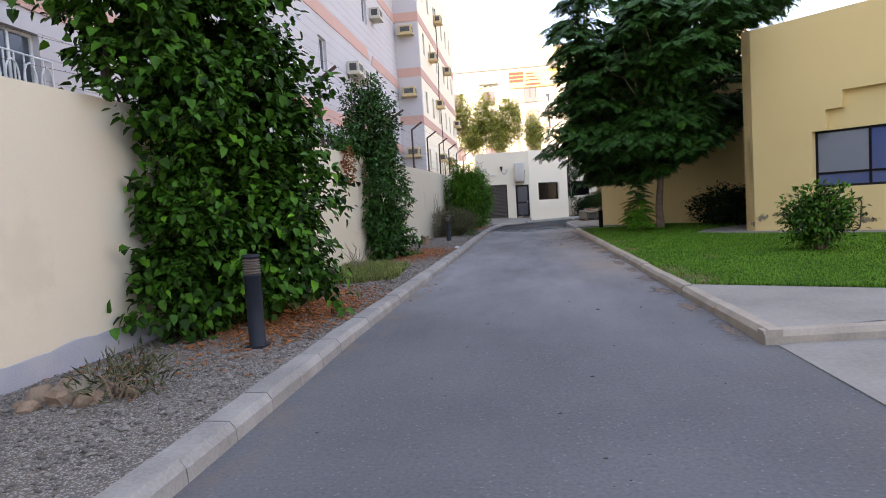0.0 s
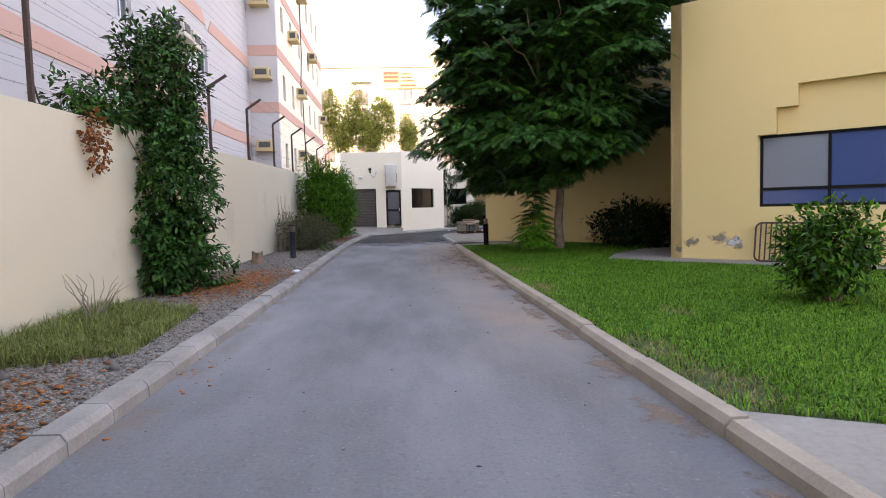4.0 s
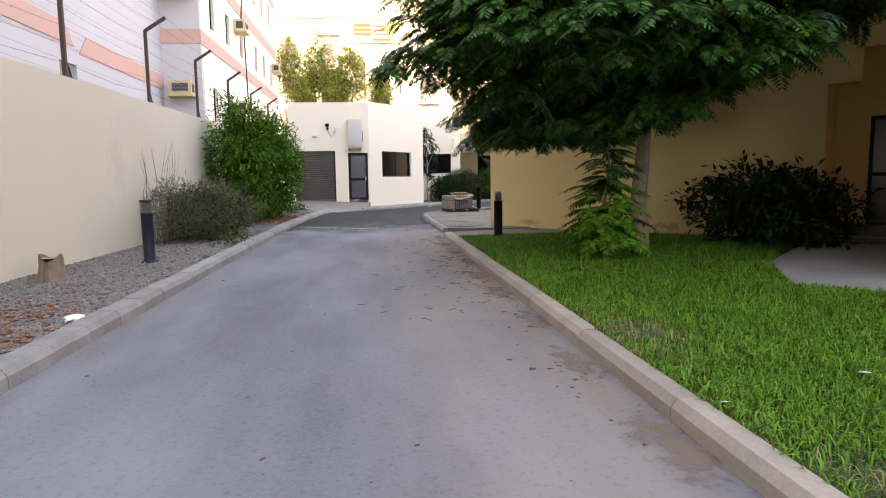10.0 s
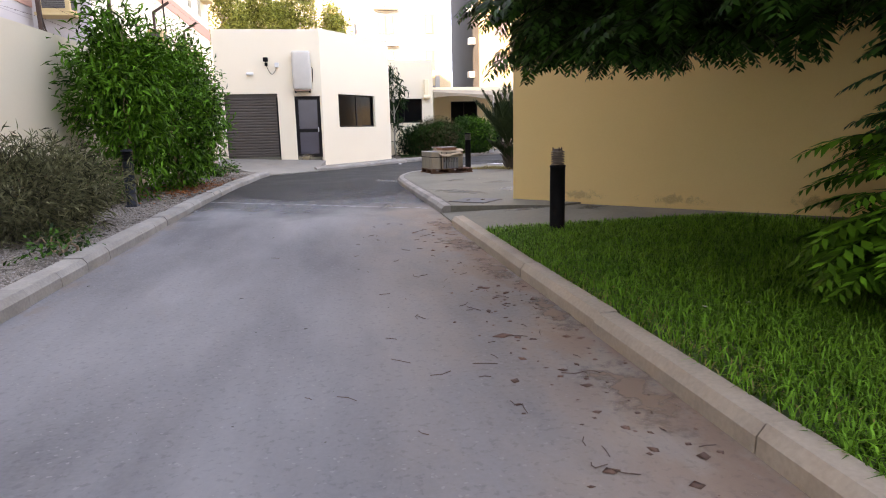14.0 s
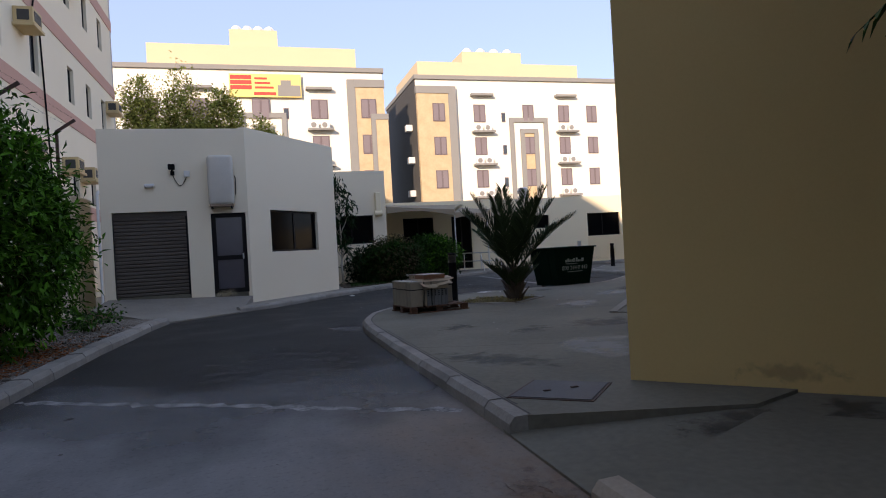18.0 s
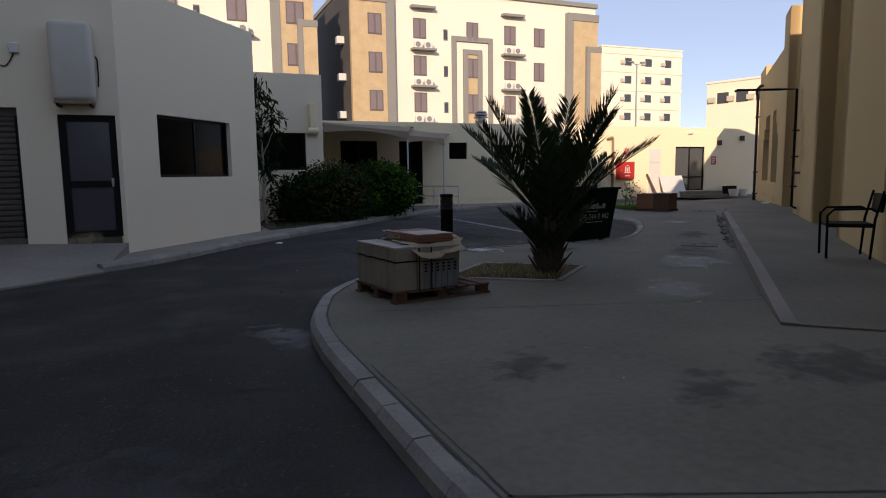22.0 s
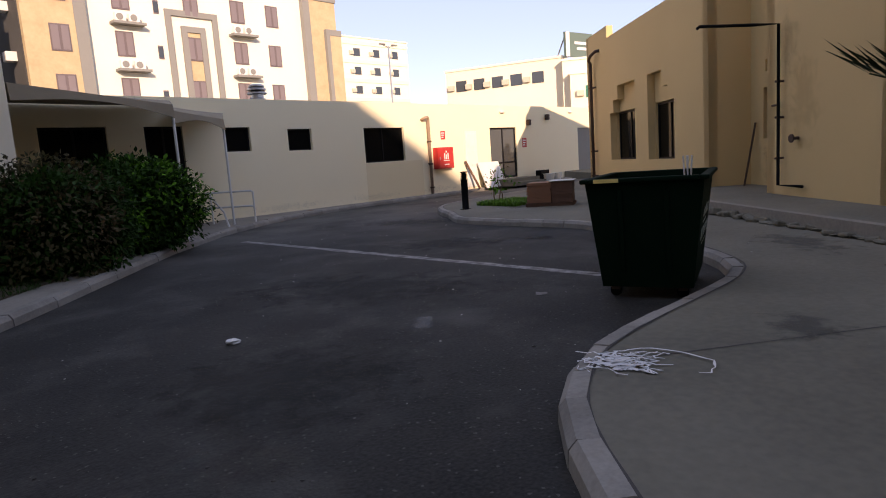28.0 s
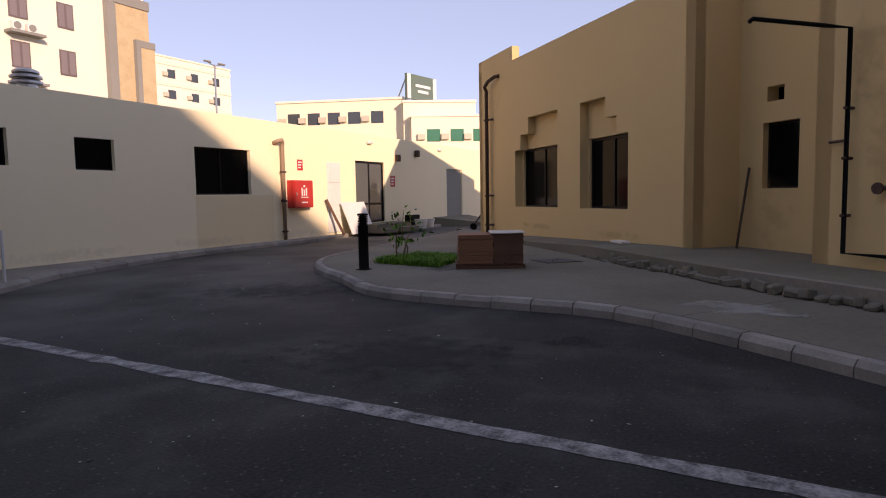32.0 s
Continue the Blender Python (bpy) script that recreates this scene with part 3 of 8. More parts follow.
kerb_line("kerb_island", ISLAND, 0, KERB, "grey kerbstones curving round the pavement", length=0.5, side=-1)
kerb_line("kerb_garage", GARAGE_EDGE, 0, KERB, "low grey kerb along the buildings", length=0.9)

# ---- boundary wall on the left ----
WALL_A, WALL_B = (-5.25, -14.0), (-4.42, 46.9)
bm = bmesh.new()
prism(bm, [WALL_A, WALL_B, (WALL_B[0] - 0.2, WALL_B[1]), (WALL_A[0] - 0.2, WALL_A[1])], -0.05, [2.6, 3.15, 3.15, 2.6])
setting("wall_boundary", bm, BEIGE, "beige rendered boundary wall with a stained foot", "wall")


def on_wall(y):
    k = (y - WALL_A[1]) / (WALL_B[1] - WALL_A[1])
    return WALL_A[0] + k * (WALL_B[0] - WALL_A[0]), 2.6 + 0.55 * k


# closing walls behind the walk
for nm, p, q in (("wall_south", (20, -14), (-6, -14)), ("wall_east", (45, 58), (45, -14))):
    bm = bmesh.new()
    pierced(bm, 0, (Vector(q) - Vector(p)).length, 0, 4.2, 0.25, (), along(p, q) @ pose(0, -0.25, 0))
    setting(nm, bm, CREAM, "plain cream wall closing the compound", "wall")
# ---- buildings ----
def building(name, label, category="building"):
    return thing(name, pose(0, 0, 0), label, category)


def wall_part(parent, p, q, z0, z1, depth, holes, material, name="wall", label=""):
    bm = bmesh.new()
    pierced(bm, 0, (Vector(q[:2]) - Vector(p[:2])).length, z0, z1, depth, holes, along(p, q))
    return part(name, bm, material, parent, label)


def slab(parent, pts, z0, z1, material, name="roof", label=""):
    bm = bmesh.new()
    prism(bm, [tuple(p[:2]) for p in pts], z0, z1)
    return part(name, bm, material, parent, label)


def window(parent, m, x0, x1, z0, z1, depth=0.1, panes=(0.5,), glass=None, frame_mat=None, bar=0.045, transom=None, label="", name="window"):
    """A framed window in the opening x0..x1, z0..z1 of the wall with pose m, set back by depth; panes: places of the mullions, as shares of the width."""
    glass, frame_mat = glass or GLASS, frame_mat or FRAME
    bm = bmesh.new()
    y0, y1 = depth, depth + 0.06
    box(bm, x0, x0 + bar, y0, y1, z0, z1, m)
    box(bm, x1 - bar, x1, y0, y1, z0, z1, m)
    box(bm, x0 + bar, x1 - bar, y0, y1, z0, z0 + bar, m)
    box(bm, x0 + bar, x1 - bar, y0, y1, z1 - bar, z1, m)
    root = part(name, bm, frame_mat, parent, label)
    cuts = [x0 + bar] + [x0 + p * (x1 - x0) for p in panes] + [x1 - bar]
    rows = [(z0 + bar, z1 - bar)] if transom is None else [(z0 + bar, transom - bar / 2), (transom + bar / 2, z1 - bar)]
    for c in cuts[1:-1]:
        bm = bmesh.new()
        box(bm, c - bar / 2, c + bar / 2, y0 + 0.004, y1 - 0.004, z0 + bar, z1 - bar, m)
        part("mullion", bm, frame_mat, root)
    if transom is not None:
        bm = bmesh.new()
        box(bm, x0 + bar, x1 - bar, y0 + 0.002, y1 - 0.002, transom - bar / 2, transom + bar / 2, m)
        part("transom", bm, frame_mat, root)
    for r, (za, zb) in enumerate(rows):
        for i, (a, b) in enumerate(zip(cuts, cuts[1:])):
            bm = bmesh.new()
            yy = y0 + 0.025 + 0.006 * (i % 2)
            box(bm, a + (bar / 2 if i else 0), b - (bar / 2 if i < len(cuts) - 2 else 0), yy, yy + 0.006, za, zb, m)
            g = glass[(i + r * (len(cuts) - 1)) % len(glass)] if isinstance(glass, (list, tuple)) else glass
            part("pane", bm, g, root)
    return root


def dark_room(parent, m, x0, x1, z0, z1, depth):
    """A closed black box behind an opening; its colour stands for the unlit room."""
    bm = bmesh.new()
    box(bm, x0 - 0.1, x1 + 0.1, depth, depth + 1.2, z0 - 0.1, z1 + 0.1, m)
    return part("room_darkness", bm, BLACK, parent)


# garage
garage = building("garage", "cream rendered garage with a brown roller shutter", "garage")
GA, GB, GC, GD, GE = (-3.78, 45.0), (-0.22, 44.97), (2.47, 48.35), (1.6, 56.0), (-3.78, 56.0)
mg = along(GA, GB)
wall_part(garage, GA, GB, 0.0, 4.76, 0.25, [(0.21, 2.04, -1, 2.63), (2.61, 3.49, -1, 2.53)], OFFWHITE, label="cream front wall with a shutter opening")
mg2 = along(GB, GC)
wall_part(garage, GB, GC, 0.0, 4.8, 0.25, [(0.93, 3.25, 1.45, 2.63)], OFFWHITE, label="slanting cream wall with a window")
wall_part(garage, GC, GD, 0.0, 4.8, 0.25, (), OFFWHITE)
wall_part(garage, GE, GA, 0.0, 4.76, 0.25, (), OFFWHITE)
slab(garage, [GA, (-0.3, 45.2), (2.3, 48.4), GD, GE], 4.4, 4.5, CONCRETE)
bm = bmesh.new()
box(bm, 0.212, 2.038, 0.1, 0.24, 2.5, 2.628, mg)
shutter = part("roller_shutter", bm, SHUTTER, garage, "brown steel roller shutter, shut")
bm = bmesh.new()
n, hgt = 22, 2.04 / 22
vs = [(0.21, 0.13, 0), (0.21, 0.105, 0.3 * hgt), (0.21, 0.105, 0.75 * hgt), (0.21, 0.13, hgt)]
a = [bm.verts.new(mg @ Vector(v)) for v in vs]
b = [bm.verts.new(mg @ Vector((2.04, v[1], v[2]))) for v in vs]
for k in range(3):
    bm.faces.new((a[k], b[k], b[k + 1], a[k + 1]))
slat_mesh = mesh_of("slat", bm, SHUTTER)
for i in range(n):
    ob = new("slat", slat_mesh)
    ob.parent = shutter
    ob.location = (0, 0, 0.46 + i * hgt)
for x in (0.215, 1.985):
    bm = bmesh.new()
    box(bm, x, x + 0.05, 0.06, 0.104, 0.46, 2.5, mg)
    part("shutter_rail", bm, FRAME, shutter)
bm = bmesh.new()
box(bm, 0.21, 2.04, 0.08, 0.25, 0.3, 0.46, mg)
box(bm, 2.61, 3.49, 0.08, 0.25, 0.2, 0.42, mg)
part("threshold", bm, CONCRETE, garage)
door = window(garage, mg, 2.61, 3.49, 0.42, 2.53, 0.06, (), PURPLE, FRAME, 0.115, 1.35, "dark framed door with mauve panels", "door")
bm = bmesh.new()
soft_box(bm, 3.36, 3.4, 0.02, 0.06, 1.3, 1.45, 0.008, mg)
part("door_handle", bm, CHROME, door)
window(garage, mg2, 0.93, 3.25, 1.45, 2.63, 0.09, (0.52,), GLASS, FRAME, 0.05, None, "dark sliding window")
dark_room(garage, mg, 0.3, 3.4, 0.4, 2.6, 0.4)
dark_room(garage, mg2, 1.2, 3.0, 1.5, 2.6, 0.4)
bm = bmesh.new()
soft_box(bm, 2.6, 3.24, -0.34, 0.0, 2.72, 4.03, 0.1, mg, 4)
cooler = tagged(part("wrapped_cooler", bm, TAPE, None, "", True), "air cooler wrapped in pale grey sheet above the garage door", "air cooler")
bm = bmesh.new()
soft_box(bm, 2.63, 3.21, -0.3, 0.0, 2.68, 2.76, 0.02, mg)
part("base_tray", bm, PIPE, cooler, "stained base tray under the sheet")
for x in (2.66, 3.14):
    bm = bmesh.new()
    soft_box(bm, x, x + 0.04, -0.32, 0.0, 2.64, 2.69, 0.006, mg)
    part("bracket", bm, FRAME, cooler)
bm = bmesh.new()
tube(bm, [mg @ Vector(p) for p in ((3.255, -0.05, 3.5), (3.28, -0.03, 3.45), (3.28, -0.02, 3.2), (3.27, -0.02, 3.0))], 0.012, 6)
part("hose", bm, BLACK, cooler)
# flood lamp, junction box, small dome on the garage front
bm = bmesh.new()
soft_box(bm, 1.66, 1.82, -0.22, -0.1, 3.68, 3.82, 0.015, mg)
lamp = tagged(part("flood_lamp", bm, BLACK), "small black flood lamp on the garage wall", "lamp")
bm = bmesh.new()
rod(bm, mg @ Vector((1.74, -0.12, 3.7)), mg @ Vector((1.74, 0, 3.6)), 0.02)
soft_box(bm, 1.69, 1.79, -0.04, 0, 3.55, 3.66, 0.01, mg)
part("bracket", bm, BLACK, lamp)
bm = bmesh.new()
soft_box(bm, 2.02, 2.16, -0.07, 0, 3.5, 3.66, 0.012, mg)
jb = tagged(part("junction_box", bm, WHITEPAINT), "small grey junction box with a hanging cable", "junction box")
bm = bmesh.new()
tube(bm, [mg @ Vector((1.74 + 0.36 * k / 8, -0.02, 3.56 - 0.28 * math.sin(math.pi * k / 8))) for k in range(9)], 0.009, 6)
part("cable", bm, BLACK, jb)
bm = bmesh.new()
soft_box(bm, 1.06, 1.3, -0.11, 0, 3.24, 3.34, 0.03, mg, 3)
tagged(part("bulkhead_lamp", bm, WHITEPAINT, None, "", True), "white oval bulkhead lamp on the garage wall", "lamp")
bm = bmesh.new()
tube(bm, [(-3.9, 44.4, 0.1), (-3.86, 44.75, 0.2), (-3.82, 44.95, 0.4), (-3.82, 44.96, 3.1), (-3.8, 45.02, 3.2)], 0.035, 8)
tagged(part("drain_pipe", bm, WHITEPAINT, None, "", True), "white plastic drain pipe at the garage corner", "pipe")

# annex behind the garage
CX, AY = 4.86, 51.9
annex = building("annex", "cream rendered low annex with a dark window")
ma = along((1.76, AY), (CX, AY))
wall_part(annex, (1.76, AY), (CX, AY), 0.0, 4.45, 0.25, [(0.9, 2.57, 1.62, 2.72)], OFFWHITE)
wall_part(annex, (CX - 0.002, AY + 0.252), (CX - 0.002, 57.5), 0.0, 4.448, 0.25, (), OFFWHITE)
slab(annex, [(1.86, AY + 0.1), (CX - 0.1, AY + 0.1), (CX - 0.1, 60), (1.86, 60)], 4.2, 4.3, CONCRETE)
window(annex, ma, 0.9, 2.57, 1.62, 2.72, 0.09, (0.5,), GLASS, FRAME, 0.045)
dark_room(annex, ma, 1.0, 2.4, 1.7, 2.6, 0.4)
bm = bmesh.new()
soft_box(bm, 2.68, 2.88, -0.2, 0, 2.8, 3.58, 0.02, ma)
duct = tagged(part("wall_duct", bm, CREAM), "cream sheet duct with a round end on the annex wall", "duct")
bm = bmesh.new()
rod(bm, ma @ Vector((2.62, -0.13, 2.78)), ma @ Vector((2.92, -0.13, 2.78)), 0.11, None, 14)
part("round_end", bm, CREAM, duct)

# long low building across the yard
north = building("long_building", "long low cream building with small dark windows and doors")
NY = 57.52
mn = along((4.47, NY), (40.0, NY))
NH = [(7.02, 7.87, 2.06, 2.76), (9.18, 10.09, 2.02, 2.69), (12.3, 14.25, 1.48, 2.69), (19.4, 21.33, 0.42, 2.63), (26.7, 28.4, 0.4, 2.56), (2.31, 3.84, 0.2, 2.8), (4.77, 5.8, 0.2, 2.8)]
wall_part(north, (4.47, NY), (40.0, NY), 0.0, 3.58, 0.25, NH, CREAM, label="cream rendered wall")
slab(north, [(5.0, NY + 0.2), (40, NY + 0.2), (40, 70), (5, 70)], 3.2, 3.35, CONCRETE)
for h, p in zip(NH[:3], ((), (), (0.48,))):
    window(north, mn, *h, 0.1, p, GLASS, FRAME, 0.04)
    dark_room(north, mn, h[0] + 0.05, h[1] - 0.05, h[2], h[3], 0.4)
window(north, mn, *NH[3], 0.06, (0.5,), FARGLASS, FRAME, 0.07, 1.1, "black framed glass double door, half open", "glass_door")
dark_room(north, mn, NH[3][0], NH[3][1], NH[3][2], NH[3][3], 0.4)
for h in NH[5:]:
    window(north, mn, *h, 0.08, (0.5,), GLASS, FRAME, 0.06, None, "dark glazed door under the awning", "glass_door")
    dark_room(north, mn, h[0], h[1], h[2], h[3], 0.4)
bm = bmesh.new()
box(bm, 26.72, 28.38, 0.08, 0.12, 0.4, 2.58, mn)
part("steel_door", bm, GREYSTONE, north, "plain grey steel door")
bm = bmesh.new()
soft_box(bm, 17.72, 18.44, -0.03, 0.0, 0.2, 2.5, 0.008, mn)
wd = part("white_door", bm, WHITEPAINT, north, "white panelled door")
for za, zb in ((0.35, 0.95), (1.1, 1.7), (1.85, 2.38)):
    bm = bmesh.new()
    soft_box(bm, 17.8, 18.36, -0.045, -0.025, za, zb, 0.006, mn)
    part("panel", bm, WHITEPAINT, wd)
bm = bmesh.new()
box(bm, 19.3, 21.7, -0.9, 0.0, 0.1, 0.4, mn)
box(bm, 19.3, 21.7, -1.25, -0.9, 0.1, 0.25, mn)
setting("steps", bm, CONCRETE, "two concrete steps before the glass door", "steps")
bm = bmesh.new()
prism(bm, [(29.7, 57.48), (31.3, 55.3), (32.5, 55.3), (33.3, 57.48)][::-1], 0.0, [0.42, 0.1, 0.1, 0.42][::-1])
setting("ramp", bm, CONCRETE, "concrete ramp before the steel door", "ramp")

# yellow hospital buildings at 45 degrees
hosp = building("yellow_building", "tall yellow rendered building with stepped window niches")
P = lambda u, v: tuple(uv(u, v)[:2])


def niche_facade(parent, p, q, top, thick, niches, wins, material, back=0.2):
    """A facade in two leaves: the front with stepped niches, the back with the window openings."""
    wall_part(parent, p, q, 0.0, top, thick, niches, material)
    m = along(p, q) @ pose(0, thick + 0.003, 0)
    bm = bmesh.new()
    lo, hi = min(n[0] for n in niches) - 0.2, max(n[1] for n in niches) + 0.2
    pierced(bm, lo, hi, 0.0, max(n[3] for n in niches) + 0.2, back, wins, m)
    part("inner_wall", bm, material, parent)
    return m


# near block, window front
mb = niche_facade(hosp, P(19.8, 11.4), P(19.8, -4), 5.95, 0.16,
                  [(1.88, 4.52, 1.3, 2.83), (2.23, 4.52, 2.8, 3.38), (2.64, 4.45, 3.3, 3.83), (4.98, 7.6, 1.3, 2.83), (5.33, 7.6, 2.8, 3.38), (5.74, 7.55, 3.3, 3.83)],
                  [(1.88, 4.52, 1.3, 2.83), (4.98, 7.6, 1.3, 2.83)], YELLOW)
for a in (1.88, 4.98):
    window(hosp, mb, a, a + 2.63, 1.3, 2.83, 0.04, (0.5,), [BLUEGLASS, BLUEGLASS, BLIND, BLUEGLASS], FRAME, 0.06, 1.68, "dark framed window with grey blinds")
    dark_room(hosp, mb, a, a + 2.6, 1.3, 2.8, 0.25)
wall_part(hosp, P(24.6, 11.4), P(19.8, 11.4), 0.0, 5.95, 0.25, (), YELLOW)
wall_part(hosp, P(19.8, -4), P(30, -4), 0.0, 5.95, 0.25, (), YELLOW)
slab(hosp, [P(19.9, -4), P(38, -4), P(38, 11.3), P(19.9, 11.3)], 5.2, 5.3, CONCRETE)
# wall behind the tree, with the entrance
wall_part(hosp, P(24.6, 20.5), P(24.6, 11.2), 0.0, 6.0, 0.3, [(7.34, 9.4, 0.0, 2.92), (7.83, 9.4, 2.9, 3.5), (8.3, 9.4, 3.4, 3.95)], YELLOW)
mr = along(P(24.6, 20.5), P(24.6, 11.2))
bm = bmesh.new()
pierced(bm, 6.6, 9.6, 0.0, 4.2, 0.2, [(7.9, 8.8, 0.3, 2.4)], mr @ pose(0, 1.2, 0))
part("porch_wall", bm, YELLOW, hosp)
bm = bmesh.new()
box(bm, 7.1, 7.34, 0.3, 1.2, 0, 4.1, mr)
box(bm, 7.1, 9.5, 0.3, 1.2, 4.0, 4.15, mr)
part("porch_side", bm, YELLOW, hosp)
window(hosp, mr @ pose(0, 1.25, 0), 7.9, 8.8, 0.3, 2.4, 0.03, (), PURPLE, FRAME, 0.07, 1.3, "brown panelled entrance door", "door")
for k in range(2):
    bm = bmesh.new()
    box(bm, 7.36, 9.2, -0.5 + 0.35 * k, 1.18, 0.1 + 0.12 * k + 0.001, 0.22 + 0.12 * k, mr)
    part("porch_step", bm, CONCRETE, hosp)
# yard front
P = lambda u, v: tuple(uv(u - 0.4, v + 0.2)[:2])
nich = [(2.65, 5.09, 1.0, 2.58), (3.0, 5.09, 2.5, 2.99), (3.47, 5.09, 2.9, 3.42), (6.15, 8.02, 1.0, 2.58), (6.15, 7.6, 2.5, 2.97), (6.15, 7.18, 2.9, 3.42)]
mhw = niche_facade(hosp, P(55, 20.1), P(45.04, 20.1), 5.13, 0.22, nich, [(2.75, 5.05, 1.0, 2.6), (6.2, 8.02, 1.0, 2.6)], YELLOW_SHADED)
for a, b in ((2.75, 5.05), (6.2, 8.02)):
    window(hosp, mhw, a, b, 1.0, 2.58, 0.06, (0.5,), [GLASS, GLASS, GLASS, BLIND], FRAME, 0.05, None, "dark sliding window in a stepped niche")
    dark_room(hosp, mhw, a, b, 1.0, 2.5, 0.25)
wall_part(hosp, P(55, 20.1), P(52.5, 20.1), 5.12, 5.53, 0.22, (), YELLOW_SHADED, "parapet")
wall_part(hosp, P(46.4, 20.1), P(45.04, 20.1), 5.12, 6.1, 0.22, (), YELLOW_SHADED, "parapet")
wall_part(hosp, P(55, 14), P(55, 20.1), 0.0, 5.53, 0.25, (), YELLOW_SHADED)
wall_part(hosp, P(45.04, 20.1), P(45.04, 18.9), 0.0, 6.1, 0.25, (), YELLOW_SHADED)
wall_part(hosp, P(45.04, 19.1), P(42.6, 19.1), 0.0, 6.1, 0.25, [(0.53, 1.27, 1.38, 2.5), (0.6, 0.95, 2.85, 3.1)], YELLOW_SHADED)
mrc = along(P(45.04, 19.1), P(42.6, 19.1))
window(hosp, mrc, 0.53, 1.27, 1.38, 2.5, 0.12, (), GLASS, FRAME, 0.04)
dark_room(hosp, mrc, 0.3, 1.4, 1.3, 3.2, 0.3)
wall_part(hosp, P(42.6, 18.9), P(42.6, 20.1), 0.0, 6.1, 0.25, (), YELLOW_SHADED)
wall_part(hosp, P(42.6, 20.1), P(39.3, 20.1), 0.0, 6.1, 0.3, (), YELLOW_SHADED)
wall_part(hosp, P(39.3, 20.1), P(39.3, 19.3), 0.0, 6.1, 0.25, (), YELLOW_SHADED)
wall_part(hosp, P(39.3, 19.4), P(36.6, 19.4), 0.0, 6.1, 0.25, [(0.6, 2.0, 1.0, 2.6)], YELLOW_SHADED)
m3 = along(P(39.3, 19.4), P(36.6, 19.4))
window(hosp, m3, 0.6, 2.0, 1.0, 2.6, 0.12, (0.5,), GLASS, FRAME, 0.04)
dark_room(hosp, m3, 0.5, 2.1, 0.9, 2.7, 0.3)
wall_part(hosp, P(36.6, 19.3), P(36.6, 20.1), 0.0, 6.1, 0.25, (), YELLOW_SHADED)
m4 = niche_facade(hosp, P(36.6, 20.1), P(29.5, 20.1), 6.1, 0.35, [(2.9, 5.6, 0.95, 2.85), (2.9, 5.2, 2.8, 3.3), (2.9, 4.8, 3.2, 3.8)], [(3.1, 5.4, 1.0, 2.8)], YELLOW_SHADED)
window(hosp, m4, 3.1, 5.4, 1.0, 2.8, 0.08, (0.5,), GLASS, FRAME, 0.05)
dark_room(hosp, m4, 3.0, 5.5, 0.9, 2.9, 0.3)
wall_part(hosp, P(29.9, 20.3), P(25.305, 20.3), 0, 6.0, 0.45, (), YELLOW_SHADED)
slab(hosp, [P(25.3, 11), P(55, 11), P(55, 18.9), P(25.3, 18.9)], 5.0, 5.1, CONCRETE)

# ---- flats beyond the boundary wall ----
flats = building("apartment_block", "five storey pink and grey apartment block with box air conditioners", "apartment building")
FX0, FX1, FY, FTOP = -8.2, -6.7, 42.5, 18.4
near_holes = [(y, y + 1.0, z, z + 1.3) for z in (3.3, 7.1, 11.0, 14.8) for y in (5.5, 10.6, 18.5, 26.4, 34)]
mf = pose(FX0, -14, 0, 0, 0, 90)
bm = bmesh.new()
pierced(bm, 0, 56.497, 0, FTOP, 0.3, [(a + 14, b + 14, c, d) for a, b, c, d in near_holes], mf)
part("wall", bm, PINKGREY, flats, "grey and pink rendered wall")
bm = bmesh.new()
pierced(bm, -0.3, FX1 - FX0, 0, FTOP, 0.3, (), pose(FX0, FY, 0))
part("wall", bm, PINKGREY, flats)
far_holes = [(y, y + 0.8, z, z + 1.4) for z in (3.9, 7.7, 11.5, 15.0) for y in (44.2, 47.2, 50.4, 54.6, 57.3, 60.0)]
mf2 = pose(FX1, FY, 0, 0, 0, 90)
bm = bmesh.new()
pierced(bm, 0.303, 20.5, 0, FTOP, 0.3, [(a - FY, b - FY, c, d) for a, b, c, d in far_holes], mf2)
part("wall", bm, OFFWHITE, flats, "white rendered wall")
slab(flats, [(FX0 - 12, -14), (FX0 - 0.3, -14), (FX0 - 0.3, FY), (FX1 - 0.3, FY + 0.3), (FX1 - 0.3, 63), (FX0 - 12, 63)], FTOP - 0.4, FTOP - 0.2, CONCRETE)
wall_part(flats, (FX1, 63), (FX0 - 12, 63), 0, FTOP, 0.3, (), PINKGREY)
for a, b, c, d in near_holes:
    window(flats, mf, a + 14, b + 14, c, d, 0.12, (0.5,), FARGLASS, WHITEPAINT, 0.05)
for a, b, c, d in far_holes:
    window(flats, mf2, a - FY, b - FY, c, d, 0.12, (0.5,), FARGLASS, FRAME, 0.05)
for mm, L, zs in ((mf, 56.5, (4.95, 9.05, 13.1)), (mf2, 20.5, (3.25, 6.75, 9.75, 13.2)), (pose(FX0, FY, 0), FX1 - FX0, (3.25, 6.75, 9.75, 13.2))):
    for z in zs:
        for a, b in (((0, 30.2), (30.9, 48.9), (49.7, L)) if L > 50 else ((0, L),)):
            bm = bmesh.new()
            vs = box(bm, a, b, -0.03, 0.0, z, z + 0.55, mm)
            slant = mm.to_3x3() @ Vector((0.5, 0, 0))
            for k in (5, 6):
                if b < L:
                    vs[k].co -= slant
            for k in (0, 3):
                if a > 0:
                    vs[k].co -= slant
            if 0 < a < 40:
                bmesh.ops.translate(bm, verts=vs, vec=(0, 0, 0.14))
            part("band", bm, PINK, flats, "salmon pink band")

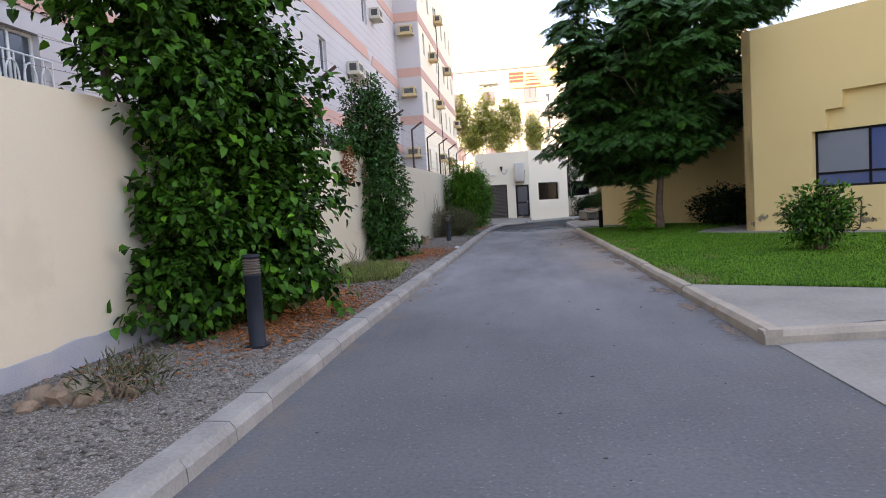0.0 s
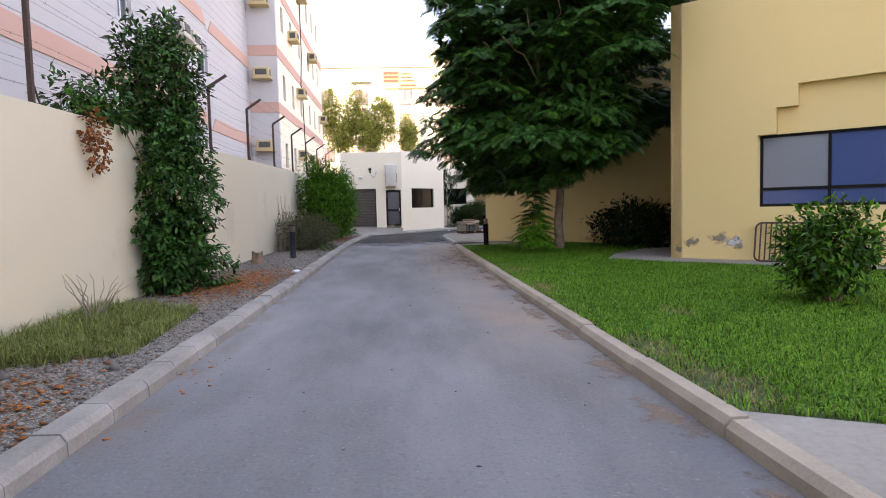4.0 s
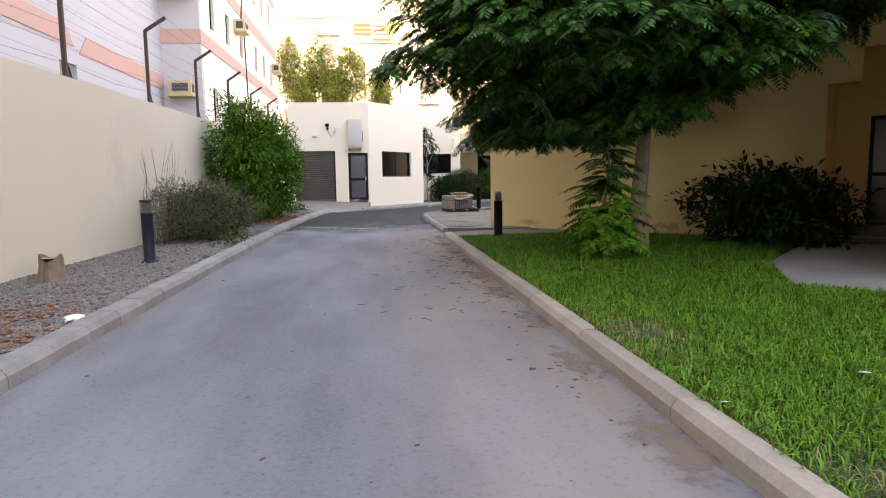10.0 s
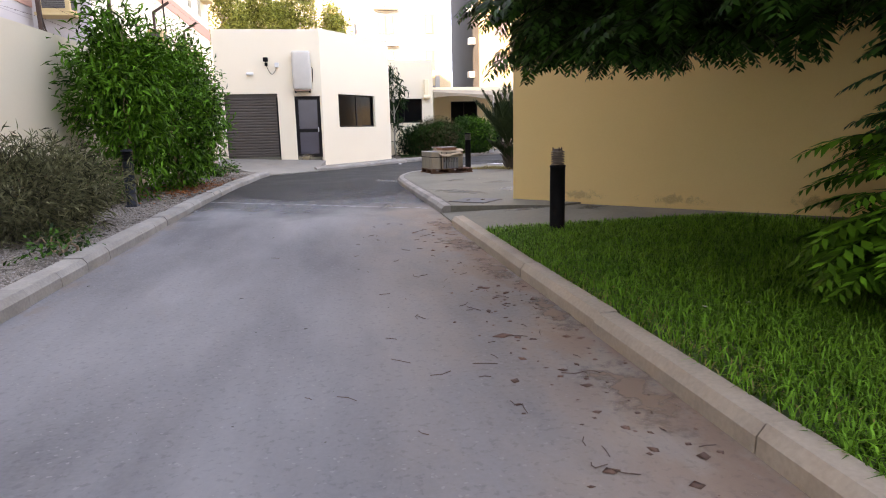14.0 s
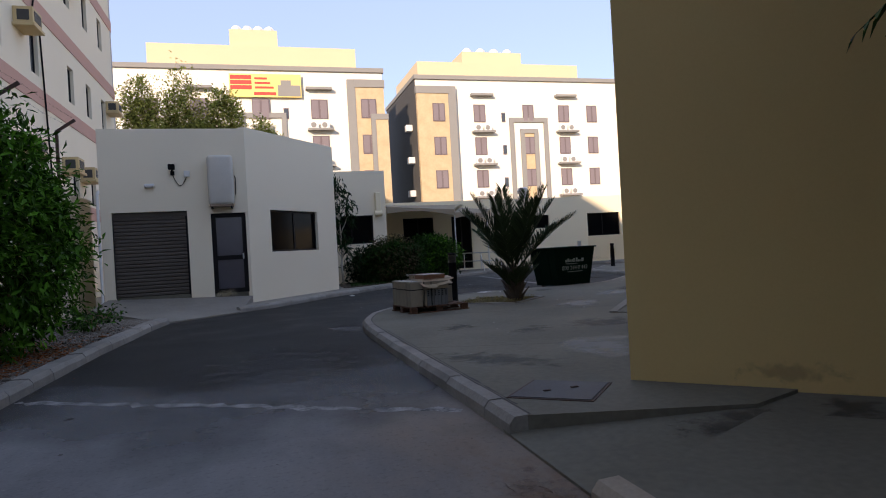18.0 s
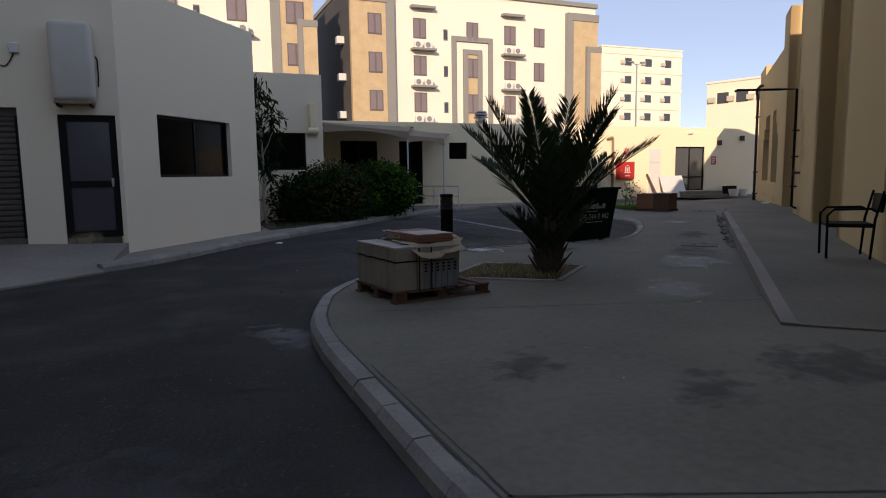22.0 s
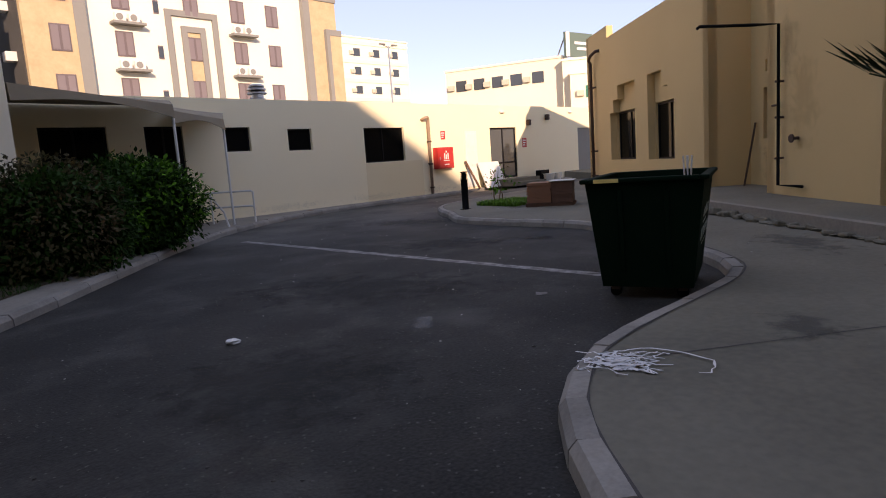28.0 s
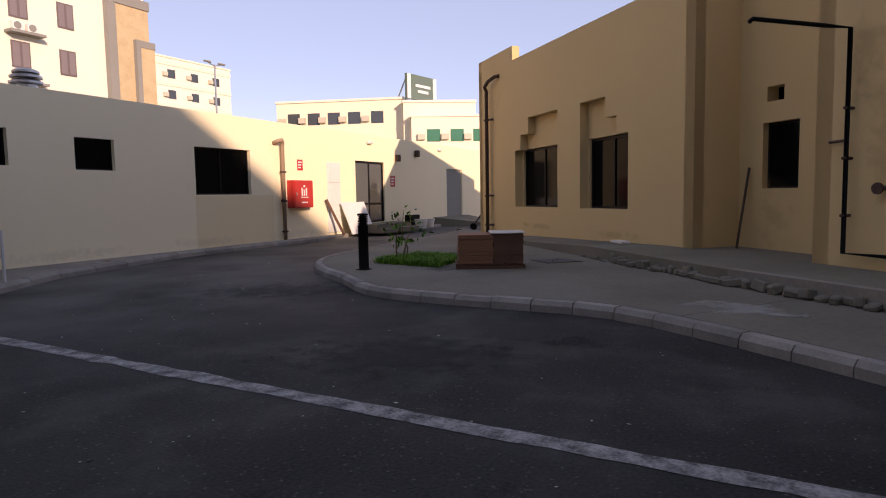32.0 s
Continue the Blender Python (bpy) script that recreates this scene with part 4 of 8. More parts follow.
# fine joints of the rendered courses, left out at the windows
WALL_JOINT = mat("course_joint", (0.4, 0.36, 0.345), (0.47, 0.43, 0.41), scale=1.5, fine=30, rough=0.9, bump=0)
bm = bmesh.new()
for k in range(40):
    z = 2.75 + 0.372 * k
    cuts = sorted((a + 14, b + 14) for a, b, c, d in near_holes if c - 0.02 < z < d + 0.02)
    x = 0.0
    for a, b in cuts + [(56.45, 56.45)]:
        if a - x > 0.1:
            box(bm, x, a, -0.004, 0.0, z, z + 0.018, mf)
        x = b
part("coursing", bm, WALL_JOINT, flats, "fine horizontal joints")

# ---- white blocks in the distance ----



def white_block(name, x0, x1, y, top, label, plan):
    """A five storey white block; plan: what stands at which share of the front: tan bays and window columns."""
    b = building(name, label, "apartment building")
    W = x1 - x0
    m = pose(x0, y, 0)
    bm = bmesh.new()
    box(bm, 0, W, 0, 16, 0, top, m)
    part("wall", bm, WHITE, b, "white stone front")
    bm = bmesh.new()
    box(bm, -0.15, W + 0.15, -0.25, 16.1, top - 0.35, top + 0.1, m)
    part("cornice", bm, GREYSTONE, b, "grey cornice")
    # thin dark sheet over the side; the next block's shade is painted in
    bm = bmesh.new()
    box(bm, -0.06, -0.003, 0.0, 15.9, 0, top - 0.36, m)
    side = part("side_wall", bm, SHADEDSTONE, b, "dark grey clad side wall, shade of the next block painted in")
    for k in range(4):
        bm = bmesh.new()
        soft_box(bm, -0.8, -0.06, 1.5 + 0.4 * (k % 2), 2.4 + 0.4 * (k % 2), 3.5 + 3.7 * k, 4.2 + 3.7 * k, 0.03, m)
        part("ac_unit", bm, WHITEPAINT, side, "white outdoor air conditioner")
    bm = bmesh.new()
    pa, pb, ph = plan["pent"]
    box(bm, W * pa, W * pb, 2.5, 14, top, top + ph, m)
    part("penthouse", bm, ROOFTAN, b, "tan roof storey")
    bm = bmesh.new()
    ta, tb, th = plan["tower"]
    box(bm, W * ta, W * tb, 3.5, 12, top + ph, top + ph + th, m)
    part("stair_tower", bm, ROOFTAN, b)
    for i in range(4):
        bm = bmesh.new()
        lathe(bm, [(0.5, 0), (0.6, 0.2), (0.6, 0.5), (0.35, 0.8), (0.1, 0.9)], 10, m @ Vector((W * (ta + (tb - ta) * (0.15 + 0.23 * i)), 5, top + ph + th)))
        part("water_tank", bm, WHITEPAINT, b)
    for a, c in plan["bays"]:
        bm = bmesh.new()
        box(bm, a * W, c * W, -0.5, 0, 0, top - 2.0, m)
        part("bay", bm, TANSTONE, b, "tan stone bay")
        bm = bmesh.new()
        g = plan["bay_grey"]
        if a < 0.5:
            box(bm, c * W - 0.05, c * W + 0.85, -0.55, 0, 0, top - 1.2, m)
        else:
            box(bm, a * W - 0.75, a * W + 0.05, -0.55, 0, 0, top - 1.2, m)
        box(bm, a * W - 0.1, c * W + 0.1, -0.6, 0.0, top - 2.0, top - 1.2, m)
        part("bay_trim", bm, GREYSTONE, b)
        if a > 0.5:
            e = (a + (c - a) * 0.5) * W
            bm = bmesh.new()
            box(bm, e + 0.45, c * W + 0.25, -0.85, 0, 0.4, top - 5.4, m)
            part("inner_bay", bm, TANSTONE, b)
            bm = bmesh.new()
            box(bm, e, e + 0.45, -0.9, 0, 0.0, top - 4.8, m)
            box(bm, e + 0.45, c * W + 0.3, -0.9, 0, top - 5.4, top - 4.8, m)
            part("inner_bay_trim", bm, GREYSTONE, b)
    for a, c in plan["frames"]:
        for k, (o, tp, mt) in enumerate(((0.0, top - 4.6, GREYSTONE), (1.3, top - 5.9, GREYSTONE))):
            bm = bmesh.new()
            box(bm, a * W + o, a * W + o + 0.5, -0.2 - 0.05 * k, 0, 0, tp, m)
            box(bm, c * W - o - 0.5, c * W - o, -0.2 - 0.05 * k, 0, 0, tp, m)
            box(bm, a * W + o + 0.5, c * W - o - 0.5, -0.2 - 0.05 * k, 0, tp - 0.5, tp, m)
            part("portal_frame", bm, mt, b)
        bm = bmesh.new()
        box(bm, a * W + 1.8, c * W - 1.8, -0.12, 0, 0, top - 6.4, m)
        part("portal_stone", bm, TANSTONE, b)
    for s, dy, wide in plan["cols"]:
        for z in plan["rows"]:
            bm = bmesh.new()
            box(bm, s * W - wide / 2, s * W + wide / 2, dy - 0.06, dy, z, z + (2.0 if wide > 0.7 else 1.1), m)
            w = part("window", bm, MAROON, b, "maroon framed window")
            for q in ((-1, 1) if wide > 0.7 else (0,)):
                bm = bmesh.new()
                box(bm, s * W + q * wide / 4 - wide / 4 + 0.1 if q else s * W - 0.2, s * W + q * wide / 4 + wide / 4 - 0.1 if q else s * W + 0.2, dy - 0.09, dy - 0.05, z + 0.12, z + (1.88 if wide > 0.7 else 0.98), m)
                part("pane", bm, MAUVE if q else FARGLASS, w)
    for s in plan["ledges"]:
        for z in plan["rows"]:
            bm = bmesh.new()
            box(bm, s * W - 1.3, s * W + 1.3, -0.9, 0, z - 1.25, z - 1.05, m)
            led = part("ledge", bm, GREYSTONE, b)
            for q in (-0.65, 0.45):
                bm = bmesh.new()
                soft_box(bm, s * W + q - 0.42, s * W + q + 0.42, -0.75, -0.35, z - 1.05, z - 0.4, 0.03, m)
                u = part("ac_unit", bm, WHITEPAINT, led, "white outdoor air conditioner")
                bm = bmesh.new()
                rod(bm, m @ Vector((s * W + q - 0.08, -0.75, z - 0.72)), m @ Vector((s * W + q - 0.08, -0.79, z - 0.72)), 0.27, None, 14)
                part("fan_grille", bm, GREYSTONE, u)
            bm = bmesh.new()
        bm = bmesh.new()
        box(bm, s * W - 1.3, s * W + 1.3, -0.7, 0, plan["rows"][-1] + 2.9, plan["rows"][-1] + 3.15, m)
        part("ledge", bm, GREYSTONE, b)
    return b


white_block("white_block", 17.35, 46.3, 95, 20.3, "white five storey block with tan bays and maroon windows",
                 {"bays": [(0.0, 0.125), (0.885, 1.0)], "bay_grey": 1, "frames": [(0.375, 0.54)], "rows": (4.1, 7.8, 11.5, 15.2),
                  "cols": [(0.083, -0.5, 1.4), (0.253, 0, 1.4), (0.352, 0, 0.45), (0.457, -0.12, 1.35), (0.615, 0, 1.4), (0.742, 0, 1.35)], "ledges": [0.262, 0.622], "pent": (0.035, 0.735, 2.4), "tower": (0.235, 0.495, 1.6)})
white_block("white_block", -17.0, 13.3, 93, 20.3, "white five storey block with a yellow banner and tan bays",
                 {"bays": [(0.9, 1.0)], "bay_grey": 1, "frames": [(0.52, 0.67)], "rows": (4.0, 7.7, 11.4, 15.1),
                  "cols": [(0.945, -0.5, 1.6), (0.78, 0, 1.7), (0.67, 0, 0.5), (0.59, -0.12, 1.7), (0.4, 0, 1.7), (0.25, 0, 1.7)], "ledges": [0.78, 0.4], "pent": (0.24, 0.925, 2.9), "tower": (0.5, 0.66, 2.0)})


def far_block(name, p, q, top, deep, label, rows, cols, material=None, band=None, pane=None):
    b = building(name, label, "building")
    m = along(p, q)
    L = (Vector(q) - Vector(p)).length
    bm = bmesh.new()
    box(bm, 0, L, 0, deep, 0, top, m)
    part("wall", bm, material or WHITE, b)
    bm = bmesh.new()
    box(bm, -0.1, L + 0.1, -0.12, deep, top, top + 0.25, m)
    part("parapet", bm, band or WHITE, b)
    for z in rows:
        for s in cols:
            bm = bmesh.new()
            box(bm, s * L - 0.7, s * L + 0.7, -0.05, 0.0, z, z + 1.3, m)
            w = part("window", bm, pane or FARGLASS, b)
            bm = bmesh.new()
            box(bm, s * L - 1.7, s * L - 0.9, -0.4, 0.0, z + 0.2, z + 0.8, m)
            part("ac_unit", bm, ACWHITE, w)
        if band:
            bm = bmesh.new()
            box(bm, 0, L, -0.1, 0.0, z + 1.9, z + 2.5, m)
            part("band", bm, band, b)
    return b


far_block("office_block", (70.4, 126.0), (88.0, 125.6), 23.0, 14, "white block of flats with pale bands and small windows", (7.3, 10.5, 13.7, 16.9, 20.0), (0.32, 0.57, 0.82), WHITE, OFFWHITE)
far_block("far_school", (62.5, 94.0), (66.9, 80.0), 12.0, 12, "long cream building with a row of small windows", (9.5,), (0.14, 0.3, 0.46, 0.62, 0.8), OFFWHITE)
far_block("far_house", (64.9, 77.9), (68.8, 71.1), 9.7, 9, "cream house with green glazed windows", (7.1,), (0.3, 0.62, 0.93), OFFWHITE, None, GREENGLASS)
far_block("roof_room", (65.7, 79.3), (69.6, 72.5), 11.4, 8, "plain cream roof structure carrying a large sign", (), (), OFFWHITE)
far_block("far_house", (104.0, 95.0), (113.0, 92.0), 15.5, 8, "narrow white house far behind the yard", (12.6,), (0.25,), WHITE)
# ---- plants ----
RNG = np.random.default_rng(7)


def unit(a):
    return a / np.maximum(np.linalg.norm(a, axis=-1, keepdims=True), 1e-9)


def lumps(d, seed, k=3.0, depth=0.22):
    """An uneven radius over directions d."""
    r = np.random.default_rng(seed)
    out = np.ones(len(d))
    for s in (1.0, 2.1, 3.7):
        w = r.normal(size=(4, 3)) * k * s
        out += depth / s * np.sin(d @ w.T + r.uniform(0, 6.3, 4)).mean(1) * 1.6
    return out


def cloud(n, centre, radii, seed, shell=0.45, depth=0.25, k=3.0):
    """Points in a lumpy ellipsoid, denser near its skin, and the way out at each."""
    r = np.random.default_rng(seed)
    d = unit(r.normal(size=(n, 3)))
    rad = (shell ** 3 + (1 - shell ** 3) * r.random(n)) ** (1 / 3) * lumps(d, seed, k, depth)
    return np.array(centre) + d * np.array(radii) * rad[:, None], d


def leaf_mesh(name, base, way, up, length, width, material, parent, label="", fold=0.12):
    """Leaves as folded diamonds, four points and two faces each."""
    side = unit(np.cross(way, up))
    nrm = np.cross(side, way)
    length, width = np.broadcast_to(length, len(base))[:, None], np.broadcast_to(width, len(base))[:, None]
    mid = base + way * length * 0.45 + nrm * length * fold
    v = np.stack([base, mid + side * width / 2, base + way * length, mid - side * width / 2], 1).reshape(-1, 3)
    i = np.arange(len(base))[:, None] * 4
    f = np.concatenate([i + [[0, 1, 2]], i + [[0, 2, 3]]], 1).reshape(-1, 3)
    return quads(name, v, f, material, parent, label)


def broad_mesh(name, base, way, up, length, width, material, parent, label=""):
    """Broad leaves with round shoulders and a drawn-out tip, six points and four faces each."""
    side = unit(np.cross(way, up))
    nrm = np.cross(side, way)
    L, w = length[:, None], width[:, None] / 2
    at = lambda t, s, h: base + way * L * t + side * w * s + nrm * L * h
    v = np.stack([at(0.06, 0, 0), at(0.18, 0.95, 0.1), at(0.58, 0.8, 0.08), at(1.0, 0, -0.1), at(0.58, -0.8, 0.08), at(0.18, -0.95, 0.1)], 1).reshape(-1, 3)
    i = np.arange(len(base))[:, None] * 6
    f = np.concatenate([i + [[0, 1, 2]], i + [[0, 2, 3]], i + [[0, 3, 4]], i + [[0, 4, 5]]], 1).reshape(-1, 3)
    return quads(name, v, f, material, parent, label)


def ragged(p, seed, wave=0.55, cut=-0.1):
    """True but in hollows about as wide as wave, which open dark gaps in a mass of leaves."""
    r = np.random.default_rng(seed)
    n = np.zeros(len(p))
    for s in (1.0, 1.9):
        w = unit(r.normal(size=(5, 3))) * 2 * math.pi / wave * s
        n += np.sin(p @ w.T + r.uniform(0, 6.28, 5)).sum(1) / s
    return n > cut


def leafage(name, pts, out, size, material, parent, seed, label="", droop=0.35, wide=0.5, spread=0.8, broad=False):
    r = np.random.default_rng(seed)
    way = unit(out * 0.7 + r.normal(size=pts.shape) * spread + [0, 0, -droop])
    up = unit(np.array([0, 0, 1.0]) + out * 0.5 + r.normal(size=pts.shape) * 0.35)
    L = size * r.uniform(0.6, 1.3, len(pts))
    return (broad_mesh if broad else leaf_mesh)(name, pts, way, up, L, L * wide, material, parent, label)


def clumped(p, o, seed, k=9, r=0.12):
    """Leaves drawn together into sprays of k round shared points."""
    g = np.random.default_rng(seed)
    c, w = np.repeat(p[::k], k, 0), np.repeat(o[::k], k, 0)
    off = g.normal(size=c.shape) * r * [1, 1, 0.6]
    return c + off, unit(w * 1.2 + unit(off) * 0.9)


def wood_part(name, lines, material, parent, n=7):
    bm = bmesh.new()
    for pts, rs in lines:
        tube(bm, pts, rs, n)
    return part(name, bm, material, parent, "", True)


def bend(a, b, k, wob, seed, n=6):
    """A wavering line from a to b, sagging or rising by k in the middle."""
    r = np.random.default_rng(seed)
    a, b = np.array(a, float), np.array(b, float)
    return [tuple(a + (b - a) * t + np.array([0, 0, k * 4 * t * (1 - t)]) + (r.normal(size=3) * wob if 0 < t < 1 else 0)) for t in np.linspace(0, 1, n)]


# the shade tree on the lawn
tree = thing("shade_tree", pose(4.15, 25.6, 0.1), "broad dark green shade tree with feathery leaves on the lawn", "tree")
lines = [(bend((0, 0, -0.1), (0.12, 0.2, 2.1), 0, 0.03, 1), [0.17, 0.14, 0.125, 0.12, 0.115, 0.11])]
for i in range(11):
    a = 2 * math.pi * i / 11 + 0.3
    rr = 2.4 + 0.9 * ((i * 7) % 3) / 2
    tip = (rr * math.cos(a), rr * math.sin(a), 3.1 + 3.6 * ((i * 5) % 4) / 4)
    if (tip[0] + 4.15 + tip[1] + 25.6) * DIAG > 22.6 and tip[1] < 1.5:
        tip = (tip[0] * 0.45, tip[1] * 0.45, tip[2] + 1.2)
    if (tip[1] - tip[0]) * DIAG < -1.5:
        tip = (tip[0] * 0.5, tip[1] * 0.5, tip[2] + 0.8)
    lines.append((bend((0.1, 0.18, 1.7 + 0.06 * i), tip, 0.35, 0.12, 20 + i, 7), [0.075, 0.065, 0.055, 0.045, 0.035, 0.025, 0.012]))
    for k in range(3):
        b = a + (k - 1) * 0.6
        t2 = (tip[0] + 1.1 * math.cos(b), tip[1] + 1.1 * math.sin(b), tip[2] + 0.5 * (k - 1))
        if (t2[1] - t2[0]) * DIAG < -2.0:
            continue
        mid = tuple(0.55 * np.array(tip) + 0.45 * np.array((0.1, 0.18, 2.0)))
        lines.append((bend(mid, t2, 0.2, 0.08, 90 + 3 * i + k, 5), [0.03, 0.025, 0.02, 0.014, 0.007]))
wood_part("trunk", lines, BARK, tree, 8)
mass, mout = cloud(125, (0.15, 0.1, 5.4), (2.9, 3.2, 3.0), 11, 0.8, 0.3, 2.2)
low, lout = cloud(78, (-0.15, -0.05, 3.45), (2.85, 3.1, 1.5), 12, 0.7, 0.25, 2.6)
top, tout = cloud(26, (1.6, -0.6, 7.9), (2.7, 2.7, 1.4), 17, 0.7, 0.3, 2.6)
hang, hout = cloud(14, (-0.9, 2.1, 2.45), (1.5, 1.0, 0.45), 16, 0.3, 0.3, 2.6)
lane_side, sout = cloud(30, (-2.1, -0.3, 5.4), (1.0, 1.7, 1.9), 21, 0.4, 0.3, 2.6)
mass, mout = np.concatenate([mass, low, top, hang, lane_side]), np.concatenate([mout, lout, tout, hout, sout])


def plumes(name, base, way, length, pairs, leaf, material, parent, seed, label="", droop=0.4, slim=0.31):
    """Twice-feathered leaves: overlapping pinnae along a bending rib, longest in the middle and hanging at their ends."""
    r = np.random.default_rng(seed)
    n = len(base)
    L = length * r.uniform(0.7, 1.2, n)
    down = np.array([0, 0, -1.0])
    side = unit(np.cross(way, [0, 0, 1.0]) + r.normal(size=(n, 3)) * 0.12)
    B, W, U, S = [], [], [], []
    for k in range(pairs):
        t = (k + 0.9) / (pairs + 0.2)
        p = base + way * (L * t)[:, None] + down * (droop * L * t * t)[:, None]
        d = unit(way + down * (2 * droop * t))
        nrm = unit(np.cross(side, d))
        nrm *= np.where(nrm[:, 2:3] < 0, -1, 1)
        for sg in (-1, 1):
            B.append(p)
            W.append(unit(side * sg + d * (0.25 + 0.7 * t) - nrm * r.uniform(0.15, 0.45, n)[:, None] + r.normal(size=(n, 3)) * 0.06))
            U.append(nrm)
            S.append(leaf * (0.45 + 0.75 * math.sin(math.pi * min(1.0, 0.12 + 0.88 * t)) ** 0.8) * r.uniform(0.85, 1.1, n) * L / length)
    B, W, U, S = (np.concatenate(a) for a in (B, W, U, S))
    wid = np.maximum(S * slim, 0.026)
    rib = lambda t: base + way * (L * t)[:, None] + down * (droop * L * t * t)[:, None]
    for t0, t1 in ((-0.3, 0.0), (0.0, 0.5), (0.5, 1.0)):
        step = rib(t1) - rib(t0)
        B, W, U = np.concatenate([B, rib(t0)]), np.concatenate([W, unit(step)]), np.concatenate([U, unit(np.cross(side, step))])
        S, wid = np.concatenate([S, np.linalg.norm(step, axis=1)]), np.concatenate([wid, np.full(n, 0.012)])
    return leaf_mesh(name, B, W, U, S, wid, material, parent, label, 0.04)


def rosettes(pts, out, k, seed, flat=0.25):
    """k ways spread round each point, leaning outwards."""
    r = np.random.default_rng(seed)
    c, o = np.repeat(pts, k, 0), np.repeat(out, k, 0)
    a = np.tile(np.arange(k) * 2 * math.pi / k, len(pts)) + np.repeat(r.uniform(0, 6.28, len(pts)), k) + r.normal(size=len(c)) * 0.25
    way = np.stack([np.cos(a), np.sin(a), r.uniform(-0.1, flat, len(a))], 1) + o * [0.75, 0.75, 0.2]
    return c + r.normal(size=c.shape) * 0.05, unit(way)


def clear(p):
    """True where a leaf stands free of the building and of the headroom under the crown."""
    cu, cv = (p[:, 0] + 4.15 + p[:, 1] + 25.6) * DIAG, (p[:, 1] + 25.6 - p[:, 0] - 4.15) * DIAG
    under = 1.95 + 1.1 * np.clip((p[:, 0] + 0.3) / 2.0, 0, 1.4)
    return (p[:, 2] > under) & ~((cu > 18.9) & (cv < 12.3) & (p[:, 2] < 6.6)) & ~((cu > 24.2) & (p[:, 2] < 6.5))


# leaf masses like flat umbrellas, with dark gaps between them
g = np.random.default_rng(70)
k = 13
ring = np.sqrt(np.tile((np.arange(k) + 0.3) / k, len(mass)))
turn = np.tile(2.399 * np.arange(k), len(mass)) + np.repeat(g.uniform(0, 6.28, len(mass)), k)
wide = np.repeat(g.uniform(0.5, 0.85, len(mass)), k)
off = np.stack([np.cos(turn) * ring * wide, np.sin(turn) * ring * wide, 0.12 - 0.38 * ring ** 2 + g.normal(size=len(ring)) * 0.05], 1)
pts = np.repeat(mass, k, 0) + off
out = unit(np.repeat(mout, k, 0) * 0.6 + off * [1.6, 1.6, 0.4])
keep = clear(pts)
pts, way = rosettes(pts[keep], out[keep], 6, 71)
keep = clear(pts + way * 0.4 + [0, 0, 0.2])
pts, way = pts[keep], way[keep]
young = RNG.random(len(pts)) < 0.1
plumes("crown", pts[~young], way[~young], 0.44, 12, 0.14, LEAF_TREE, tree, 13, "crown of dark green feathery leaves in tiers", 0.55)
plumes("young_crown", pts[young] + way[young] * 0.12, way[young], 0.46, 12, 0.14, LEAF_CREEPER, tree, 14, "lighter young leaves", 0.5)
# oversized leaves added inside the crown to keep light from passing through
core, cout = cloud(11000, (0.0, 0.1, 4.9), (2.3, 2.4, 2.6), 18, 0.1, 0.3, 2.2)
keep = clear(core - [0, 0, 0.35])
leafage("inner_crown", core[keep], cout[keep] * [1, 1, 0.1], 0.34, LEAF_TREE, tree, 19, "", 0.1, 0.55, 0.7)

# sapling of the same kind
sap = thing("sapling", pose(3.3, 24.8, 0.1), "young feathery sapling with bright lower fronds", "sapling")
wood_part("stem", [(bend((0, 0, -0.05), (0.05, 0.02, 2.1), 0, 0.02, 2), [0.03, 0.028, 0.025, 0.02, 0.015, 0.01])], BARK, sap)
n = 210
t = RNG.random(n) ** 1.5
a = RNG.uniform(0, 2 * math.pi, n)
base = np.stack([0.03 * np.cos(a), 0.03 * np.sin(a), 0.3 + 1.9 * t], 1)
way = unit(np.stack([np.cos(a), np.sin(a), 0.2 + 0.3 * RNG.random(n)], 1))
lo = t < 0.42
plumes("fronds", base[~lo], way[~lo], 0.42, 13, 0.115, LEAF_TREE, sap, 15, "", 0.5)
plumes("young_fronds", base[lo], way[lo], 0.6, 13, 0.145, LEAF_BRIGHT, sap, 16, "bright green fronds", 0.5)


